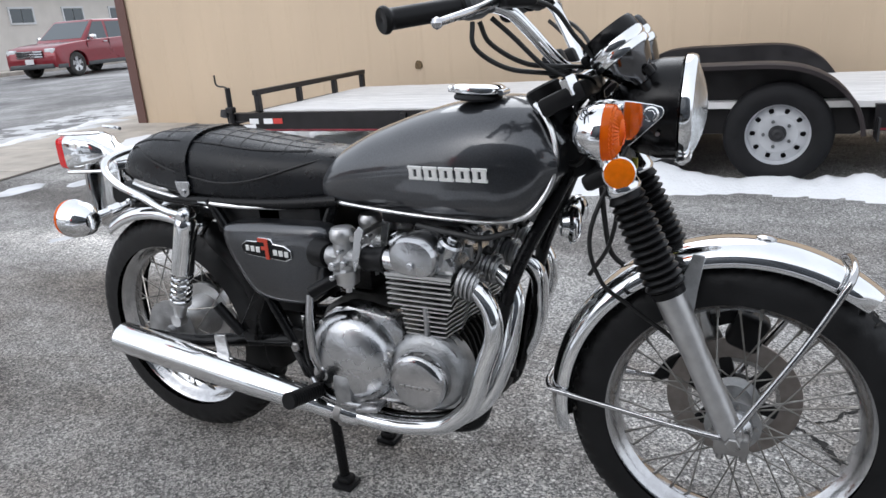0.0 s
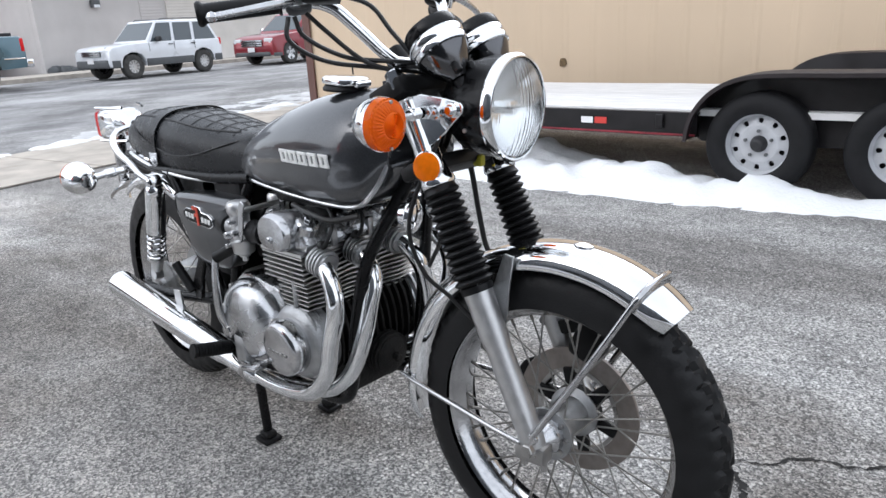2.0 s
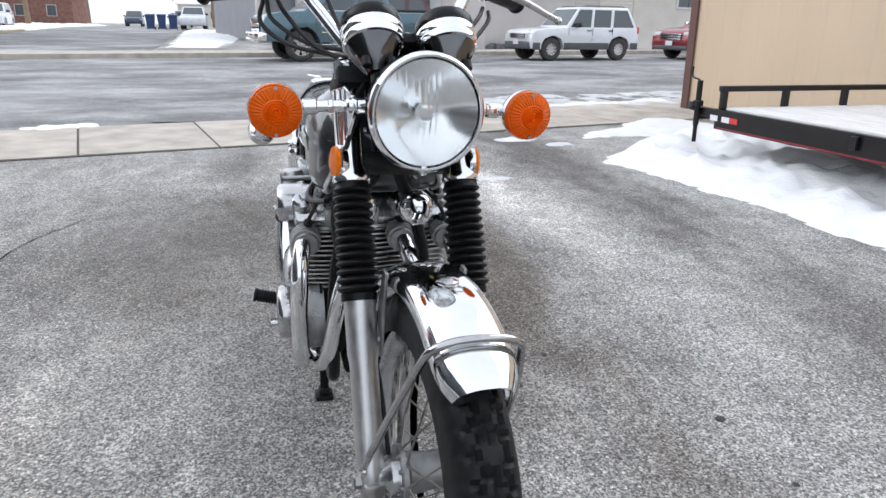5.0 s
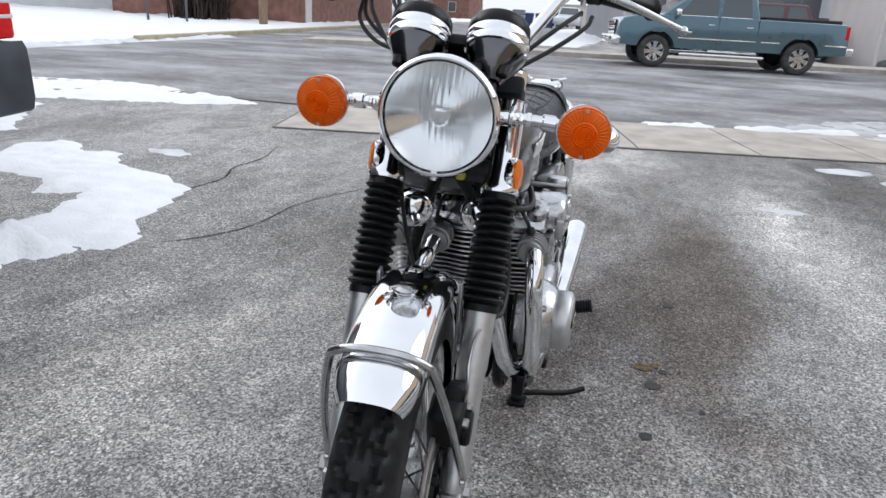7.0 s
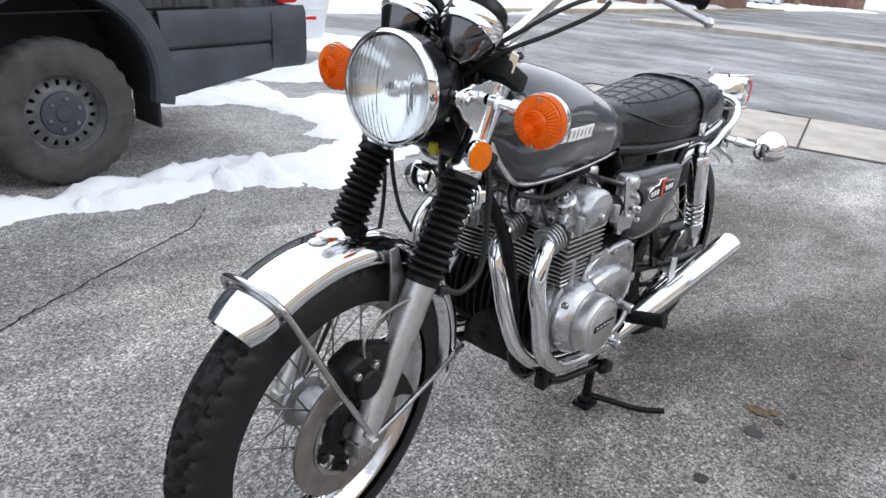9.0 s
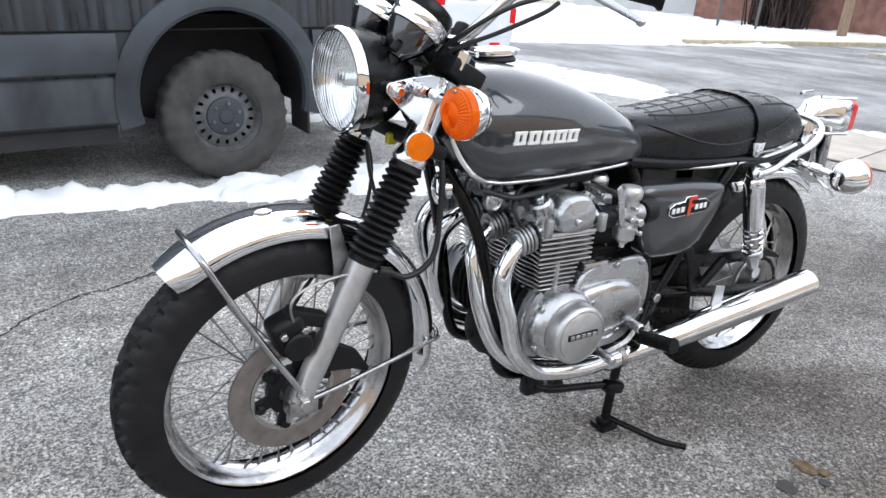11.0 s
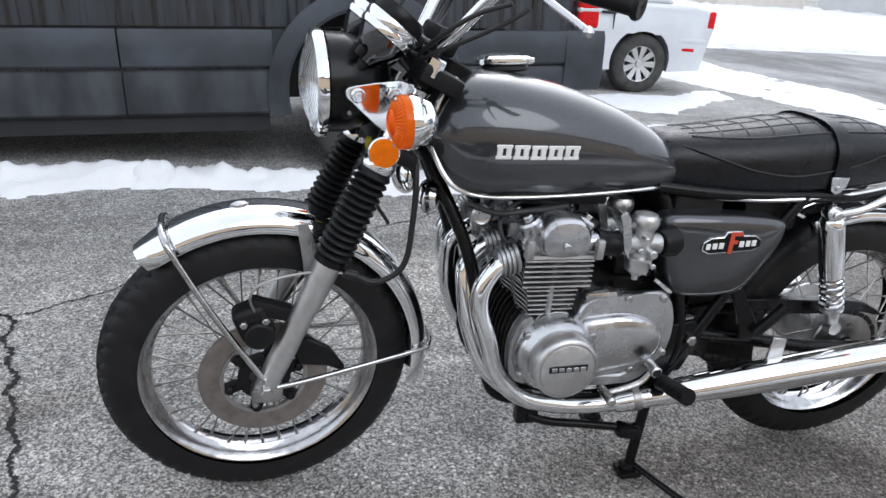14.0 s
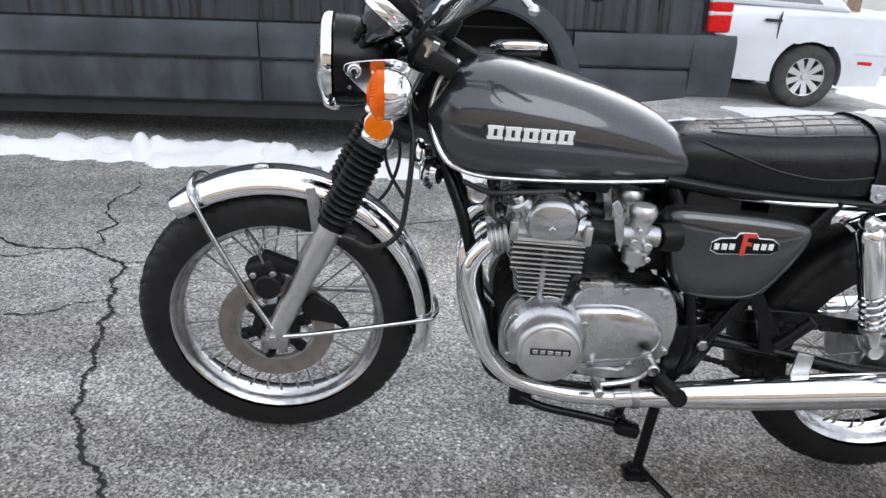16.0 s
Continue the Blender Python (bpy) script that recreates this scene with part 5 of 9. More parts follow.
for k in range(28):
    a = 2 * math.pi * k / 28
    sec.append((0.052 * math.copysign(abs(math.cos(a)) ** 0.75, math.cos(a)), 0.038 * math.copysign(abs(math.sin(a)) ** 0.75, math.sin(a))))
loft(bm, [[f @ Vector((x * q, y * q, z)) for x, y in sec] for q, z in ((0.90, 0.011), (0.98, 0.013), (1.0, 0.018), (0.97, 0.023), (0.86, 0.026), (0.5, 0.028))])
box(bm, (0.016, 0.03, 0.012), f @ Matrix.Translation((-0.05, 0, 0.016)), 0.003)
rod(bm, f @ Vector((0.052, -0.018, 0.015)), f @ Vector((0.052, 0.018, 0.015)), 0.006, 10, 0.001)
low("filler_cap", bm, M_CHROME, tank, "chrome hinged filler cap")

# ---- seat ----
SEAT_TOP = [(-0.035, 0.795), (-0.018, 0.830), (0.02, 0.857), (0.08, 0.872), (0.20, 0.873), (0.30, 0.865), (0.40, 0.851), (0.50, 0.838), (0.57, 0.834), (0.605, 0.826), (0.615, 0.80)]
SEAT_BOT = [(-0.035, 0.772), (0.0, 0.758), (0.10, 0.742), (0.20, 0.729), (0.35, 0.720), (0.50, 0.719), (0.60, 0.728), (0.615, 0.745)]
SEAT_W = [(-0.035, 0.075), (0.0, 0.098), (0.08, 0.112), (0.20, 0.120), (0.32, 0.122), (0.42, 0.112), (0.50, 0.098), (0.57, 0.088), (0.615, 0.082)]
bm = B()
xs = [-0.035 + 0.65 * (0.5 - 0.5 * math.cos(math.pi * k / 40)) for k in range(41)]
loft(bm, [oval(x, spl(SEAT_W, x), spl(SEAT_BOT, x), spl(SEAT_TOP, x), 44, 2.9, 6.0, pw=0.35) for x in xs])
seat = low("seat", bm, M_VINYL, bike, "black quilted vinyl dual seat with a strap", angle=60)


def seat_pt(x, u, lift=0.0):
    """A point on the seat's upper skin: u from -1 (right edge) to 1 (left edge)."""
    w, zb, zt = spl(SEAT_W, x), spl(SEAT_BOT, x), spl(SEAT_TOP, x)
    zm = zb + (zt - zb) * 0.35
    return Vector((x, u * w, zm + (zt - zm) * max(0.0, 1 - abs(u) ** 2.9) ** (1 / 2.9) + lift))


def seat_side(x, z, s, lift=0.0):
    w, zb, zt = spl(SEAT_W, x), spl(SEAT_BOT, x), spl(SEAT_TOP, x)
    zm = zb + (zt - zb) * 0.35
    p = 2.9 if z > zm else 6.0
    q = min(1.0, abs((z - zm) / (zt - zm if z > zm else zm - zb)))
    return Vector((x, s * (w * max(0.0, 1 - q ** p) ** (1 / p) + lift), z))


for u in (-0.72, -0.36, 0.0, 0.36, 0.72):
    bm = B()
    tube(bm, [seat_pt(0.0 + 0.53 * k / 30, u * (1.0 if abs(u) < 0.7 else 1 - 0.28 * max(0, (k - 20) / 10) ** 2), -0.0006) for k in range(31)], 0.0021 if abs(u) < 0.7 else 0.0032, 6)
    low("quilt_seam", bm, M_PIPING, seat, "")
for k in range(9):
    x = 0.055 + 0.056 * k
    for s in (1, -1):
        bm = B()
        tube(bm, [seat_pt(x + 0.03 * abs(u), u * s, -0.0006) for u in (0, 0.12, 0.24, 0.36, 0.48, 0.60, 0.72)], 0.0020, 6)
        low("quilt_seam", bm, M_PIPING, seat, "")
for s in (1, -1):
    bm = B()
    line = [(0.590, 0.822), (0.54, 0.812), (0.48, 0.796), (0.42, 0.780), (0.36, 0.771), (0.31, 0.770), (0.26, 0.776), (0.215, 0.784)]
    tube(bm, spline([seat_side(x, z, s, 0.0012) for x, z in line], 4), 0.0026, 7)
    line = [(0.185, 0.790), (0.14, 0.802), (0.09, 0.822), (0.045, 0.842), (0.02, 0.835)]
    tube(bm, spline([seat_side(x, z, s, 0.0008) for x, z in line], 4), 0.0022, 7)
    low("side_welt", bm, M_PIPING, seat, "")
    bm = B()
    run = [Vector((x, s * (spl(SEAT_W, x) + 0.003), spl(SEAT_BOT, x) - 0.002)) for x in (0.535, 0.48, 0.42, 0.36, 0.30, 0.24, 0.18, 0.12, 0.06, 0.02)]
    tube(bm, spline(run, 4), 0.0055, 8)
    low("seat_trim", bm, M_SEATTRIM, seat, "bright trim strip along the seat base")
    bm = B()
    prism(bm, [(0.187, 0.750), (0.200, 0.734), (0.212, 0.732), (0.224, 0.740), (0.228, 0.770), (0.184, 0.770)], s * 0.1215, s * 0.128, 0.001, 1)
    rod(bm, (0.208, s * 0.124, 0.746), (0.208, s * 0.132, 0.746), 0.006, 10, 0.001)
    low("strap_plate", bm, M_ALU, seat, "steel strap plate with screw")
bm = B()
rings = []
SX = 0.208
zs = seat_pt(SX, 0.9).z
half_strap = [seat_pt(SX, 0.9 * k / 14, 0.004) for k in range(15)] + [seat_side(SX, zs + (0.752 - zs) * k / 8, 1, 0.005) for k in range(1, 9)]
rings = [Vector((c.x, -c.y, c.z)) for c in half_strap[:0:-1]] + half_strap
sec = []
for i, c in enumerate(rings):
    d = (rings[min(i + 1, len(rings) - 1)] - rings[max(i - 1, 0)]).normalized()
    nrm = d.cross(Vector((1, 0, 0))).normalized()
    sec.append([c + Vector((0.017, 0, 0)) - nrm * 0.002, c + Vector((0.017, 0, 0)) + nrm * 0.002, c - Vector((0.017, 0, 0)) + nrm * 0.002, c - Vector((0.017, 0, 0)) - nrm * 0.002])
loft(bm, sec)
low("seat_strap", bm, M_VINYL, seat, "black passenger strap across the seat")

# ---- side covers ----
def down(name, bm, material, parent=None, label="", m=None, angle=38):
    return part(name, bm, material, parent, label, Matrix.Translation((0.006, 0, -0.036 if name.startswith("emblem") else -0.046)), angle=angle)


COVER = [(0.598, 0.716), (0.50, 0.723), (0.40, 0.720), (0.328, 0.712), (0.312, 0.690), (0.325, 0.645), (0.365, 0.575), (0.395, 0.547), (0.44, 0.537), (0.50, 0.537), (0.545, 0.546), (0.575, 0.590), (0.592, 0.66)]
for s in (1, -1):
    bm = B()
    out = smooth2d(COVER, 4)
    cx, cz = 0.465, 0.635
    rings = []
    for q, y in ((1.0, 0.100), (1.0, 0.128), (0.985, 0.138), (0.94, 0.146), (0.80, 0.1505), (0.5, 0.153), (0.2, 0.154)):
        rings.append([Vector((cx + (x - cx) * q, s * (y - 0.03 * max(0, x - 0.50)), cz + (z - cz) * q)) for x, z in out])
    loft(bm, rings)
    cover = down("side_cover", bm, M_PAINT, bike, "charcoal side cover with a long emblem", angle=60)
    bm = B()
    em = [(0.516, 0.640), (0.500, 0.632), (0.395, 0.640), (0.380, 0.650), (0.380, 0.664), (0.395, 0.674), (0.425, 0.674), (0.430, 0.684), (0.465, 0.682), (0.470, 0.671), (0.500, 0.668), (0.516, 0.658)]
    prism(bm, em, s * 0.150, s * 0.1565, 0.0012, 1)
    plate = down("emblem", bm, M_CHROME, cover, "long bright emblem plate")
    bm = B()
    prism(bm, [(cx2 * 0.97 + 0.448 * 0.03, (z - 0.656) * 0.86 + 0.656) for cx2, z in em], s * 0.1562, s * 0.1572, 0.0, 1)
    down("emblem_field", bm, M_BLACK, plate, "")
    for x0, w in ((0.508, 0.010), (0.493, 0.011), (0.478, 0.011), (0.431, 0.011), (0.416, 0.010), (0.402, 0.010)):
        bm = B()
        box(bm, (w, 0.002, 0.0130), Matrix.Translation((x0 - 0.004, s * 0.1575, 0.650 + (0.51 - x0) * 0.07)), 0.0005, 1)
        down("emblem_bar", bm, M_WHITE, plate, "")
    bm = B()
    box(bm, (0.010, 0.002, 0.046), Matrix.Translation((0.452, s * 0.158, 0.658)), 0.0005, 1)
    box(bm, (0.026, 0.002, 0.009), Matrix.Translation((0.443, s * 0.1581, 0.678)), 0.0005, 1)
    box(bm, (0.018, 0.002, 0.008), Matrix.Translation((0.446, s * 0.1581, 0.660)), 0.0005, 1)
    down("emblem_mark", bm, M_REDPAINT, plate, "red mark in the emblem")


# ---- engine: crankcase, covers, finned barrels, head, carburettors ----
ENG = Matrix.Translation((0.017, 0, -0.025))


def epart(name, bm, material, parent=None, label="", angle=38):
    return part(name, bm, material, parent, label, ENG, angle=angle)


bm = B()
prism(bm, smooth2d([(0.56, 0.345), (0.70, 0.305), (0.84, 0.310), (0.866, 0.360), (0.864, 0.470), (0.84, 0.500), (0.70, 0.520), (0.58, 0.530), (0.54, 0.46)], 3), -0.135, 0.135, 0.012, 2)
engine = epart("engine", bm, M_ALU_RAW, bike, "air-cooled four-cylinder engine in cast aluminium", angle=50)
# ribbed front of the crankcase; the inner ribs have shade put into their colour
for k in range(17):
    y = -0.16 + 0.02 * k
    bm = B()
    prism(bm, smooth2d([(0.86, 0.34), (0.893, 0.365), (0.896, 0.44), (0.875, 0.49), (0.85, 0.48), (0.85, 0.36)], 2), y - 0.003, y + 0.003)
    epart("rib", bm, M_ALU_DULL if abs(y) > 0.13 else M_GRIME_SHADE, engine, "")
# same dark colour here, for the shade behind the headers
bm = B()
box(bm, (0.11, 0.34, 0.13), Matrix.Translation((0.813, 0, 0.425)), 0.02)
epart("crank_housing", bm, M_GRIME_SHADE, engine, "")
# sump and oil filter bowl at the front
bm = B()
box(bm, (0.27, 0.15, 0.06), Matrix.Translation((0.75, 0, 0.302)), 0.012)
epart("sump", bm, M_GRIME_SHADE, engine, "dirty sump")
bm = B()
prof = [(0, 0), (0.045, 0)]
for k in range(6):
    prof += [(0.052, 0.006 + 0.011 * k), (0.052, 0.010 + 0.011 * k), (0.046, 0.012 + 0.011 * k), (0.046, 0.015 + 0.011 * k)]
prof += [(0.040, 0.075), (0.02, 0.08), (0, 0.08)]
lathe(bm, prof, aim((0.850, 0.02, 0.350), (0.955, 0.02, 0.340)), 26)
rod(bm, (0.926, 0.02, 0.343), (0.943, 0.02, 0.341), 0.010, 6, 0.002)
epart("oil_filter", bm, M_GRIME_SHADE, engine, "finned oil filter bowl")


# left: alternator cover with its round cap
AX, AZ = 0.803, 0.416
bm = B()
f = aim((AX, 0.115, AZ), (AX, 1, AZ))
lathe(bm, [(0, 0), (0.090, 0), (0.091, 0.020), (0.089, 0.048), (0.085, 0.066), (0.078, 0.080), (0.071, 0.088), (0, 0.090)], f, 56)
alt = epart("alternator_cover", bm, M_ALU, engine, "polished round alternator cover")
bm = B()
lathe(bm, [(0, 0.084), (0.064, 0.086), (0.067, 0.090), (0.0675, 0.114), (0.0665, 0.121), (0.063, 0.1255), (0.0595, 0.1265), (0.0585, 0.1245), (0.057, 0.1245), (0.056, 0.1275), (0.053, 0.129), (0, 0.1295)], f, 56)
epart("round_cap", bm, M_ALU_SATIN, alt, "satin round cap with a raised bar")
bm = B()
box(bm, (0.080, 0.003, 0.014), Matrix.Translation((AX, 0.2455, AZ + 0.006)) @ Matrix.Rotation(radians(2), 4, "Y"), 0.001, 1)
epart("name_plate", bm, M_GRIME_SHADE, alt, "dark name plate")
for k in range(5):
    bm = B()
    box(bm, (0.0115, 0.002, 0.0085), Matrix.Translation((AX + 0.030 - 0.015 * k, 0.2475, AZ + 0.006)), 0.0006, 1)
    epart("name_bar", bm, M_ALU, alt, "")
for a in (35, 150, 215, 330):
    c = Vector((AX + 0.084 * math.cos(radians(a)), 0.175, AZ + 0.084 * math.sin(radians(a))))
    bm = B()
    rod(bm, c, c + Vector((0, 0.014, 0)), 0.0075, 10, 0.002)
    epart("cover_screw", bm, M_STEEL, alt, "")
# left rear cover with a raised oval
LR = [(0.762, 0.500), (0.735, 0.532), (0.680, 0.540), (0.600, 0.545), (0.560, 0.535), (0.538, 0.490), (0.534, 0.430), (0.548, 0.385), (0.590, 0.360), (0.660, 0.348), (0.740, 0.342), (0.770, 0.40)]
bm = B()
out = smooth2d(LR, 3)
loft(bm, [[Vector((0.645 + (x - 0.645) * q, y, 0.445 + (z - 0.445) * q)) for x, z in out] for q, y in ((1, 0.10), (1, 0.150), (0.985, 0.160), (0.95, 0.165), (0.5, 0.168), (0.2, 0.168))])
lrc = epart("transmission_cover", bm, M_ALU, engine, "cast aluminium sprocket cover")
bm = B()
ov = smooth2d([(0.765, 0.475), (0.70, 0.498), (0.63, 0.495), (0.575, 0.465), (0.562, 0.425), (0.590, 0.388), (0.66, 0.370), (0.75, 0.368)], 4)
loft(bm, [[Vector((0.67 + (x - 0.67) * q, y, 0.435 + (z - 0.435) * q)) for x, z in ov] for q, y in ((1, 0.160), (0.985, 0.172), (0.93, 0.181), (0.80, 0.186), (0.4, 0.189), (0.1, 0.190))])
epart("cover_bulge", bm, M_ALU, lrc, "")
bm = B()
box(bm, (0.072, 0.03, 0.020), Matrix.Translation((0.715, 0.150, 0.536)) @ Matrix.Rotation(radians(3), 4, "Y"), 0.008)
epart("filler_lip", bm, M_ALU, lrc, "")
for x, z in ((0.655, 0.531), (0.575, 0.528), (0.552, 0.40), (0.62, 0.362)):
    bm = B()
    rod(bm, (x, 0.155, z), (x, 0.172, z), 0.0075, 10, 0.002)
    epart("cover_screw", bm, M_STEEL, lrc, "")
bm = B()
prism(bm, smooth2d([(0.72, 0.325), (0.62, 0.325), (0.575, 0.350), (0.57, 0.372), (0.60, 0.372), (0.64, 0.348), (0.72, 0.352)], 2), 0.14, 0.165, 0.004, 1)
epart("lower_cover", bm, M_ALU_DULL, lrc, "")
bm = B()
tube(bm, spline([(0.578, 0.19, 0.372), (0.61, 0.195, 0.345), (0.66, 0.198, 0.332), (0.69, 0.20, 0.330)], 4), 0.0065, 8)
rod(bm, (0.69, 0.185, 0.330), (0.69, 0.24, 0.330), 0.0105, 12, 0.003)
rod(bm, (0.578, 0.165, 0.372), (0.578, 0.205, 0.372), 0.013, 12, 0.003)
epart("gear_lever", bm, M_ALU, bike, "alloy gear lever")

# right: clutch cover and points cover
bm = B()
f = aim((0.640, -0.115, 0.420), (0.640, -1, 0.420))
lathe(bm, [(0, 0), (0.108, 0), (0.108, 0.030), (0.104, 0.052), (0.094, 0.068), (0.078, 0.078), (0.05, 0.084), (0, 0.087)], f, 52)
cl = epart("clutch_cover", bm, M_ALU, engine, "worn polished clutch cover")
bm = B()
prism(bm, smooth2d([(0.76, 0.34), (0.76, 0.50), (0.70, 0.525), (0.60, 0.530), (0.54, 0.46), (0.545, 0.36), (0.62, 0.315), (0.70, 0.315)], 3), -0.10, -0.150, 0.008, 2)
epart("clutch_flange", bm, M_ALU, cl, "")
for a in (15, 75, 130, 185, 240, 300):
    c = Vector((0.640 + 0.100 * math.cos(radians(a)), -0.158, 0.420 + 0.100 * math.sin(radians(a))))
    bm = B()
    rod(bm, c, c + Vector((0, -0.016, 0)), 0.0075, 10, 0.002)
    epart("cover_screw", bm, M_STEEL, cl, "")
bm = B()
box(bm, (0.045, 0.035, 0.085), Matrix.Translation((0.628, -0.185, 0.355)), 0.010)
epart("kick_boss", bm, M_ALU_DULL, cl, "")
bm = B()
PX, PZ = 0.820, 0.416
f = aim((PX, -0.115, PZ), (PX, -1, PZ))
lathe(bm, [(0, 0), (0.088, 0), (0.088, 0.035), (0.082, 0.050), (0.066, 0.060), (0, 0.062)], f, 44)
ptc = epart("points_housing", bm, M_ALU_DULL, engine, "")
bm = B()
lathe(bm, [(0, 0.058), (0.060, 0.060), (0.062, 0.064), (0.062, 0.088), (0.060, 0.096), (0.055, 0.101), (0.045, 0.103), (0, 0.105)], f, 48)
epart("points_cover", bm, M_CHROME_OLD, ptc, "round chromed points cover")
for k in range(5):
    bm = B()
    box(bm, (0.0105, 0.002, 0.006), Matrix.Translation((PX - 0.028 + 0.014 * k, -0.2205, PZ - 0.004)), 0.0006, 1)
    epart("name_bar", bm, M_STEEL, ptc, "")

# barrels: thin fins over a core, wider above; the core's colour holds the gaps' shade
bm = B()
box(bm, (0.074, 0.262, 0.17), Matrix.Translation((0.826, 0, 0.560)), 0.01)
barrel = epart("cylinder_block", bm, M_GRIME_SHADE, engine, "finned cylinder block")


def fin(z, x0, x1, hy, t, parent, bulge=0.004):
    bm = B()
    out = []
    for i in range(33):
        y = -hy + 2 * hy * i / 32
        out.append((x1 + bulge * math.cos(y * 2 * math.pi / 0.1), y))
    for i in range(33):
        y = hy - 2 * hy * i / 32
        out.append((x0 - bulge * math.cos(y * 2 * math.pi / 0.1), y))
    loft(bm, [[Vector((x, y, z - t / 2)) for x, y in out], [Vector((x, y, z + t / 2)) for x, y in out]])
    epart("fin", bm, M_FIN, parent, "", angle=40)


for k in range(7):
    fin(0.488 + 0.0108 * k, 0.774 - 0.001 * k, 0.868 + 0.002 * k, 0.158 + 0.001 * k, 0.0030, barrel)
for s in (1, -1):
    bm = B()
    box(bm, (0.013, 0.014, 0.145), Matrix.Translation((0.826, s * 0.158, 0.560)), 0.004, 1)
    epart("stud_boss", bm, M_ALU_DULL, barrel, "")
# head core painted dark too, as shade between its fins
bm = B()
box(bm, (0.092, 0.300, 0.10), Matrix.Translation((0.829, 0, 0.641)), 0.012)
head = epart("cylinder_head", bm, M_GRIME_SHADE, engine, "finned cylinder head")
for k in range(6):
    fin(0.570 + 0.0108 * k, 0.756, 0.894, 0.182, 0.0036, head)
fin(0.632, 0.756, 0.896, 0.184, 0.007, head)
# cam cover, end caps, tappet caps
bm = B()
prism(bm, smooth2d([(0.762, 0.635), (0.765, 0.675), (0.79, 0.703), (0.828, 0.712), (0.868, 0.703), (0.893, 0.675), (0.896, 0.635)], 3), -0.172, 0.172, 0.010, 2)
camc = epart("cam_cover", bm, M_ALU, engine, "polished cam cover")
for s in (1, -1):
    bm = B()
    shape = smooth2d([(0.876, 0.655), (0.876, 0.690), (0.850, 0.712), (0.802, 0.713), (0.777, 0.690), (0.777, 0.658), (0.798, 0.640), (0.854, 0.638)], 4)
    loft(bm, [[Vector((0.828 + (x - 0.828) * q, s * y, 0.665 + (z - 0.665) * q)) for x, z in shape] for q, y in ((1, 0.15), (1, 0.186), (0.96, 0.196), (0.86, 0.203), (0.5, 0.206), (0.15, 0.207))])
    rod(bm, (0.828, s * 0.204, 0.662), (0.828, s * 0.213, 0.662), 0.008, 12, 0.002)
    epart("cam_end_cap", bm, M_ALU, camc, "rounded polished cam end cap")
for y in (-0.15, -0.05, 0.05, 0.15):
    for x, tilt in ((0.885, 0.5), (0.772, -0.5)):
        bm = B()
        p = Vector((x, y, 0.690))
        d = Vector((math.sin(tilt), 0, math.cos(tilt)))
        lathe(bm, [(0, -0.02), (0.024, -0.02), (0.024, 0.004), (0.020, 0.009), (0.010, 0.011), (0, 0.011)], aim(p, p + d), 20)
        rod(bm, p + d * 0.010, p + d * 0.018, 0.010, 6, 0.002)
        epart("tappet_cap", bm, M_ALU, camc, "round tappet cap")
        bm = B()
        box(bm, (0.016, 0.016, 0.04), Matrix.Translation((x + (0.014 if tilt > 0 else -0.014), y + 0.05, 0.655)), 0.004)
        epart("head_lug", bm, M_ALU_DULL, camc, "")
bm = B()
box(bm, (0.19, 0.20, 0.03), Matrix.Translation((0.80, 0, 0.724)), 0.008)
epart("coil_bank", bm, M_BLACK_MATT, engine, "black ignition coils under the tank")
for k, y in enumerate((-0.12, -0.045, 0.045, 0.12)):
    bm = B()
    tube(bm, spline([(0.90, y * 1.2, 0.635), (0.935, y * 1.2, 0.660), (0.93, y, 0.700), (0.86, y * 0.7, 0.724)], 5), 0.0042, 8)
    rod(bm, (0.895, y * 1.2, 0.628), (0.925, y * 1.2, 0.655), 0.010, 12, 0.003)
    epart("plug_lead", bm, M_CABLE, engine, "black plug lead and cap")
for s in (1, -1):
    bm = B()
    run = [(1.0, s * 0.11, 0.715), (0.95, s * 0.135, 0.705), (0.90, s * 0.14, 0.710), (0.80, s * 0.12, 0.715)]
    tube(bm, spline(run, 5), 0.006, 8)
    epart("wiring_loom", bm, M_CABLE, engine, "")

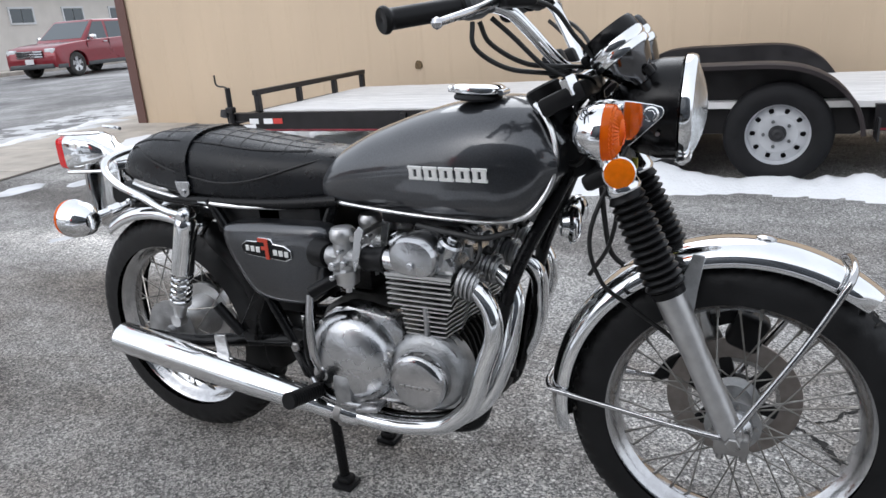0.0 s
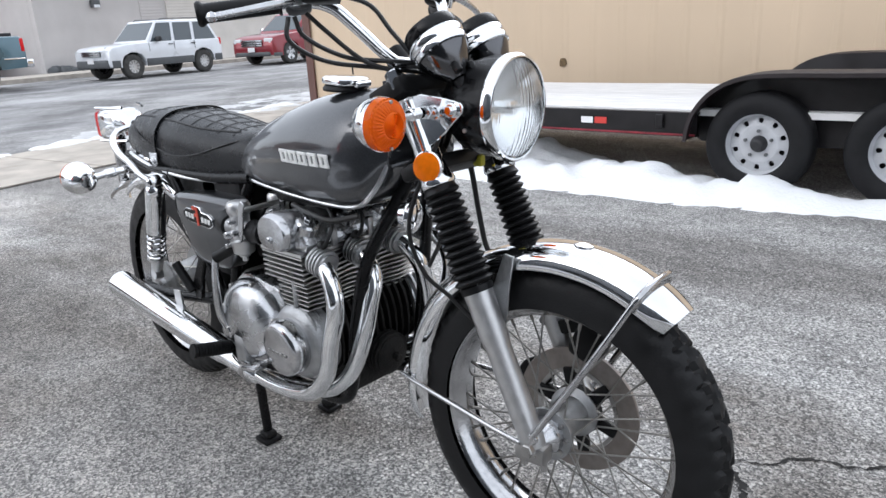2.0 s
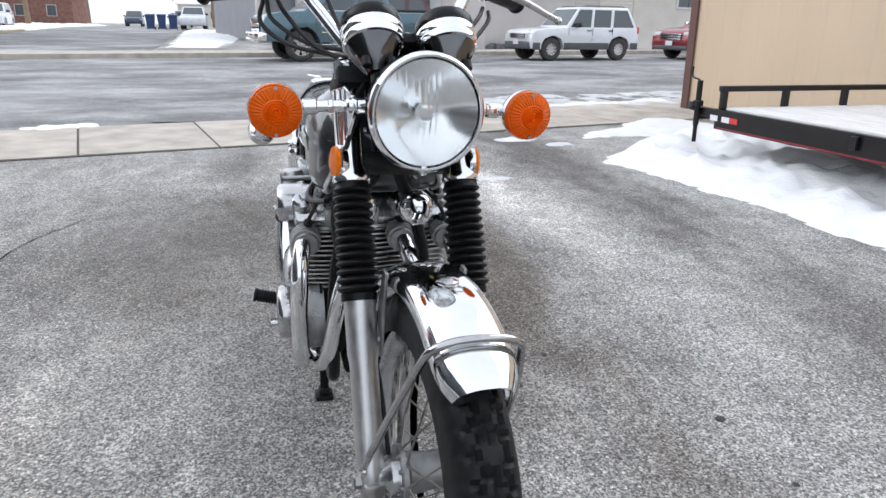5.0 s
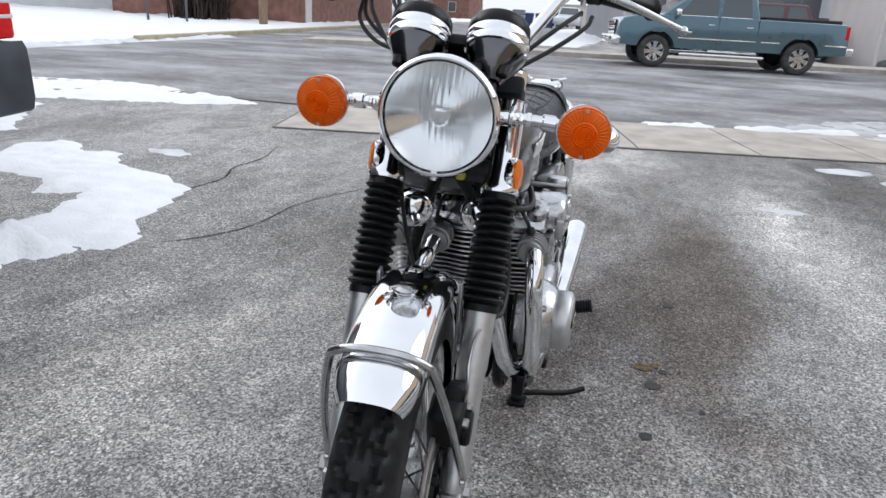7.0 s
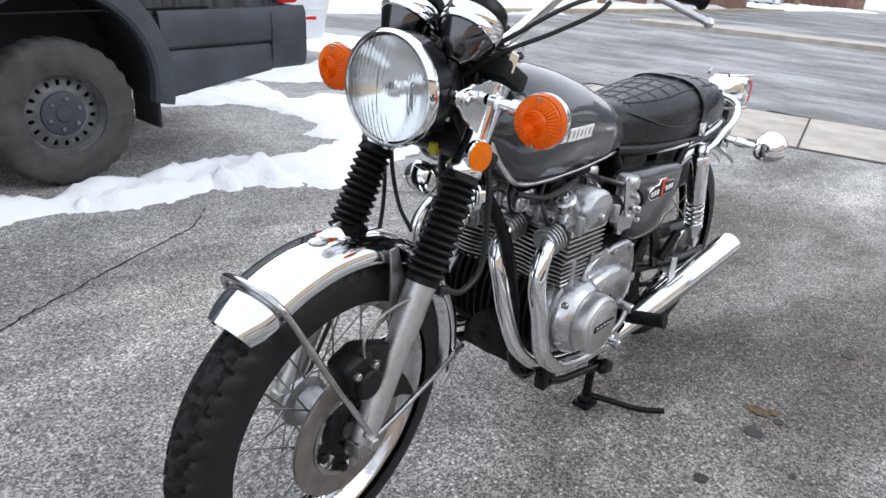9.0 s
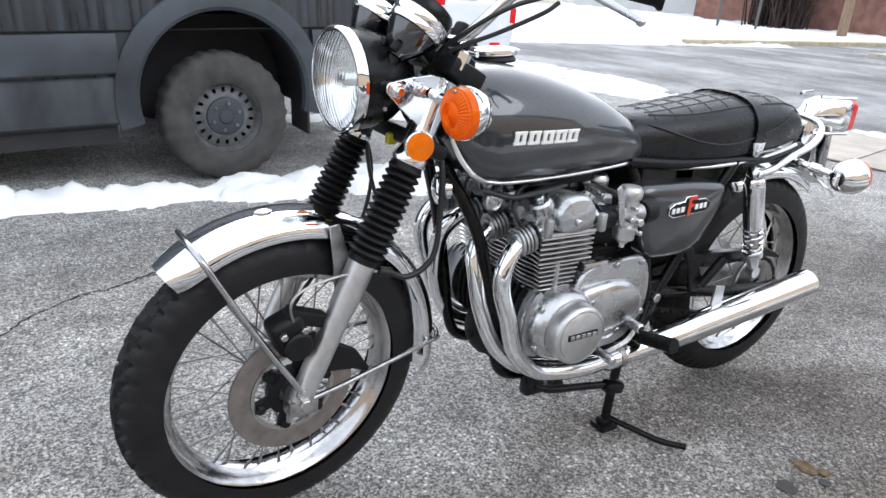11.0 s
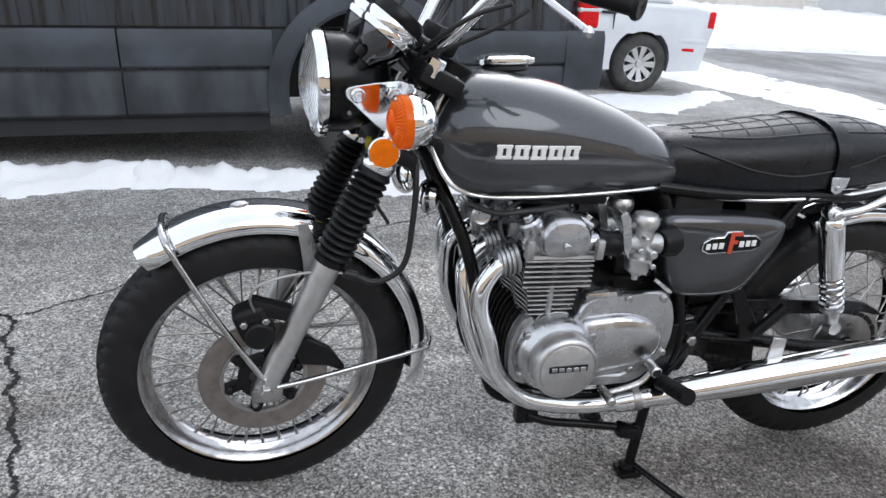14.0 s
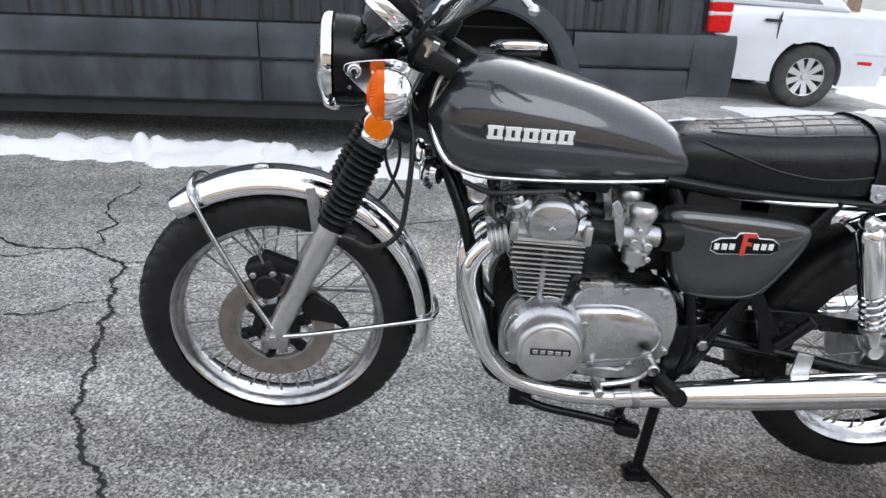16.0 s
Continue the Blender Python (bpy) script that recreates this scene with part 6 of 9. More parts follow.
# carburettors in a row, their rubber boots and the air box
for y in (-0.165, -0.058, 0.058, 0.165):
    bm = B()
    lathe(bm, [(0, 0.0), (0.012, 0.0), (0.013, 0.004), (0.024, 0.010), (0.026, 0.030), (0.028, 0.034), (0.028, 0.040), (0.022, 0.044), (0.022, 0.098), (0.025, 0.101), (0.027, 0.108), (0.027, 0.120), (0.022, 0.128), (0, 0.131)], Matrix.Translation((0.652, y, 0.586)), 24)
    rod(bm, (0.652, y, 0.575), (0.652, y, 0.588), 0.007, 6)
    carb = epart("carburettor", bm, M_ALU_SATIN, engine, "cast carburettor with float bowl")
    bm = B()
    rod(bm, (0.612, y, 0.652), (0.702, y, 0.652), 0.021, 20, 0.003)
    epart("carb_body", bm, M_ALU_DULL, carb, "")
    s = 1 if y > 0 else -1
    for x, z, r in ((0.668, 0.648, 0.007), (0.640, 0.640, 0.009), (0.660, 0.672, 0.005), (0.636, 0.615, 0.006)):
        bm = B()
        rod(bm, (x, y + s * 0.012, z), (x, y + s * 0.036, z), r, 10, 0.002)
        epart("carb_screw", bm, M_ALU, carb, "")
    bm = B()
    prism(bm, [(0.688, 0.66), (0.700, 0.715), (0.712, 0.728), (0.722, 0.72), (0.715, 0.70), (0.702, 0.65), (0.69, 0.63)], y + s * 0.024, y + s * 0.029, 0.001, 1)
    epart("throttle_link", bm, M_ALU, carb, "")
    bm = B()
    lathe(bm, [(0, 0), (0.024, 0), (0.027, 0.006), (0.024, 0.012), (0.025, 0.038), (0.028, 0.044), (0.028, 0.052), (0, 0.052)], aim((0.700, y, 0.652), (0.760, y, 0.655)), 22)
    epart("intake_boot", bm, M_GAITER, carb, "black rubber intake boot")
    bm = B()
    lathe(bm, [(0, 0), (0.026, 0), (0.029, 0.008), (0.032, 0.04), (0, 0.04)], aim((0.615, y, 0.652), (0.57, y * 0.9, 0.652)), 22)
    epart("air_boot", bm, M_GAITER, carb, "")
    bm = B()
    rod(bm, (0.745, y, 0.655), (0.79, y, 0.650), 0.023, 18, 0.002)
    epart("inlet_stub", bm, M_ALU, carb, "")
bm = B()
rod(bm, (0.690, -0.19, 0.700), (0.690, 0.19, 0.700), 0.006, 10)
epart("throttle_shaft", bm, M_STEEL, engine, "")
bm = B()
box(bm, (0.19, 0.20, 0.19), Matrix.Translation((0.475, 0, 0.625)), 0.02)
part("air_box", bm, M_BLACK_MATT, bike, "black air box between the side covers")
bm = B()
box(bm, (0.10, 0.16, 0.10), Matrix.Translation((0.62, 0, 0.565)), 0.015)
part("engine_top_cover", bm, M_GRIME_SHADE, engine, "")
bm = B()
box(bm, (0.10, 0.21, 0.035), Matrix.Translation((0.335, 0, 0.712)), 0.008)
part("underseat_panel", bm, M_BRASS, bike, "")
bm = B()
box(bm, (0.20, 0.20, 0.075), Matrix.Translation((0.365, 0, 0.665)), 0.008)
part("battery_box", bm, M_BLACK_MATT, bike, "black battery box under the seat")

# ---- exhaust: four headers into two long mufflers ----
for k, y in enumerate((-0.150, -0.052, 0.052, 0.150)):
    s = 1 if y > 0 else -1
    outer = abs(y) > 0.1
    if outer:
        run = [(0.922, y, 0.593), (0.957, s * 0.158, 0.583), (0.986, s * 0.166, 0.545), (0.990, s * 0.170, 0.495), (0.968, s * 0.172, 0.430), (0.938, s * 0.171, 0.345), (0.880, s * 0.168, 0.286), (0.810, s * 0.166, 0.262), (0.730, s * 0.165, 0.252), (0.64, s * 0.164, 0.254)]
    else:
        run = [(0.922, y, 0.593), (0.960, s * 0.056, 0.583), (0.995, s * 0.066, 0.545), (0.996, s * 0.082, 0.495), (0.985, s * 0.098, 0.420), (0.950, s * 0.112, 0.335), (0.895, s * 0.122, 0.281), (0.825, s * 0.130, 0.258), (0.75, s * 0.140, 0.248), (0.66, s * 0.155, 0.250)]
    bm = B()
    tube(bm, spline(run, 7), 0.0185, 18)
    pipe = part("exhaust_header", bm, M_CHROME, bike, "chrome exhaust header pipe")
    bm = B()
    f = aim((0.920, y, 0.595), (0.962, y, 0.585))
    prof = [(0, 0), (0.030, 0)]
    for i in range(4):
        prof += [(0.031, 0.003 + 0.009 * i), (0.031, 0.007 + 0.009 * i), (0.025, 0.008 + 0.009 * i), (0.025, 0.011 + 0.009 * i)]
    prof += [(0.024, 0.040), (0, 0.040)]
    lathe(bm, prof, f, 24)
    part("header_collar", bm, M_ALU_DULL, pipe, "finned exhaust collar")
for s in (1, -1):
    a, b = Vector((0.66, s * 0.163, 0.252)), Vector((-0.085 if s > 0 else -0.048, s * 0.178, 0.352 if s > 0 else 0.347))
    L = (b - a).length
    f = aim(a, b)
    bm = B()
    lathe(bm, [(0.0185, 0), (0.024, 0.01), (0.0245, 0.09), (0.026, 0.095), (0.0265, 0.13), (0.030, 0.16), (0.036, 0.30), (0.038, 0.45), (0.0385, L - 0.06), (0.039, L), (0.0365, L), (0.035, L - 0.02), (0.036, L - 0.10), (0, L - 0.10)], f, 36)
    muf = part("muffler", bm, M_CHROME, bike, "long chrome tapered muffler", angle=50)
    bm = B()
    lathe(bm, [(0.020, 0.04), (0.027, 0.042), (0.027, 0.058), (0.020, 0.060)], f, 24, loop=True)
    box(bm, (0.012, 0.018, 0.016), f @ Matrix.Translation((0.0, s * 0.03, 0.05)), 0.002)
    part("pipe_clamp", bm, M_STEEL, muf, "")
    bm = B()
    c = f @ Vector((0, 0, 0.395))
    prism(bm, [(c.x - 0.02, c.z + 0.02), (c.x + 0.02, c.z + 0.03), (c.x + 0.015, c.z + 0.085), (c.x - 0.02, c.z + 0.08)], s * 0.150, s * 0.156, 0.001, 1)
    part("muffler_hanger", bm, M_ALU_SATIN, muf, "bright hanger bracket")

# ---- frame ----
FRM = Matrix.Translation((0.012, 0, -0.014))


def fpart(name, bm, material, parent=None, label="", angle=38):
    return part(name, bm, material, parent, label, FRM, angle=angle)


FR = 0.0135


def frame_tube(pts, r=FR, label=""):
    bm = B()
    tube(bm, spline(pts, 5), r, 12)
    fpart("frame_tube", bm, M_BLACK, bike, label)


frame_tube([(1.085, 0, 0.88), (0.98, 0, 0.865), (0.80, 0, 0.80), (0.62, 0, 0.755), (0.52, 0, 0.74)], 0.022)
for s in (1, -1):
    frame_tube([(1.085, s * 0.012, 0.80), (1.045, s * 0.045, 0.72), (0.990, s * 0.085, 0.60), (0.950, s * 0.10, 0.45), (0.925, s * 0.10, 0.32), (0.89, s * 0.10, 0.262), (0.80, s * 0.10, 0.245), (0.62, s * 0.10, 0.245), (0.54, s * 0.11, 0.26), (0.50, s * 0.115, 0.31)])
    frame_tube([(0.500, s * 0.118, 0.315), (0.40, s * 0.120, 0.50), (0.31, s * 0.120, 0.655), (0.262, s * 0.118, 0.728)], 0.0125)
    frame_tube([(0.60, s * 0.09, 0.735), (0.45, s * 0.105, 0.725), (0.262, s * 0.116, 0.724), (0.10, s * 0.112, 0.728), (-0.02, s * 0.10, 0.745)])
    frame_tube([(0.500, s * 0.115, 0.31), (0.488, s * 0.115, 0.40), (0.52, s * 0.105, 0.54), (0.565, s * 0.09, 0.68), (0.585, s * 0.07, 0.745)])
    bm = B()
    prism(bm, [(0.535, 0.30), (0.545, 0.36), (0.52, 0.43), (0.455, 0.44), (0.435, 0.39), (0.47, 0.31)], s * 0.112, s * 0.124, 0.004, 1)
    fpart("pivot_plate", bm, M_BLACK, bike, "black swingarm pivot plate")
    bm = B()
    rod(bm, (0.466, s * 0.122, 0.392), (0.466, s * 0.138, 0.392), 0.013, 6, 0.003)
    fpart("pivot_bolt", bm, M_STEEL, bike, "zinc pivot bolt")
    bm = B()
    tube(bm, [(0.466, s * 0.09, 0.392), (0.30, s * 0.095, 0.370), (0.13, s * 0.115, 0.350), (-0.02, s * 0.115, 0.340)], 0.0165, 12)
    box(bm, (0.09, 0.012, 0.04), Matrix.Translation((0.0, s * 0.115, 0.340)), 0.004)
    fpart("swingarm", bm, M_BLACK, bike, "black swingarm")
    bm = B()
    rod(bm, (0.0, s * 0.09, 0.340), (0.0, s * 0.135, 0.340), 0.012, 6, 0.002)
    fpart("axle_nut", bm, M_STEEL, bike, "")
    # shock absorber
    t, b = Vector((0.202, s * 0.138, 0.694)), Vector((0.106, s * 0.135, 0.414))
    f = aim(t, b)
    L = (b - t).length
    bm = B()
    lathe(bm, [(0, 0.010), (0.020, 0.010), (0.0255, 0.018), (0.0265, 0.03), (0.0265, 0.155), (0.0245, 0.157), (0, 0.157)], f, 26)
    shock = fpart("shock_absorber", bm, M_CHROME, bike, "chrome rear shock absorber with exposed spring")
    bm = B()
    tube(bm, [f @ Vector((0.0225 * math.cos(a), 0.0225 * math.sin(a), 0.155 + 0.088 * i / 96)) for i in range(97) for a in [2 * math.pi * i / 96 * 5.5]], 0.0042, 8)
    fpart("spring", bm, M_CHROME, shock, "chrome coil spring")
    bm = B()
    lathe(bm, [(0, 0.155), (0.010, 0.155), (0.010, 0.235), (0.026, 0.238), (0.026, 0.246), (0.017, 0.250), (0.0165, L - 0.03), (0.013, L - 0.012), (0, L - 0.010)], f, 22)
    lathe(bm, [(0, -0.012), (0.016, -0.012), (0.016, 0.012), (0, 0.012)], Matrix.Translation(b) @ ACROSS, 18)
    fpart("damper", bm, M_ALU_SATIN, shock, "")
    bm = B()
    lathe(bm, [(0, -0.012), (0.017, -0.012), (0.019, -0.008), (0.019, 0.008), (0.017, 0.012), (0, 0.012)], Matrix.Translation(t) @ ACROSS, 20)
    rod(bm, t + Vector((0, s * 0.008, 0)), t + Vector((0, s * 0.024, 0)), 0.012, 12, 0.004)
    fpart("top_eye", bm, M_CHROME, shock, "")
    # footpeg
    o = Vector((0.550, s * 0.278, 0.348))
    i0 = Vector((0.560, s * 0.135, 0.316))
    bm = B()
    L2 = (o - i0).length
    prof = [(0, 0.045), (0.015, 0.045)]
    for k in range(12):
        z = 0.050 + (L2 - 0.058) * k / 12
        prof += [(0.0175, z), (0.0175, z + 0.004), (0.0155, z + 0.005), (0.0155, z + 0.0065)]
    prof += [(0.019, L2 - 0.006), (0.018, L2), (0, L2)]
    lathe(bm, prof, aim(i0, o), 18)
    peg = fpart("footpeg", bm, M_GAITER, bike, "black ribbed rubber footpeg")
    bm = B()
    rod(bm, i0, i0.lerp(o, 0.4), 0.012, 12, 0.002)
    box(bm, (0.05, 0.03, 0.045), Matrix.Translation(i0 + Vector((0, s * 0.004, 0.0))), 0.006)
    fpart("peg_bracket", bm, M_BLACK, peg, "")
    # passenger footrest, folded
    bm = B()
    tube(bm, [(0.31, s * 0.135, 0.405), (0.255, s * 0.145, 0.475)], 0.0125, 12)
    fpart("passenger_peg", bm, M_GAITER, bike, "folded passenger footrest")
    bm = B()
    prism(bm, [(0.42, 0.56), (0.39, 0.56), (0.30, 0.42), (0.31, 0.38), (0.34, 0.385), (0.36, 0.45)], s * 0.118, s * 0.130, 0.003, 1)
    fpart("peg_bracket", bm, M_BLACK, bike, "black passenger footrest bracket")
# cross members behind the engine
bm = B()
rod(bm, (0.466, -0.12, 0.392), (0.466, 0.12, 0.392), 0.022, 16)
fpart("pivot_tube", bm, M_BLACK, bike, "")
bm = B()
box(bm, (0.10, 0.16, 0.10), Matrix.Translation((0.41, 0.0, 0.50)), 0.012)
fpart("battery_box", bm, M_BLACK_MATT, bike, "black battery box")
# chain, guard, sprocket
bm = B()
prism(bm, smooth2d([(0.44, 0.455), (0.30, 0.468), (0.12, 0.460), (0.0, 0.452), (-0.065, 0.425), (-0.07, 0.413), (0.0, 0.427), (0.12, 0.434), (0.30, 0.441), (0.44, 0.43)], 3), 0.070, 0.092, 0.002, 1)
fpart("chain_guard", bm, M_BLACK, bike, "black chain guard")
bm = B()
lathe(bm, [(0.0, -0.004), (0.092, -0.004), (0.095, 0), (0.092, 0.004), (0, 0.004)], Matrix.Translation((REAR.x - 0.012, 0.083, REAR.z + 0.014)) @ ACROSS, 44)
fpart("rear_sprocket", bm, M_STEEL, bike, "steel rear sprocket")
CH = []
for i in range(60):
    t = i / 60
    if t < 0.36:
        CH.append(Vector((0.56 - (0.56 - REAR.x) * t / 0.36, 0.083, 0.445 - 0.020 * t / 0.36)))
    elif t < 0.62:
        a = math.pi / 2 + math.pi * (t - 0.36) / 0.26
        CH.append(Vector((REAR.x + 0.095 * math.cos(a), 0.083, REAR.z + 0.095 * math.sin(a))))
    else:
        CH.append(Vector((REAR.x + (0.56 - REAR.x) * (t - 0.62) / 0.38, 0.083, 0.235 + 0.13 * (t - 0.62) / 0.38)))
for i in range(0, 60):
    a, b = CH[i], CH[(i + 1) % 60]
    bm = B()
    d = b - a
    box(bm, (d.length * 0.92, 0.011 if i % 2 else 0.015, 0.012), Matrix.Translation((a + b) / 2) @ Vector((1, 0, 0)).rotation_difference(d).to_matrix().to_4x4(), 0.002, 1)
    fpart("chain_link", bm, M_GRIME_SHADE, bike, "")
# rear brake rod and drum plate on the right
bm = B()
lathe(bm, [(0, 0.06), (0.03, 0.075), (0.075, 0.078), (0.088, 0.072), (0.090, 0.05), (0, 0.05)], Matrix.Translation(REAR - Vector((0.012, 0, -0.014))) @ ACROSS, 40)
fpart("brake_drum", bm, M_ALU_SATIN, bike, "aluminium rear brake drum plate")
bm = B()
tube(bm, [(0.02, -0.10, 0.28), (0.48, -0.13, 0.30)], 0.004, 8)
fpart("brake_rod", bm, M_STEEL, bike, "")
bm = B()
tube(bm, spline([(0.52, -0.15, 0.33), (0.58, -0.185, 0.315), (0.66, -0.20, 0.318), (0.71, -0.205, 0.330)], 5), 0.0075, 10)
box(bm, (0.055, 0.045, 0.010), Matrix.Translation((0.715, -0.215, 0.335)) @ Matrix.Rotation(radians(-12), 4, "Y"), 0.003)
fpart("brake_pedal", bm, M_CHROME_OLD, bike, "bright rear brake pedal")
# kick starter
bm = B()
tube(bm, spline([(0.536, -0.185, 0.372), (0.532, -0.205, 0.42), (0.533, -0.205, 0.50), (0.540, -0.200, 0.558)], 4), [0.0105 - 0.0002 * k for k in range(13)], 12)
rod(bm, (0.536, -0.165, 0.372), (0.536, -0.20, 0.372), 0.019, 16, 0.004)
ks = part("kick_starter", bm, M_CHROME_OLD, bike, "folded kick starter with rubber pedal", Matrix.Translation((0.055, 0, -0.008)))
bm = B()
rod(bm, (0.540, -0.200, 0.560), (0.616, -0.165, 0.602), 0.0135, 14, 0.003)
part("pedal_rubber", bm, M_GAITER, ks, "black rubber pedal", Matrix.Translation((0.055, 0, -0.008)))

# ---- centre stand ----
bm = B()
for s in (1, -1):
    tube(bm, spline([(0.530, s * 0.10, 0.255), (0.537, s * 0.10, 0.16), (0.545, s * 0.102, 0.03)], 3), 0.0125, 12)
rod(bm, (0.532, -0.10, 0.225), (0.532, 0.10, 0.225), 0.012, 12)
stand = part("centre_stand", bm, M_BLACK, bike, "black centre stand")
for s in (1, -1):
    bm = B()
    box(bm, (0.055, 0.05, 0.014), Matrix.Translation((0.548, s * 0.104, 0.008)), 0.004)
    box(bm, (0.04, 0.034, 0.02), Matrix.Translation((0.548, s * 0.103, 0.022)), 0.008)
    part("stand_foot", bm, M_BLACK_MATT, stand, "")
bm = B()
tube(bm, spline([(0.54, 0.105, 0.030), (0.515, 0.16, 0.026), (0.475, 0.23, 0.018), (0.437, 0.283, 0.022)], 5), 0.0082, 10)
part("stand_lever", bm, M_BLACK, stand, "black foot lever of the stand")
bm = B()
box(bm, (0.12, 0.22, 0.02), Matrix.Translation((0.59, 0, 0.242)), 0.004)
part("skid_bracket", bm, M_BLACK_MATT, bike, "")
bm = B()
box(bm, (0.05, 0.030, 0.055), Matrix.Translation((0.850, 0.140, 0.232)), 0.006)
tube(bm, spline([(0.850, 0.150, 0.225), (0.80, 0.155, 0.208), (0.72, 0.157, 0.196), (0.64, 0.160, 0.184)], 4), 0.0095, 10)
box(bm, (0.055, 0.035, 0.030), Matrix.Translation((0.612, 0.165, 0.176)) @ Matrix.Rotation(radians(-12), 4, "Y"), 0.008)
part("side_stand", bm, M_BLACK, bike, "folded black side stand")

# ---- rear: fender, grab rail, tail lamp ----
fender(Vector((REAR.x, 0, REAR.z)), 0.350, 62, 128, 0.066, Matrix(), "rear_fender", "chrome rear fender", 0.034)
fender(Vector((REAR.x, 0, REAR.z)), 0.345, -12, 61, 0.068, Matrix(), "inner_fender", "black inner mudguard ahead of the rear wheel", 0.030, 24, M_BLACK_MATT)
bm = B()
g = [(0.215, 0.140, 0.676), (0.14, 0.138, 0.688), (0.07, 0.134, 0.716), (-0.005, 0.130, 0.738), (-0.058, 0.118, 0.768), (-0.082, 0.085, 0.792), (-0.088, 0.0, 0.802)]
g = g + [(x, -y, z) for x, y, z in g[-2::-1]]
tube(bm, spline(g, 6), 0.0095, 14)
part("grab_rail", bm, M_CHROME, bike, "chrome passenger grab rail")
TAIL = Matrix.Translation((-0.054, 0, -0.030))
# the fender's tail runs straight back under the lamp
bm = B()
loft(bm, [[Vector((x, y * q, z - 0.030 * abs(y / 0.066) ** 2.4 + dz)) for dz, ys in ((0, (-0.066, -0.055, -0.03, 0, 0.03, 0.055, 0.066)), (-0.004, (0.064, 0.053, 0.03, 0, -0.03, -0.053, -0.064))) for y in ys] for x, z, q in ((-0.175, 0.655, 1.0), (-0.215, 0.642, 1.0), (-0.245, 0.625, 0.97), (-0.262, 0.612, 0.85))])
part("fender_tail", bm, M_CHROME, bike, "chrome tail of the rear fender", m=TAIL, angle=55)
bm = B()
sec = []
for x, hw, z0, z1 in ((-0.1180, 0.030, 0.812, 0.838), (-0.1430, 0.044, 0.795, 0.862), (-0.1880, 0.058, 0.781, 0.872), (-0.2280, 0.062, 0.776, 0.874), (-0.2320, 0.060, 0.778, 0.872)):
    sec.append(oval(x, hw, z0, z1, 28, 5, 5))
loft(bm, sec)
tail = part("tail_light", bm, M_CHROME, bike, "chrome tail light with square red lens", m=TAIL)
bm = B()
loft(bm, [oval(x, hw, z0, z1, 28, 6, 6) for x, hw, z0, z1 in ((-0.2305, 0.060, 0.779, 0.871), (-0.2600, 0.058, 0.781, 0.869), (-0.2670, 0.053, 0.786, 0.864))])
part("lens", bm, M_REDLENS, tail, "red plastic tail lens", m=TAIL)
for z in (0.868, 0.779):
    bm = B()
    g = [(-0.1080, 0.032), (-0.1480, 0.050), (-0.2180, 0.067), (-0.2230, 0.0)]
    g = [(x, y, z + (0.012 if z > 0.8 else 0)) for x, y in g]
    tube(bm, spline(g[:3], 5), 0.0045, 8)
    part("lamp_rim", bm, M_CHROME, tail, "", m=TAIL)
    bm = B()
    tube(bm, spline([(x, -y, q) for x, y, q in g[:3]], 5), 0.0045, 8)
    part("lamp_rim", bm, M_CHROME, tail, "", m=TAIL)
bm = B()
prism(bm, smooth2d([(-0.07, 0.80), (-0.12, 0.845), (-0.165, 0.85), (-0.15, 0.76), (-0.175, 0.665), (-0.13, 0.66), (-0.08, 0.72)], 4), -0.030, 0.030, 0.006, 2)
part("tail_bracket", bm, M_CHROME, bike, "chrome tail bracket", m=TAIL)
bm = B()
prism(bm, [(-0.165, 0.80), (-0.180, 0.80), (-0.195, 0.645), (-0.182, 0.645)], -0.05, 0.05, 0.003, 1)
part("plate_bracket", bm, M_CHROME_OLD, bike, "empty number plate bracket", m=TAIL)
for s in (1, -1):
    bm = B()
    prism(bm, [(0.10, 0.70), (-0.09, 0.722), (-0.095, 0.690), (-0.075, 0.665), (0.06, 0.675)], s * 0.078, s * 0.086, 0.002, 1)
    part("signal_bracket", bm, M_BLACK_MATT, bike, "black signal bracket")


# ---- the tan metal building and the trailer beside it ----
def rot(deg):
    return Matrix.Rotation(radians(deg), 4, "Z")


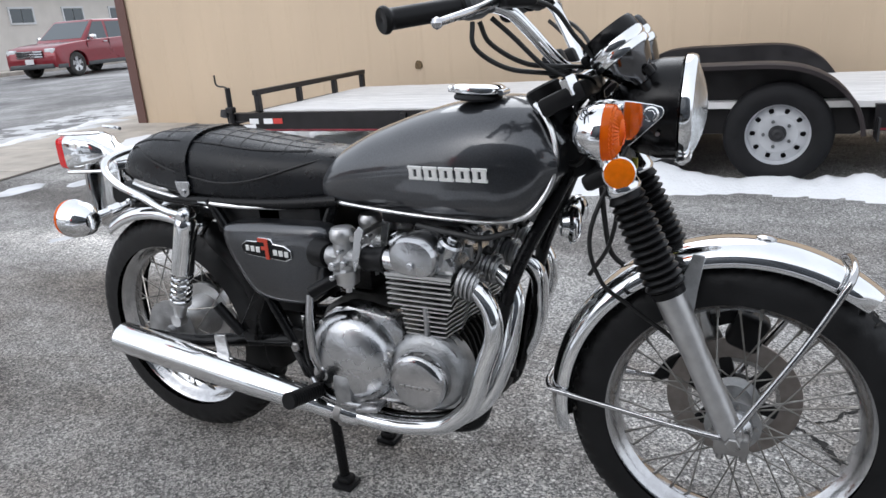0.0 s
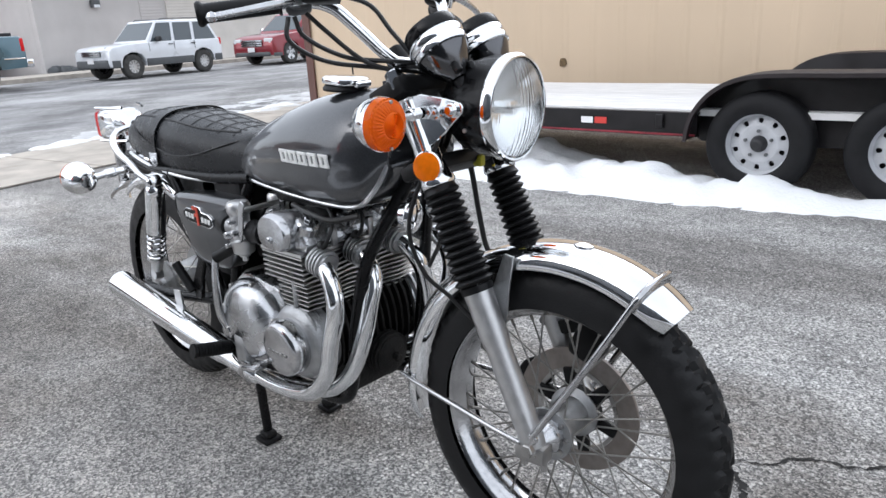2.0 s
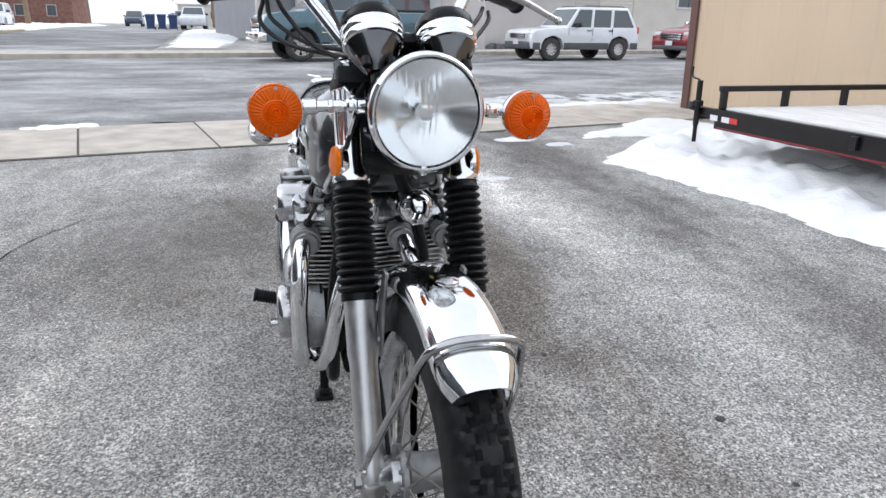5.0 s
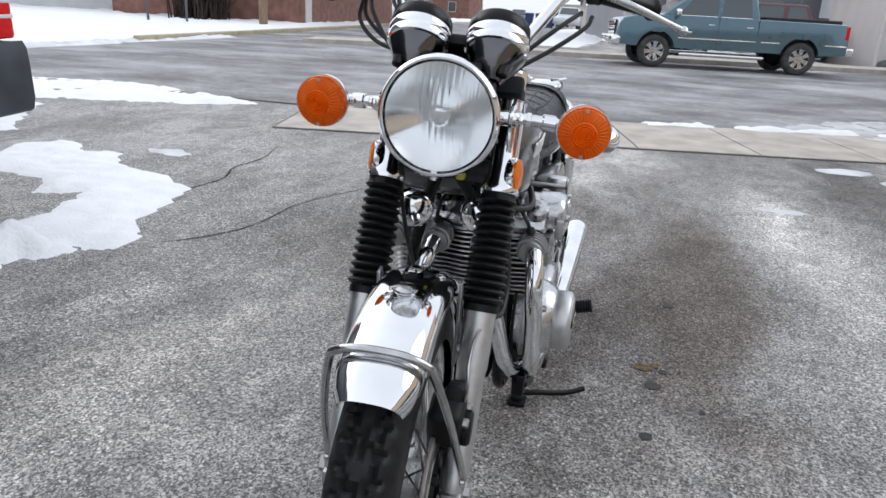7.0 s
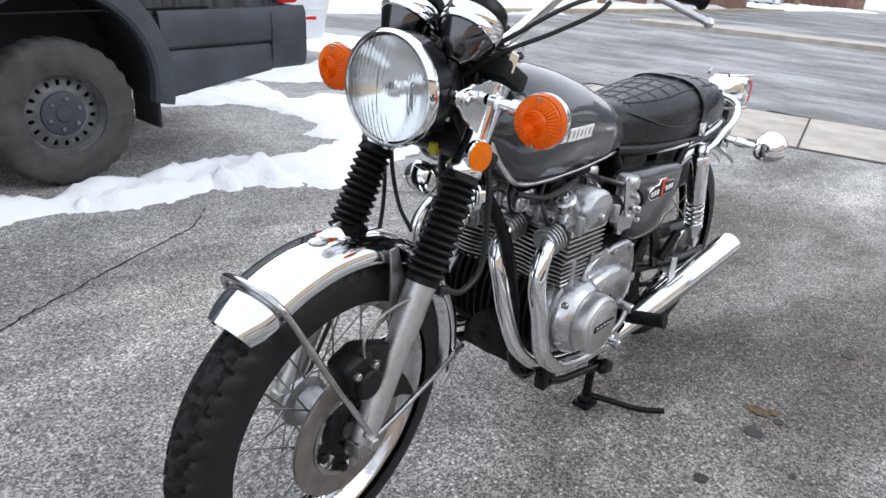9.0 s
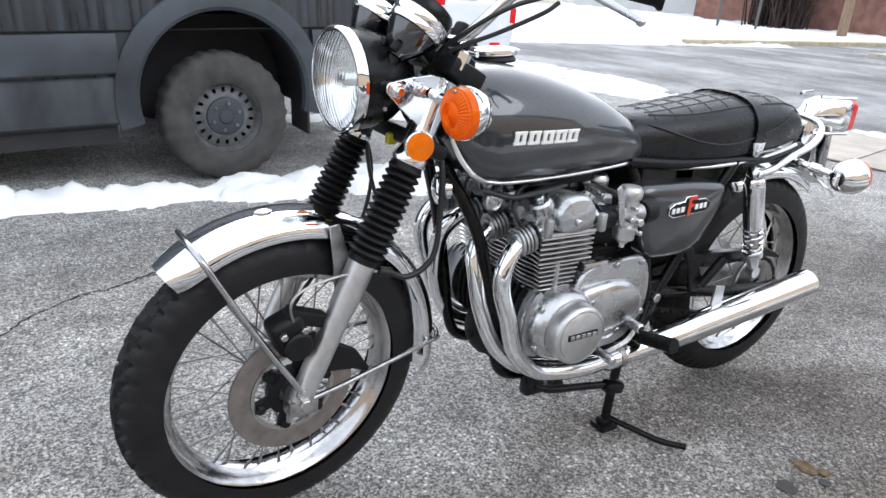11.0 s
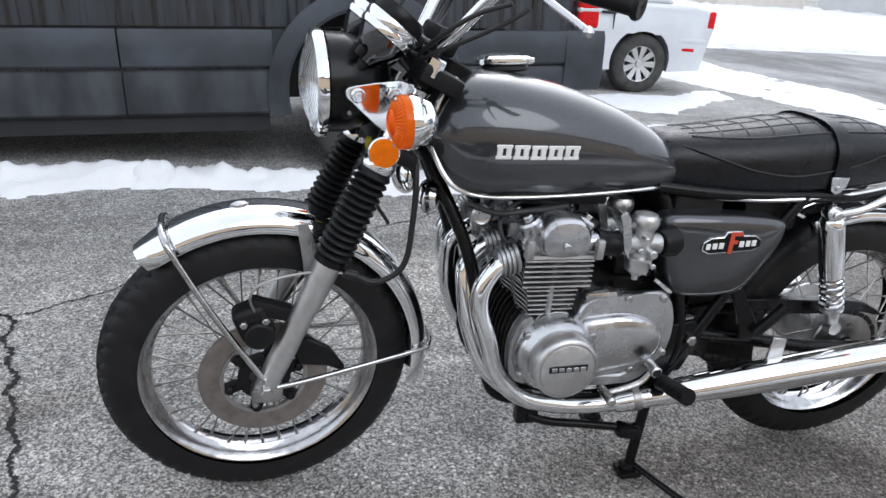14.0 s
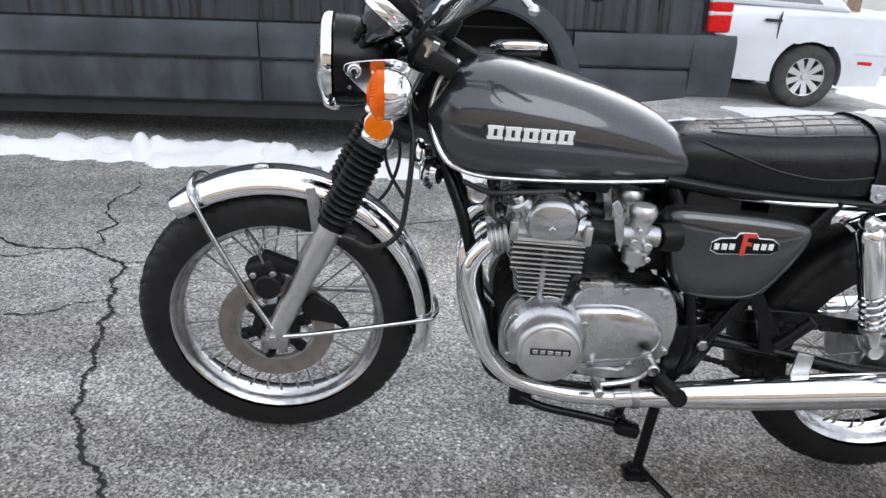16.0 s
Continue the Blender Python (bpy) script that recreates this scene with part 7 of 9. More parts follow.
def wheel_parts(owner, m, r, w, rim_r, rim_mat, tyre_mat, style="alloy", spokes=7, n=40, lugs=False):
    """A wheel at the pose m (z outwards): a tyre with its rim, hub and bolts."""
    bm = B()
    h = w / 2
    lathe(bm, [(rim_r * 0.93, h - 0.015), (rim_r + 0.012, h), (r * 0.8, h + 0.004), (r * 0.93, h - 0.01), (r * 0.985, h - 0.03), (r, h - 0.055), (r, -h + 0.055), (r * 0.985, -h + 0.03), (r * 0.93, -h + 0.01), (rim_r, -h), (rim_r * 0.93, -h + 0.02)], m, n, True)
    if lugs:
        for v in bm.verts:
            q = m.inverted() @ v.co
            rad = math.hypot(q.x, q.y)
            if rad > r * 0.95 and abs(q.z) > h - 0.07:
                k = round(math.atan2(q.y, q.x) / (2 * math.pi) * n)
                if (k // 2) % 2:
                    v.co = m @ Vector((q.x * (1 - 0.008 / rad), q.y * (1 - 0.008 / rad), q.z))
    tyre = part("tyre", bm, tyre_mat, owner)
    bm = B()
    z = h - 0.012
    if style == "alloy":
        lathe(bm, [(rim_r, z - 0.02), (rim_r, z), (rim_r * 0.9, z - 0.006), (rim_r * 0.86, z - 0.05), (rim_r * 0.86, -h + 0.02)], m, n)
        for k in range(spokes):
            a = 2 * math.pi * k / spokes
            s = math.pi * rim_r / spokes * 0.5
            q = [Vector((rim_r * 0.14, -s * 0.55, z - 0.028)), Vector((rim_r * 0.14, s * 0.55, z - 0.028)), Vector((rim_r * 0.9, s, z - 0.014)), Vector((rim_r * 0.9, -s, z - 0.014))]
            R = m @ Matrix.Rotation(a, 4, "Z")
            loft(bm, [[R @ p for p in q], [R @ (p - Vector((0, 0, 0.03))) for p in q]])
        lathe(bm, [(0, z - 0.012), (rim_r * 0.16, z - 0.014), (rim_r * 0.2, z - 0.03), (rim_r * 0.2, z - 0.07)], m, 20)
        rim = part("rim", bm, rim_mat, tyre)
        bm = B()
        lathe(bm, [(0, z - 0.06), (rim_r * 0.86, z - 0.06), (rim_r * 0.86, z - 0.075), (0, z - 0.075)], m, 24)
        part("backing_plate", bm, M_CARBLACK, rim)
    else:
        dz = z - 0.055
        ri = rim_r * 0.58
        prof = [(rim_r, z - 0.018), (rim_r + 0.006, z), (rim_r * 0.95, z - 0.004), (rim_r * 0.9, z - 0.035), (rim_r * 0.86, dz - 0.012)]
        lathe(bm, prof, m, n)
        holes = spokes
        ro, rc = rim_r * 0.86, rim_r * 0.715
        hr = rim_r * (0.085 if style == "modular" else 0.07)
        rows_in, rows_out, hole_rings = [], [], []
        per = 6
        N = holes * per
        inner = [bm.verts.new(m @ Vector((ri * math.cos(2 * math.pi * i / N), ri * math.sin(2 * math.pi * i / N), dz + 0.004))) for i in range(N)]
        outer = [bm.verts.new(m @ Vector((ro * math.cos(2 * math.pi * i / N), ro * math.sin(2 * math.pi * i / N), dz - 0.012))) for i in range(N)]
        for k in range(holes):
            a0 = 2 * math.pi * (k + 0.5) / holes
            c = Vector((rc * math.cos(a0), rc * math.sin(a0), dz - 0.004))
            er, et = Vector((math.cos(a0), math.sin(a0), 0)), Vector((-math.sin(a0), math.cos(a0), 0))
            seg_in = [inner[(k * per + j) % N] for j in range(per + 1)]
            seg_out = [outer[(k * per + j) % N] for j in range(per + 1)]
            loop_o = seg_in + seg_out[::-1]
            cnt = len(loop_o)
            inv = m.inverted()
            hv, hb = [], []
            for v in loop_o:
                d = (inv @ v.co) - c
                ang = math.atan2(d.dot(et), d.dot(er))
                p = c + er * hr * math.cos(ang) + et * hr * math.sin(ang)
                hv.append(bm.verts.new(m @ p))
                hb.append(bm.verts.new(m @ (p - Vector((0, 0, 0.012)))))
            for i in range(cnt):
                j = (i + 1) % cnt
                bm.faces.new((loop_o[i], loop_o[j], hv[j], hv[i]))
                bm.faces.new((hv[i], hv[j], hb[j], hb[i]))
        lathe(bm, [(ri, dz + 0.004), (ri * 0.92, dz + 0.006), (ri * 0.6, dz - 0.004), (0, dz - 0.004)], m, n)
        rim = part("rim", bm, rim_mat, tyre)
        bm = B()
        lathe(bm, [(0, dz - 0.05), (rim_r * 0.9, dz - 0.05), (rim_r * 0.9, dz - 0.06), (0, dz - 0.06)], m, 24)
        part("backing_plate", bm, M_CARBLACK, rim)
        if style == "modular":
            bm = B()
            lathe(bm, [(rim_r * 0.26, dz - 0.004), (rim_r * 0.23, dz + 0.02), (rim_r * 0.17, dz + 0.05), (rim_r * 0.1, dz + 0.056), (0, dz + 0.05)], m, 20)
            part("hub", bm, M_CARBLACK, rim, "dark greasy hub")
            bolts, br = 5, 0.40
        else:
            bm = B()
            lathe(bm, [(rim_r * 0.52, dz), (rim_r * 0.5, dz + 0.016), (rim_r * 0.42, dz + 0.024), (rim_r * 0.2, dz + 0.02), (rim_r * 0.17, dz + 0.028), (0, dz + 0.028)], m, 30)
            part("hub_cap", bm, M_VANTRIM, rim, "dull grey plastic hub cap")
            bolts, br = 6, 0.36
        for k in range(bolts):
            a = 2 * math.pi * (k + 0.3) / bolts
            bm = B()
            c = Vector((rim_r * br * math.cos(a), rim_r * br * math.sin(a), dz))
            rod(bm, m @ c, m @ (c + Vector((0, 0, 0.034 if style != "modular" else 0.022))), 0.011, 6, 0.003)
            part("lug_nut", bm, M_STEELWHEEL, rim)
    return tyre


def ribbed(bm, x0, x1, z0, z1, pitch, depth, y=0.0, rib=0.03, side=-1):
    """A sheet wall in x and z with upright ribs standing out of it."""
    xs = []
    x = x0
    while x < x1:
        for d, o in ((0.0, 0), (pitch - 2 * rib, 0), (pitch - 1.5 * rib, 1), (pitch - 0.6 * rib, 1)):
            if x + d <= x1:
                xs.append((x + d, o))
        x += pitch
    xs.append((x1, 0))
    lo = [bm.verts.new((a, y + side * depth * o, z0)) for a, o in xs]
    hi = [bm.verts.new((a, y + side * depth * o, z1)) for a, o in xs]
    for i in range(len(xs) - 1):
        bm.faces.new((lo[i], lo[i + 1], hi[i + 1], hi[i]))


shop = thing("metal_building", "tan ribbed sheet metal building with brown corner trim", "building", Matrix.Translation((-6.0, 5.03, 0.0)) @ rot(4))
bm = B()
ribbed(bm, 0.0, 22, -0.05, 2.75, 0.305, 0.0045, 0.0, 0.04)
part("wall", bm, M_TAN, shop, smooth=False)
bm = B()
ribbed(bm, 0.0, 14, -0.05, 2.75, 0.305, 0.0045, 0.0, 0.04, 1)
part("wall", bm, M_TAN, shop, m=rot(90), smooth=False)
bm = B()
box(bm, (22, 0.2, 2.75), Matrix.Translation((11.1, 14, 1.325)))
part("wall", bm, M_TAN, shop, smooth=False)
bm = B()
box(bm, (0.2, 14, 2.75), Matrix.Translation((22, 7, 1.325)))
part("wall", bm, M_TAN, shop, smooth=False)
bm = B()
box(bm, (0.13, 0.022, 2.8), Matrix.Translation((0.055, -0.022, 1.36)), 0.004, 1)
box(bm, (0.022, 0.13, 2.8), Matrix.Translation((-0.021, 0.044, 1.36)), 0.004, 1)
part("corner_trim", bm, M_BROWN, shop)
bm = B()
box(bm, (22.4, 0.16, 0.2), Matrix.Translation((11.0, -0.1, 2.72)), 0.01, 1)
part("eave_trim", bm, M_BROWN, shop)
bm = B()
loft(bm, [[Vector((-0.2, -0.25, 2.76)), Vector((-0.2, 7, 3.5)), Vector((-0.2, 14.25, 2.76))], [Vector((22.2, -0.25, 2.76)), Vector((22.2, 7, 3.5)), Vector((22.2, 14.25, 2.76))]])
part("roof", bm, M_METALGREY, shop, smooth=False)
bm = B()
prism(bm, smooth2d([(-0.035, -0.03), (0.0, -0.045), (0.04, -0.025), (0.03, 0.03), (-0.02, 0.035)], 3), -0.02, -0.004, m=Matrix.Translation((3.9, 0, 0.62)))
part("rust_mark", bm, M_RUST, shop, "small rusty hole mark")

TM = Matrix.Translation((-2.20, 3.06, 0)) @ rot(2.5) @ Matrix.Scale(0.91, 4)
trailer = thing("flatbed_trailer", "black tandem axle flatbed trailer with a snow dusted plank deck", "trailer", TM)
TW, TL = 1.85, 6.6
T0 = -0.20  # where the deck begins
# side and cross beams
for y0, x0, x1 in ((0.0, T0, 2.70), (0.0, 4.42, TL), (TW - 0.05, T0, TL)):
    bm = B()
    sec = [(0, 0.345), (0.05, 0.345), (0.05, 0.355), (0.014, 0.362), (0.014, 0.485), (0.05, 0.492), (0.05, 0.505), (0, 0.505)]
    if y0:
        sec = [(0.05 - a, b) for a, b in sec][::-1]
    loft(bm, [[Vector((x, y0 + a, b)) for a, b in sec] for x in (x0, x1)])
    part("side_beam", bm, M_TRAILER, trailer, smooth=False)
for y0, x0, x1 in ((0.2, T0, TL), (TW - 0.25, T0, TL)):
    bm = B()
    box(bm, (x1 - x0, 0.07, 0.15), Matrix.Translation(((x0 + x1) / 2, y0, 0.40)), 0.004, 1)
    part("frame_rail", bm, M_TRAILER, trailer)
bm = B()
box(bm, (2.86, 0.008, 0.013), Matrix.Translation((1.26, -0.003, 0.357)), 0.002, 1)
part("pinstripe", bm, M_TRAILER_RED, trailer, "worn red pinstripe")
bm = B()
box(bm, (2.1, 0.008, 0.013), Matrix.Translation((5.5, -0.003, 0.357)), 0.002, 1)
part("pinstripe", bm, M_TRAILER_RED, trailer, "worn red pinstripe")
for x in (T0 + 0.02, TL - 0.02):
    bm = B()
    box(bm, (0.06, TW - 0.1, 0.15), Matrix.Translation((x, TW / 2, 0.422)), 0.005, 1)
    part("end_beam", bm, M_TRAILER, trailer)
x = 0.5
while x < TL:
    bm = B()
    box(bm, (0.05, TW - 0.5, 0.08), Matrix.Translation((x, TW / 2, 0.43)), 0.004, 1)
    part("cross_member", bm, M_TRAILER, trailer)
    x += 0.6
# snow dusted planks
rng = random.Random(8)
for k in range(9):
    w = (TW - 0.1) / 9
    bm = B()
    y = 0.05 + w * (k + 0.5)
    n = 24
    rows = []
    for i in range(n + 1):
        x = T0 + 0.06 + (TL - T0 - 0.1) * i / n
        z = 0.522 + 0.004 * noise.noise(Vector((x * 3, k, 2)))
        rows.append([Vector((x, y - w / 2 + 0.004, 0.48)), Vector((x, y - w / 2 + 0.004, z - 0.004)), Vector((x, y - w / 2 + 0.014, z)), Vector((x, y + w / 2 - 0.014, z)), Vector((x, y + w / 2 - 0.004, z - 0.004)), Vector((x, y + w / 2 - 0.004, 0.48))])
    loft(bm, rows)
    part("plank", bm, M_PLANK, trailer, smooth=False)
# front rail with posts
for y in (0.04, TW * 0.35, TW * 0.68, TW - 0.04):
    bm = B()
    box(bm, (0.05, 0.05, 0.16), Matrix.Translation((T0 + 0.03, y, 0.585)), 0.005, 1)
    part("post", bm, M_TRAILER, trailer)
bm = B()
box(bm, (0.055, TW, 0.045), Matrix.Translation((T0 + 0.03, TW / 2, 0.672)), 0.006, 1)
part("top_rail", bm, M_TRAILER, trailer)
# front step with the jack
bm = B()
box(bm, (0.34, 0.07, 0.075), Matrix.Translation((T0 - 0.16, 0.06, 0.46)), 0.006, 1)
part("jack_bracket", bm, M_TRAILER, trailer)
bm = B()
box(bm, (0.07, TW * 0.9, 0.075), Matrix.Translation((T0 - 0.30, TW * 0.47, 0.43)), 0.006, 1)
part("tongue_beam", bm, M_TRAILER, trailer)
bm = B()
TJ = T0 - 0.25
rod(bm, (TJ, 0.0, 0.34), (TJ, 0.0, 0.72), 0.024, 14, 0.004)
rod(bm, (TJ, 0.0, 0.20), (TJ, 0.0, 0.36), 0.018, 12)
box(bm, (0.07, 0.07, 0.05), Matrix.Translation((TJ, 0, 0.53)), 0.008, 1)
jack = part("jack", bm, M_TRAILER, trailer)
bm = B()
tube(bm, spline([(TJ, 0, 0.715), (TJ - 0.04, 0, 0.73), (TJ - 0.09, 0, 0.735), (TJ - 0.12, 0, 0.76), (TJ - 0.122, 0, 0.83)], 4), 0.008, 8)
part("crank", bm, M_TRAILER, jack)
bm = B()
rod(bm, (TJ - 0.06, -0.02, 0.47), (TJ - 0.06, 0.0, 0.53), 0.04, 12, 0.006)
part("jack_wheel", bm, M_CARBLACK, jack)
# reflective tape
for x, c in ((T0 - 0.06, M_TAPE_W), (T0 + 0.09, M_TAPE_W), (T0 + 0.19, M_TAPE_R), (1.84, M_TAPE_W), (1.95, M_TAPE_R)):
    bm = B()
    box(bm, (0.095, 0.004, 0.045), Matrix.Translation((x + 0.05, -0.0035, 0.432)), 0.001, 1)
    part("tape", bm, c, trailer, "white reflective tape" if c == M_TAPE_W else "red reflective tape")
for x in (1.25, 2.45, 4.6, 5.8):
    bm = B()
    box(bm, (0.05, 0.03, 0.09), Matrix.Translation((x, -0.017, 0.445)), 0.004, 1)
    part("stake_pocket", bm, M_TRAILER, trailer)


def tandem_fender(y0, y1, back):
    prof = spline([(2.64, 0, 0.33), (2.655, 0, 0.43), (2.70, 0, 0.54), (2.80, 0, 0.655), (2.95, 0, 0.735), (3.14, 0, 0.765), (3.5, 0, 0.768), (3.86, 0, 0.765), (4.05, 0, 0.73), (4.20, 0, 0.65), (4.31, 0, 0.53), (4.36, 0, 0.42), (4.375, 0, 0.33)], 5)
    bm = B()
    secs = []
    for i, p in enumerate(prof):
        d = (prof[min(i + 1, len(prof) - 1)] - prof[max(i - 1, 0)]).normalized()
        q = Vector((d.z, 0, -d.x))
        secs.append([Vector((p.x, y0, p.z)) + q * 0.028, Vector((p.x, y0, p.z)) + q * 0.004, Vector((p.x, y0 + 0.012, p.z)), Vector((p.x, y1, p.z)), Vector((p.x, y1, p.z)) + q * 0.008, Vector((p.x, y0 + 0.012, p.z)) + q * 0.010, Vector((p.x, y0 + 0.008, p.z)) + q * 0.028])
    loft(bm, secs)
    f = part("tandem_fender", bm, M_FENDER, trailer, "weathered dark fender over both wheels")
    bm = B()
    prism(bm, [(p.x, p.z - 0.006) for p in prof] + [(4.33, 0.30), (2.68, 0.30)], back, back + 0.012)
    part("fender_skirt", bm, M_TRAILER, f)


tandem_fender(-0.10, 0.15, 0.15)
tandem_fender(TW + 0.14, TW - 0.1, TW - 0.1)
bm = B()
box(bm, (0.012, 0.2, 0.14), Matrix.Translation((4.44, 0.02, 0.36)), 0.003, 1)
part("mud_guard", bm, M_CARBLACK, trailer)
for x in (3.095, 3.897):
    wheel_parts(trailer, Matrix.Translation((x, 0.04, 0.325)) @ Matrix.Rotation(radians(90), 4, "X") @ Matrix.Rotation(0.4 * x, 4, "Z"), 0.322, 0.2, 0.205, M_WHEELWHITE, M_RUBBER, "modular", 10, 56)
    wheel_parts(trailer, Matrix.Translation((x, TW + 0.02, 0.325)) @ Matrix.Rotation(radians(-90), 4, "X"), 0.322, 0.2, 0.205, M_WHEELWHITE, M_RUBBER, "modular", 10, 32)
    bm = B()
    rod(bm, (x, 0.1, 0.345), (x, TW - 0.05, 0.345), 0.035, 12)
    part("axle", bm, M_TRAILER, trailer)
    bm = B()
    box(bm, (0.7, 0.06, 0.05), Matrix.Translation((x, 0.24, 0.31)), 0.01, 1)
    part("leaf_spring", bm, M_TRAILER, trailer)


# ---- vehicles ----
def arch_line(cx, r, z0, n=18):
    """The points of a wheel opening, from its rear foot over the top to its front foot."""
    a0 = math.asin(max(-1, min(1, (z0 - r["z"]) / r["R"])))
    return [(cx + r["R"] * math.cos(math.pi - a0 - (math.pi - 2 * a0) * k / n), r["z"] + r["R"] * math.sin(math.pi - a0 - (math.pi - 2 * a0) * k / n)) for k in range(n + 1)]


def body_shell(bm, top, zb, axles, R, zc, W, tuck=0.05, crown=0.05):
    """A car's lower body: an outline with wheel openings, lofted across its width with rounded flanks."""
    bottom = []
    for cx in sorted(axles):
        bottom += arch_line(cx, {"R": R, "z": zc}, zb)
    x_rear, x_front = top[0][0], top[-1][0]
    outline = [(x_rear + 0.03, zb + 0.03)] + bottom + [(x_front - 0.03, zb + 0.03)] + [(x, z) for x, z in top[::-1]]
    zt = max(z for x, z in top)
    xm = (x_rear + x_front) / 2
    half = (x_front - x_rear) / 2
    rings = []
    for f in (-1, -0.985, -0.94, -0.8, 0.8, 0.94, 0.985, 1):
        e = {1: 0.045, 0.985: 0.02, 0.94: 0.006, 0.8: 0.0}[abs(f)]
        ring = []
        for x, z in outline:
            q = abs(x - xm) / half
            w = W * (1 - crown * max(0, q - 0.6) ** 1.6 * 3.2) * (1 - tuck * max(0, (0.45 * zt - z) / zt) - 0.02 * max(0, (z - 0.75 * zt) / zt))
            sx = 1 - e * 0.7 / half if abs(f) > 0.9 else 1
            ring.append(Vector((xm + (x - xm) * sx, f * w, z - (e * 0.8 if z > zb + 0.4 else 0))))
        rings.append(ring)
    loft(bm, rings)


def pane(owner, corners, material, lift, name="pane"):
    """A thin pane on four corners, standing a little out of its frame."""
    c = [Vector(p) for p in corners]
    nrm = (c[1] - c[0]).cross(c[3] - c[0]).normalized()
    bm = B()
    loft(bm, [[p - nrm * 0.012 for p in c], [p + nrm * lift for p in c]])
    return part(name, bm, material, owner, smooth=False)


def vehicle(name, label, m, paint_mat, L_front, L_rear, wb, W, top, zb, r, cabin, windows, rim_r=0.22, rim_mat=None, spokes=6, clad=None, clad_z=0.0, group="", arch=1.14, handles=(), seams=(), chrome=False, grille=None, detail=True, tail=None, lamp_z=0.72, category="car"):
    """A parked car facing its own +x, its front axle at x = 0 and its rear axle at -wb."""
    car = thing(name, label, category, m, group)
    bm = B()
    body_shell(bm, top, zb, (0.0, -wb), r * arch, r + 0.02, W)
    body = part("body", bm, paint_mat, car, angle=50)
    bm = B()
    box(bm, (L_front + wb + L_rear - 0.3, 2 * W - 0.5, 0.42), Matrix.Translation(((L_front - wb - L_rear) / 2, 0, zb + 0.26)))
    part("underbody", bm, M_CARBLACK, car)
    xm, hl, zt = (L_front - wb - L_rear) / 2, (L_front + wb + L_rear) / 2, max(z for x, z in top)

    def flank(x, z):
        q = abs(x - xm) / hl
        lo, hi = 1 - 0.05 * max(0, (0.45 * zt - zb - 0.03) / zt), 0.995
        return W * (1 - 0.05 * max(0, q - 0.6) ** 1.6 * 3.2) * (lo + (hi - lo) * (z - zb) / (zt - zb))
    # cabin: (x_rear_belt, x_rear_roof, x_front_roof, x_front_belt, z_belt, z_roof)
    a, b, c, d, zl, zr = cabin
    wb2, wr = W - 0.04, W - 0.20
    bm = B()
    tmp = B()
    loft(tmp, [[Vector((a, -wb2, zl - 0.06)), Vector((d, -wb2, zl - 0.06)), Vector((d, wb2, zl - 0.06)), Vector((a, wb2, zl - 0.06))], [Vector((b, -wr, zr)), Vector((c, -wr, zr)), Vector((c, wr, zr)), Vector((b, wr, zr))]])
    bmesh.ops.recalc_face_normals(tmp, faces=tmp.faces[:])
    bmesh.ops.bevel(tmp, geom=tmp.edges[:], offset=0.06, segments=3, affect="EDGES", profile=0.5)
    add(bm, tmp)
    cab = part("cabin", bm, paint_mat, car, angle=60)

    def side_pt(x, z, s):
        t = (z - (zl - 0.06)) / (zr - zl + 0.06)
        return Vector((x, s * (wb2 + (wr - wb2) * t), z))
    for s in (-1, 1):
        for (x0, x1, x2, x3) in windows:
            # rear foot, rear head, front head, front foot
            q = [side_pt(x0, zl, s), side_pt(x3, zl, s), side_pt(x2, zr - 0.085, s), side_pt(x1, zr - 0.085, s)]
            pane(car, q if s < 0 else q[::-1], M_CARGLASS, 0.006, "side_window")
            if chrome:
                bm = B()
                tube(bm, [q[0], q[1]], 0.012, 6)
                part("window_trim", bm, M_CHROME, car)
    for nm, xb, xr in (("windscreen", d, c), ("rear_window", a, b)):
        t0, t1 = 0.16, 0.90
        f = lambda t, s: Vector((xb + (xr - xb) * t, s * ((wb2 + (wr - wb2) * t) - 0.09), zl - 0.06 + (zr - zl + 0.06) * t))
        q = [f(t0, -1), f(t0, 1), f(t1, 1), f(t1, -1)]
        pane(car, q if nm == "windscreen" else q[::-1], M_CARGLASS, 0.006, nm)
    for x in (0.0, -wb):
        for s in (-1, 1):
            wheel_parts(car, Matrix.Translation((x, s * (W - 0.135), r)) @ Matrix.Rotation(radians(-90 * s), 4, "X") @ Matrix.Rotation(x + s, 4, "Z"), r, 0.23, rim_r, rim_mat or M_ALU_SATIN, M_TYREDIRTY, "alloy", spokes, 32)
    if clad:
        bot = []
        for cx in (-wb, 0.0):
            bot.append((cx - r * arch - 0.01, cx + r * arch + 0.01))
        spans = [(-wb - L_rear + 0.05, bot[0][0]), (bot[0][1], bot[1][0]), (bot[1][1], L_front - 0.06)]
        for s in (-1, 1):
            for x0, x1 in spans:
                bm = B()
                mid = abs((x0 + x1) / 2 + wb / 2) > wb / 2
                wy = W - (0.035 if mid else 0.004)
                tmp = Matrix.Translation(((x0 + x1) / 2, s * wy, (zb + clad_z) / 2))
                box(bm, (x1 - x0, 0.05, clad_z - zb + 0.02), tmp, 0.015, 2)
                part("cladding", bm, clad, car)
        for x, w in ((L_front - 0.02, W * 1.7), (-wb - L_rear + 0.02, W * 1.7)):
            bm = B()
            box(bm, (0.14, w, clad_z - zb + 0.04), Matrix.Translation((x, 0, (zb + clad_z) / 2 + 0.02)), 0.05, 3)
            part("bumper", bm, clad, car)
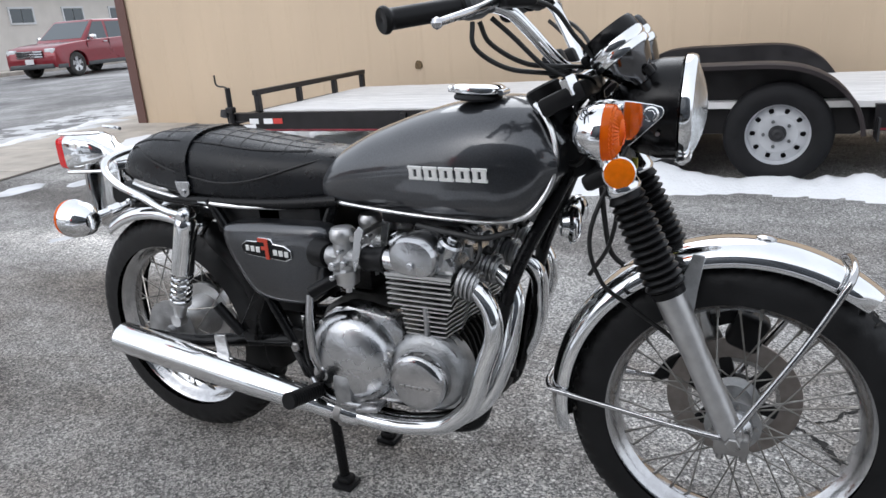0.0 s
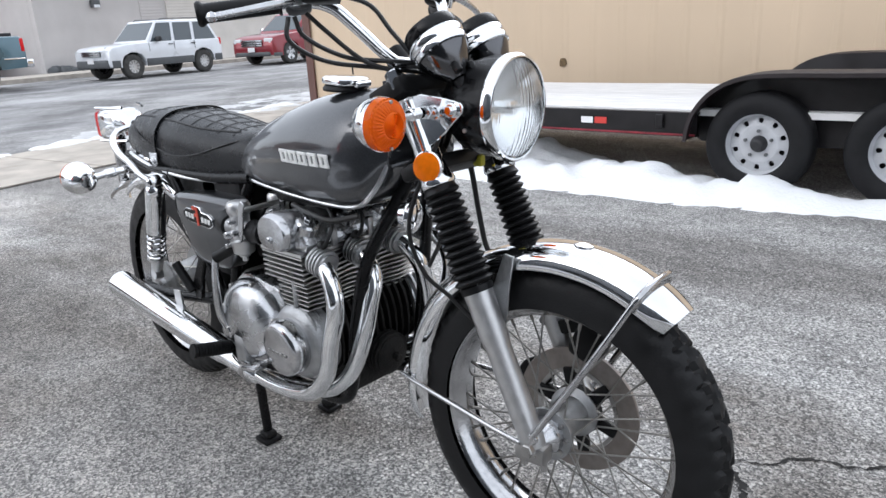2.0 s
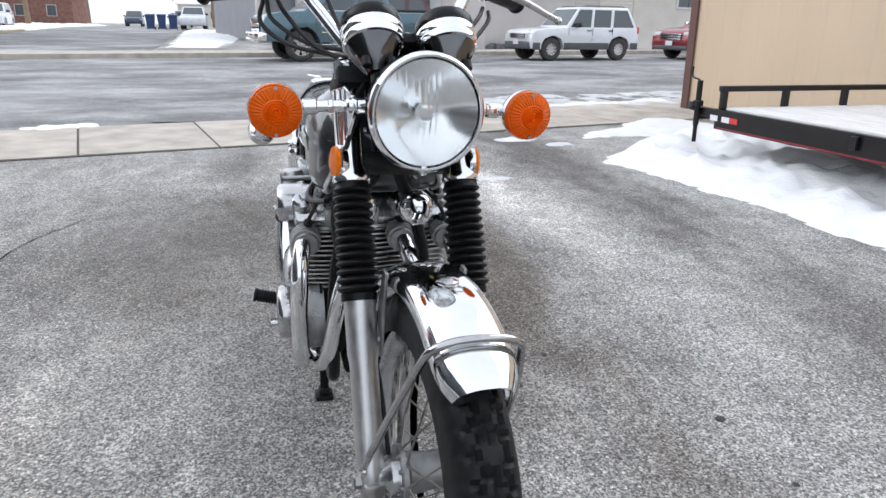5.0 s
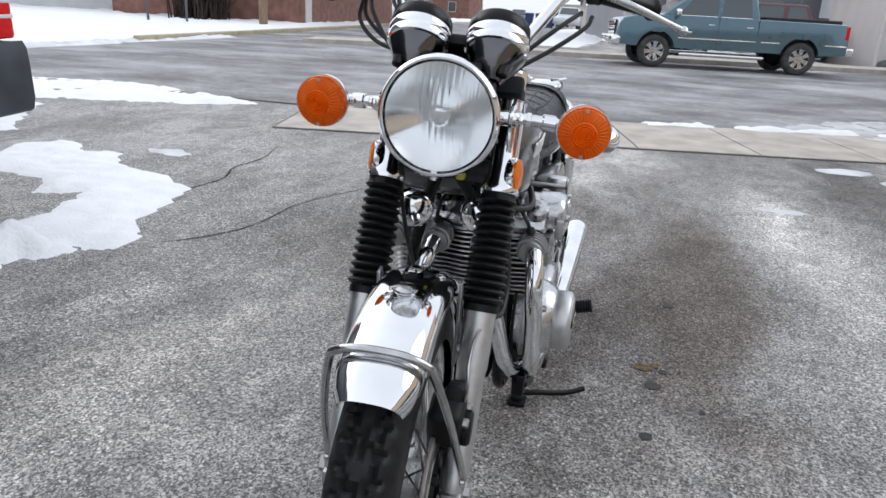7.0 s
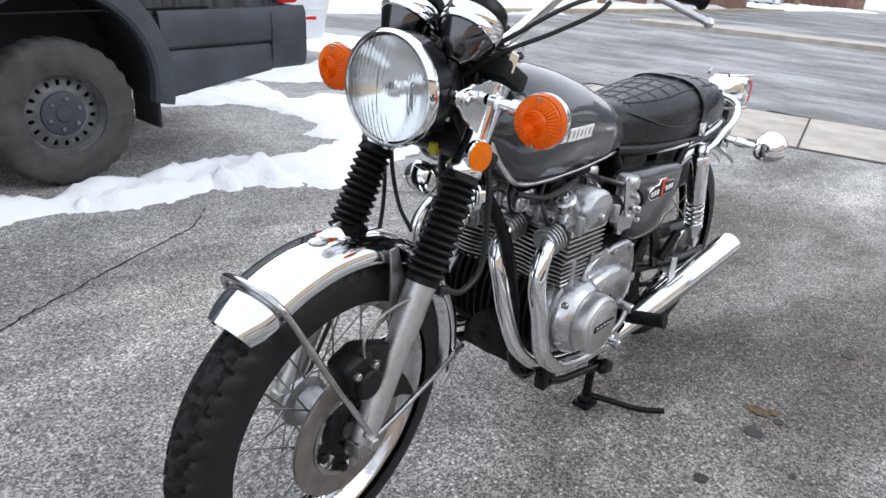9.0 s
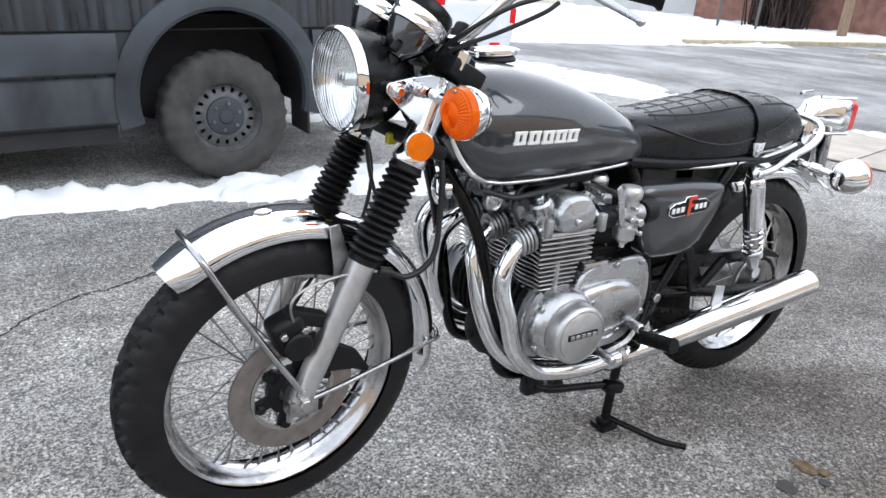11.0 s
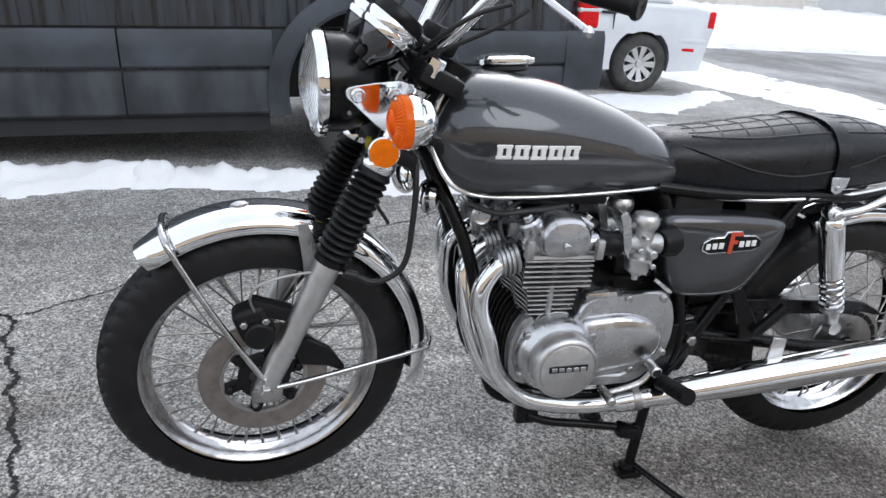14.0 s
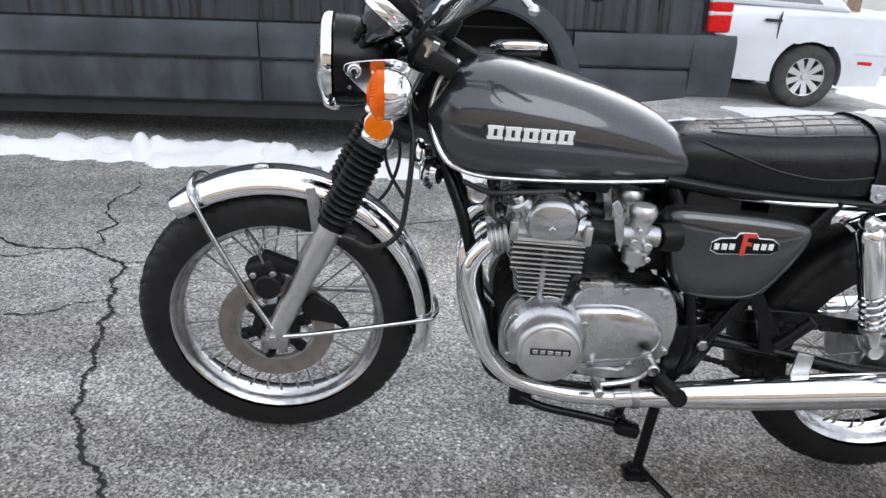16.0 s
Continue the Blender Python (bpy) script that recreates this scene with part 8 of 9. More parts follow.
    for s in (-1, 1):
        for x, z in handles:
            bm = B()
            box(bm, (0.17, 0.03, 0.028), Matrix.Translation((x, s * flank(x, z), z)), 0.01, 2)
            part("door_handle", bm, M_CHROME if chrome else M_CARBLACK, car)
        for x, z0, z1 in seams:
            bm = B()
            rows = []
            for k in range(9):
                z = z0 + (z1 - z0) * k / 8
                y = flank(x, z)
                rows.append([Vector((x - 0.005, s * (y - 0.02), z)), Vector((x - 0.005, s * (y + 0.0015), z)), Vector((x + 0.005, s * (y + 0.0015), z)), Vector((x + 0.005, s * (y - 0.02), z))])
            loft(bm, rows)
            part("door_seam", bm, M_CARBLACK, car)
        bm = B()
        box(bm, (0.13, 0.2, 0.16), Matrix.Translation((d - 0.42, s * (W + 0.07), zl + 0.07)), 0.035, 2)
        part("side_mirror", bm, M_CHROME if chrome else M_CARBLACK, car)
        bm = B()
        box(bm, (0.12, 0.34, 0.17), Matrix.Translation((L_front - 0.08, s * (W - 0.24), lamp_z)), 0.03, 2)
        part("headlight", bm, M_LAMPGLASS, car, "clear headlight")
        bm = B()
        z0, z1 = tail or (0.8, 1.1)
        box(bm, (0.12, 0.16, z1 - z0), Matrix.Translation((-wb - L_rear + 0.07, s * (W - 0.115), (z0 + z1) / 2)), 0.025, 2)
        part("tail_light", bm, M_REDLENS, car, "red tail light")
    if grille:
        bm = B()
        box(bm, (0.06, W * 1.0, grille[1] - grille[0]), Matrix.Translation((L_front - 0.01, 0, sum(grille[:2]) / 2)), 0.02, 2)
        g = part("grille", bm, M_CARBLACK, car)
        for k in range(3):
            bm = B()
            z = grille[0] + (grille[1] - grille[0]) * (k + 0.5) / 3
            box(bm, (0.03, W * 1.02, (grille[1] - grille[0]) * 0.2), Matrix.Translation((L_front + 0.025, 0, z)), 0.008, 1)
            part("grille_bar", bm, M_CHROME, g)
        bm = B()
        box(bm, (0.02, 0.31, 0.15), Matrix.Translation((L_front + 0.06, 0, zb + 0.22)), 0.004, 1)
        part("plate", bm, M_TAPE_W, car, "blank white plate")
    return car


def by_wheel(x, y, phi, W, lift=0.012, size=1.0):
    """A pose for a car whose left front wheel stands at x, y and whose tail points to the bearing phi."""
    a = radians(phi + 180)
    left = Vector((-math.sin(a), math.cos(a), 0))
    p = Vector((x, y, 0)) - left * W * size
    return Matrix.Translation((p.x, p.y, ground_z(p.x, p.y) + lift)) @ Matrix.Rotation(a, 4, "Z") @ Matrix.Scale(size, 4)


PARKED = "cars parked along the street"
pickup = vehicle("pickup_truck", "blue grey crew cab pickup truck with chrome trim", by_wheel(-15.7, 0.60, 101, 1.0, size=0.92), M_CARTEAL, 0.97, 1.14, 3.65, 1.0,
                 [(-4.79, 0.62), (-4.80, 0.95), (-4.77, 1.24), (-4.70, 1.29), (-2.62, 1.30), (-2.5, 1.30), (-0.4, 1.30), (-0.1, 1.29), (0.55, 1.25), (0.85, 1.18), (0.95, 1.05), (0.97, 0.6)], 0.50, 0.40,
                 (-2.56, -2.42, -0.90, -0.05, 1.30, 1.88), [(-2.34, -2.28, -1.62, -1.58), (-1.48, -1.50, -0.92, -0.50)], 0.265, M_ALU, 7, None, 0, PARKED, 1.22,
                 ((-1.35, 1.10), (-2.30, 1.08)), ((-0.42, 0.5, 1.28), (-1.53, 0.5, 1.28), (-2.52, 0.5, 1.3)), True, (0.72, 1.12, 1), True, (0.9, 1.24), 1.0, "truck")
bm = B()
box(bm, (1.9, 1.5, 0.5), Matrix.Translation((-3.68, 0, 1.12)), 0.01, 1)
part("bed_liner", bm, M_CARBLACK, pickup)
for s in (-1, 1):
    bm = B()
    rod(bm, (-2.75, s * 1.02, 0.36), (-0.62, s * 1.02, 0.36), 0.045, 12, 0.02)
    part("running_board", bm, M_CHROME, pickup, "chrome step tube")
    for x0, x1 in ((-2.5, -0.55), (-3.1, -2.62), (-4.72, -4.2)):
        bm = B()
        box(bm, (x1 - x0, 0.03, 0.035), Matrix.Translation(((x0 + x1) / 2, s * 1.0, 0.75)), 0.008, 1)
        part("body_trim", bm, M_CHROME, pickup)
    bm = B()
    box(bm, (0.34, 0.03, 0.035), Matrix.Translation((-0.72, s * 1.0, 0.90)), 0.006, 1)
    part("badge", bm, M_CHROME, pickup, "plain chrome badge")
bm = B()
box(bm, (0.26, 1.94, 0.26), Matrix.Translation((0.98, 0, 0.62)), 0.06, 3)
part("bumper", bm, M_CHROME, pickup, "chrome front bumper")
bm = B()
box(bm, (0.2, 1.9, 0.2), Matrix.Translation((-4.86, 0, 0.62)), 0.04, 3)
part("bumper", bm, M_CHROME, pickup, "chrome rear bumper")

suv_top = [(-3.50, 0.6), (-3.52, 0.9), (-3.48, 1.08), (-0.6, 1.06), (0.2, 1.02), (0.62, 0.96), (0.76, 0.86), (0.78, 0.5)]
silver_suv = vehicle("suv", "silver white boxy suv with grey lower cladding parked at the kerb", by_wheel(-16.45, 7.35, 101, 0.92, size=0.84), M_CARWHITE, 0.78, 0.82, 2.69, 0.92, suv_top, 0.36, 0.365,
                     (-3.46, -3.12, -1.15, -0.52, 1.06, 1.70), [(-3.28, -3.05, -2.52, -2.42), (-2.30, -2.40, -1.72, -1.62), (-1.50, -1.62, -1.12, -0.72)], 0.205, M_ALU_SATIN, 10, M_CARCLAD, 0.56, PARKED, 1.2,
                     ((-1.42, 0.96), (-2.3, 0.96)), ((-0.62, 0.56, 1.04), (-1.56, 0.56, 1.04), (-2.36, 0.75, 1.04)), False, (0.70, 0.86), True, (0.84, 1.08), 0.80)
for s in (-1, 1):
    bm = B()
    tube(bm, [(-3.0, s * 0.64, 1.70), (-2.9, s * 0.64, 1.745), (-1.4, s * 0.64, 1.745), (-1.3, s * 0.64, 1.70)], 0.014, 8)
    part("roof_rail", bm, M_CARCLAD, silver_suv)
red_top = [(-3.74, 0.55), (-3.76, 0.85), (-3.7, 1.10), (-2.8, 1.12), (-0.6, 1.07), (0.3, 1.0), (0.75, 0.92), (0.88, 0.78), (0.9, 0.45)]
vehicle("suv", "dark red suv with a broad chrome grille parked at the kerb", by_wheel(-17.0, 12.6, 102.5, 0.95, size=0.9), M_CARRED, 0.9, 0.95, 2.82, 0.95, red_top, 0.30, 0.365,
        (-3.66, -3.2, -1.25, -0.35, 1.07, 1.69), [(-3.3, -3.1, -2.62, -2.52), (-2.42, -2.46, -1.75, -1.66), (-1.56, -1.62, -1.18, -0.62)], 0.235, M_ALU, 5, M_CARCLAD, 0.40, PARKED, 1.16,
        ((-1.4, 0.98), (-2.4, 0.98)), ((-0.55, 0.42, 1.05), (-1.6, 0.42, 1.05), (-2.5, 0.6, 1.05)), True, (0.62, 0.84, 1), True, (0.85, 1.08), 0.80)
far_m = Matrix.Translation((street(5.4, 16.0))) @ Matrix.Rotation(math.atan2(-SU.y, -SU.x), 4, "Z")
vehicle("suv", "maroon suv with roof rails parked behind the pickup", far_m, M_CARMAROON, 0.9, 0.95, 2.82, 0.95, red_top, 0.30, 0.365,
        (-3.66, -3.2, -1.25, -0.35, 1.07, 1.74), [(-3.3, -3.1, -2.62, -2.52), (-2.42, -2.46, -1.75, -1.66), (-1.56, -1.62, -1.18, -0.62)], 0.235, M_ALU, 5, None, 0.4, "cars in the yard", 1.16)
p = Vector((-24.0, 1.5, ground_z(-24, 0)))
vehicle("pickup_truck", "bright red pickup truck in the yard by the grey building", Matrix.Translation(p) @ rot(-78), M_CARRED, 0.97, 1.14, 3.4, 0.95,
        [(-4.52, 0.62), (-4.53, 1.1), (-4.45, 1.17), (-0.4, 1.17), (0.5, 1.12), (0.88, 1.0), (0.95, 0.6)], 0.45, 0.38,
        (-2.3, -2.15, -0.95, -0.2, 1.17, 1.75), [(-2.1, -2.05, -1.5, -1.45), (-1.4, -1.4, -0.98, -0.55)], 0.24, M_ALU_SATIN, 6, None, 0, "cars in the yard", 1.2, category="truck")

sedan_top = [(-3.55, 0.5), (-3.6, 0.75), (-3.56, 0.93), (-3.3, 0.97), (-2.6, 0.97), (-0.3, 0.93), (0.55, 0.83), (0.85, 0.70), (0.9, 0.4)]
sedan = vehicle("sedan", "white sedan with alloy wheels parked behind the van", Matrix.Translation((0.22, -6.25, ground_z(-1, 0))) @ Matrix.Scale(0.93, 4), M_CARWHITE, 0.9, 0.85, 2.75, 0.90, sedan_top, 0.25, 0.32,
                (-3.1, -2.45, -1.05, -0.10, 1.02, 1.46), [(-2.75, -2.35, -1.85, -1.80), (-1.72, -1.74, -1.08, -0.55)], 0.205, M_ALU_SATIN, 9, None, 0, "", 1.14,
                ((-1.32, 0.83), (-2.28, 0.84)), ((-0.35, 0.3, 0.93), (-1.42, 0.3, 0.93), (-2.35, 0.55, 0.93)), False, (0.55, 0.72), True, (0.72, 0.92), 0.68)
for x0, x1 in ((-2.36, -0.38), (-3.5, -3.14)):
    bm = B()
    rows = []
    for k in range(13):
        x = x0 + (x1 - x0) * k / 12
        y = 0.888 * (1 - 0.05 * max(0, abs(x + 1.35) / 2.25 - 0.6) ** 1.6 * 3.2)
        rows.append([Vector((x, y - 0.02, 0.575)), Vector((x, y + 0.008, 0.58)), Vector((x, y + 0.010, 0.60)), Vector((x, y + 0.006, 0.622)), Vector((x, y - 0.02, 0.626))])
    loft(bm, rows)
    part("side_trim", bm, M_CARWHITE, sedan)
bm = B()
box(bm, (0.16, 0.02, 0.035), Matrix.Translation((-3.3, 0.868, 0.50)), 0.006, 1)
part("side_marker", bm, M_REDLENS, sedan, "small red side marker")

# ---- the black van ----
VM = Matrix.Translation((0.84, -2.42, 0.074)) @ rot(1.5) @ Matrix.Scale(0.93, 4) @ Matrix.Rotation(radians(2.9), 4, "Y")
van = thing("cargo_van", "dusty black high roof cargo van with grey plastic side trim", "van", VM)
VB, VF, VWB = -1.33, 4.62, 3.66
AR, AZ = 0.475, 0.395
# local y = 0 is the near flank; the body runs to y = -1.98
upper = [(VB, 0.64), (VB - 0.0, 1.4), (VB + 0.05, 2.3), (VB + 0.16, 2.58), (VB + 0.5, 2.66), (2.9, 2.66), (3.25, 2.55), (4.0, 1.62), (4.5, 1.22), (VF, 0.9), (VF, 0.64)]
lower_arches = arch_line(0.0, {"R": AR, "z": AZ}, 0.30, 20) + arch_line(VWB, {"R": AR, "z": AZ + 0.10}, 0.30, 20)
outline = [(VB, 0.43), (-1.05, 0.37), (-0.7, 0.315)] + lower_arches + [(VF, 0.30)] + upper[::-1]
bm = B()
rings = []
for y, inset in ((-0.0, 0.05), (-0.015, 0.02), (-0.05, 0.0), (-1.93, 0.0), (-1.965, 0.02), (-1.98, 0.05)):
    ring = []
    for x, z in outline:
        lean = 0.10 * max(0.0, (z - 1.15) / 1.45) ** 1.5
        yy = y - lean if y > -1 else y + lean
        e = inset if z > 0.6 and (x < VB + 0.3 or z > 2.3 or x > 4) else 0
        ring.append(Vector((x + (e if x < 1 else -e) * (0.6 if z > 2.3 else 1), yy - 0.02 * (y > -1), z - (e if z > 2.3 else 0))))
    rings.append(ring)
loft(bm, rings)
part("body", bm, M_VAN, van, "dark paint streaked with road dust", angle=50)
bm = B()
box(bm, (2.55, 1.86, 0.58), Matrix.Translation((1.83, -0.99, 0.47)))
box(bm, (5.6, 1.0, 0.5), Matrix.Translation((1.6, -0.99, 0.53)))
part("underbody", bm, M_CARBLACK, van)


def van_panel(x0, x1, z0, z1, mat_, name="trim_panel", out=0.0, thick=0.03, label="", rise=0.0):
    """A long panel on the flank; rise lifts its lower edge towards the tail."""
    bm = B()
    rows = []
    for x in (x0, x0 + 0.006, x1 - 0.006, x1):
        zb = z0 + rise * (x1 - x) / (x1 - x0)
        rows.append([Vector((x, a, b)) for a, b in ((-thick, zb), (out - 0.014, zb), (out - 0.002, zb + 0.012), (out, (zb + z1) / 2), (out - 0.004, z1 - 0.02), (out - 0.016, z1 - 0.004), (-thick, z1))])
    loft(bm, rows)
    return part(name, bm, mat_, van, label)


# lower paint and sill panels, grey plastic bands, with joints at the doors
for x0, x1 in ((-0.92 - 0.0, -0.52), (0.52, 1.282), (1.292, 2.82), (2.83, 3.14)):
    if x0 > 0:
        van_panel(x0, x1, 0.535, 0.735, M_VANTRIM, "trim_panel", 0.012, 0.03, "salt dusted grey plastic trim")
        van_panel(x0, x1, 0.285, 0.527, M_VANSILL, "sill_panel", -0.002, 0.03, "dirty dark sill panel")
van_panel(-1.22, -0.50, 0.545, 0.735, M_VANTRIM, "trim_panel", 0.012, 0.03, "salt dusted grey plastic trim")
van_panel(-1.18, -0.50, 0.29, 0.537, M_VANTRIM, "trim_panel", 0.006, 0.03, "salt dusted grey plastic trim", 0.09)
bm = B()
rod(bm, (0.56, -0.06, 0.285), (3.1, -0.06, 0.285), 0.022, 10)
part("sill_pipe", bm, M_CARBLACK, van)
# flares over the wheels
for cx in (0.0, VWB):
    bm = B()
    secs = []
    for k in range(29):
        a = radians(-14 + 208 * k / 28)
        er = Vector((math.cos(a), 0, math.sin(a)))
        c = Vector((cx, 0, AZ + (0.10 if cx else 0.0)))
        wide = 0.085
        secs.append([c + er * (AR - 0.03) + Vector((0, -0.04, 0)), c + er * (AR - 0.03) + Vector((0, 0.016, 0)), c + er * (AR - 0.012) + Vector((0, 0.03, 0)), c + er * (AR + wide * 0.6) + Vector((0, 0.026, 0)), c + er * (AR + wide) + Vector((0, 0.008, 0)), c + er * (AR + wide) + Vector((0, -0.04, 0))])
    loft(bm, secs)
    part("wheel_flare", bm, M_VANTRIM, van, "grey plastic wheel flare")
    bm = B()
    loft(bm, [[Vector((cx + q * (AR - 0.02) * math.cos(radians(a)), y, AZ + (0.10 if cx else 0.0) + q * (AR - 0.02) * math.sin(radians(a)))) for q, y in ((1, -0.035), (1, -0.48), (1.03, -0.48), (1.03, -0.035))] for a in range(-10, 191, 10)])
    part("wheel_well", bm, M_CARBLACK, van)
    wheel_parts(van, Matrix.Translation((cx, -0.115, 0.275 + 0.0507 * cx)) @ Matrix.Rotation(radians(-90), 4, "X"), 0.348, 0.235, 0.205, M_STEELWHEEL, M_TYREDIRTY, "steel", 18, 112, True)
    wheel_parts(van, Matrix.Translation((cx, -1.86, 0.275 + 0.0507 * cx)) @ Matrix.Rotation(radians(90), 4, "X"), 0.36, 0.235, 0.205, M_STEELWHEEL, M_TYREDIRTY, "steel", 18, 32)
bm = B()
box(bm, (0.02, 0.26, 0.34), Matrix.Translation((-0.47, -0.15, 0.31)), 0.006, 1)
part("mud_flap", bm, M_CARBLACK, van)
# seams between the doors
for x, z0, z1 in ((1.287, 0.735, 2.3), (2.825, 0.735, 2.2), (-0.97, 0.735, 2.3)):
    bm = B()
    box(bm, (0.012, 0.03, z1 - z0), Matrix.Translation((x, -0.028 - 0.03, (z0 + z1) / 2)) @ Matrix.Rotation(radians(0.0), 4, "X"))
    part("door_seam", bm, M_DARK, van)
for z in (0.742, 1.32):
    bm = B()
    box(bm, (3.6, 0.02, 0.008), Matrix.Translation((1.0, -0.024 - (0.004 if z > 1 else 0), z)), 0.002, 1)
    part("panel_crease", bm, M_DARK, van)
# rear corner bumper, lamps, doors
bm = B()
secs = []
for z, g in ((0.385, 0.07), (0.40, 0.03), (0.46, 0.0), (0.62, 0.0), (0.70, 0.01), (0.735, 0.05)):
    pts = [(-1.180, 0.018 - g * 0.5), (-1.4300, 0.012 - g * 0.5), (-1.380, -0.02 - g * 0.3), (-1.430 + g, -0.09), (-1.450 + g, -0.3), (-1.450 + g, -1.68), (-1.430 + g, -1.89), (-1.380, -1.96), (-1.4300, -1.992 + g * 0.5), (-1.180, -2.0 + g * 0.5), (-1.160, -1.7), (-1.160, -0.3)]
    secs.append([Vector((a, b, z)) for a, b in pts])
loft(bm, secs)
part("rear_bumper", bm, M_VANTRIM, van, "grey plastic rear bumper")
for y, s in ((-0.045, 1), (-1.935, -1)):
    bm = B()
    box(bm, (0.13, 0.10, 0.62), Matrix.Translation((-1.315, y, 1.06)), 0.018, 3)
    lamp = part("tail_lamp", bm, M_REDLENS, van, "tall red tail lamp")
    for z in (0.855, 0.925):
        bm = B()
        box(bm, (0.135, 0.104, 0.032), Matrix.Translation((-1.315, y, z)), 0.012, 2)
        part("clear_strip", bm, M_LAMPGLASS, lamp, "clear lamp strip")
for y0, y1 in ((-0.11, -0.98), (-1.0, -1.87)):
    bm = B()
    box(bm, (0.03, abs(y1 - y0), 1.75), Matrix.Translation((-1.338, (y0 + y1) / 2, 1.62)), 0.012, 2)
    dr = part("rear_door", bm, M_VAN, van)
    bm = B()
    box(bm, (0.012, abs(y1 - y0) - 0.16, 0.6), Matrix.Translation((-1.352, (y0 + y1) / 2, 1.85)), 0.005, 1)
    part("window", bm, M_CARGLASS, dr)
pane(van, [(2.95, -0.005, 1.25), (3.9, -0.005, 1.25), (3.45, -0.06, 1.95), (2.95, -0.06, 1.95)][::-1], M_CARGLASS, 0.01, "cab_window")
bm = B()
box(bm, (0.14, 0.2, 0.32), Matrix.Translation((3.75, 0.16, 1.35)), 0.04, 2)
part("side_mirror", bm, M_CARBLACK, van)


# ---- buildings and things across the street ----
def on_wall(u, n, z=0.0):
    """A pose on the street's far side: x along the street, y away from it."""
    p = street(u, n)
    return Matrix.Translation((p.x, p.y, p.z + z)) @ Matrix.Rotation(math.atan2(SU.y, SU.x), 4, "Z")


def clapboards(bm, x0, x1, z0, z1, pitch, y=0.0, out=0.018):
    z = z0
    while z < z1:
        t = min(z + pitch, z1)
        loft(bm, [[Vector((x, y, z)), Vector((x, y - out, z)), Vector((x, y - 0.003, t)), Vector((x, y, t))] for x in (x0, x1)])
        z += pitch


def window(owner, x, z, w, h, y=-0.02, panes=2):
    bm = B()
    t = 0.06
    box(bm, (w + 2 * t, 0.08, t), Matrix.Translation((x, y, z + h / 2 + t / 2)), 0.005, 1)
    box(bm, (w + 2 * t, 0.10, t), Matrix.Translation((x, y, z - h / 2 - t / 2)), 0.005, 1)
    for s in (-1, 1):
        box(bm, (t, 0.08, h), Matrix.Translation((x + s * (w + t) / 2, y, z)), 0.005, 1)
    wd = part("window", bm, M_DOORWHITE, owner, "white window frame")
    for k in range(panes):
        bm = B()
        pw = w / panes
        box(bm, (pw - 0.03, 0.02, h - 0.01), Matrix.Translation((x - w / 2 + pw * (k + 0.5), y - 0.012, z)))
        part("pane", bm, M_CARGLASS, wd)
    return wd


def slab_building(name, label, m, w, d, h, wall_mat, roof_mat, rise=1.2):
    """A plain house: four walls and a pitched roof."""
    b = thing(name, label, "building", m)
    for sx, sy, cx, cy in ((w, 0.2, w / 2, 0.1), (w, 0.2, w / 2, d - 0.1), (0.2, d - 0.42, 0.1, d / 2), (0.2, d - 0.42, w - 0.1, d / 2)):
        bm = B()
        box(bm, (sx, sy, h + 0.4), Matrix.Translation((cx, cy, h / 2 - 0.2)))
        part("wall", bm, wall_mat, b, smooth=False)
    bm = B()
    loft(bm, [[Vector((x, -0.35, h - 0.05)), Vector((x, -0.35, h + 0.08)), Vector((x, d / 2, h + rise)), Vector((x, d + 0.35, h + 0.08)), Vector((x, d + 0.35, h - 0.05))] for x in (-0.3, w + 0.3)])
    part("roof", bm, roof_mat, b, smooth=False)
    return b


# low building: stucco end, ribbed doors, clapboard with small high windows
garage = slab_building("low_building", "low building with grey stucco, ribbed doors and pale clapboard", on_wall(10.6, 14.6) @ Matrix.Scale(1.1, 4), 24.5, 3.2, 2.55, M_SIDING2, M_SNOW)
bm = B()
clapboards(bm, 5.85, 24.5, 0.0, 2.5, 0.105)
part("clapboard_siding", bm, M_SIDING, garage, smooth=False)
for x0, x1 in ((3.41, 4.3), (4.4, 5.8)):
    face, dy = (M_SIDING2, 0.0) if x0 < 4 else (M_SIDING, -0.02)
    bm = B()
    box(bm, (x1 - x0, 0.03, 2.42), Matrix.Translation(((x0 + x1) / 2, dy, 1.22)), 0.004, 1)
    door = part("ribbed_door", bm, face, garage, "closed ribbed roll-up door")
    z = 0.0
    while z < 2.4:
        bm = B()
        box(bm, (x1 - x0, 0.05, 0.085), Matrix.Translation(((x0 + x1) / 2, dy, z + 0.05)), 0.02, 1)
        part("slat", bm, face, door)
        z += 0.095
bm = B()
box(bm, (24.6, 0.3, 0.12), Matrix.Translation((12, -0.2, 2.55)), 0.01, 1)
part("eave", bm, M_DOORWHITE, garage, "white eave board")
for x in (8.33, 10.7, 13.15, 15.55, 17.95):
    window(garage, x, 1.74, 0.95, 0.44)
bm = B()
box(bm, (0.26, 0.16, 0.22), Matrix.Translation((1.85, -0.09, 1.93)), 0.03, 2)
lampb = part("wall_lamp", bm, M_CARCLAD, garage, "grey wall lamp")
bm = B()
box(bm, (0.2, 0.02, 0.08), Matrix.Translation((1.85, -0.17, 1.86)), 0.006, 1)
part("lens", bm, M_LAMPGLASS, lampb)
heap = B()
rng = random.Random(5)
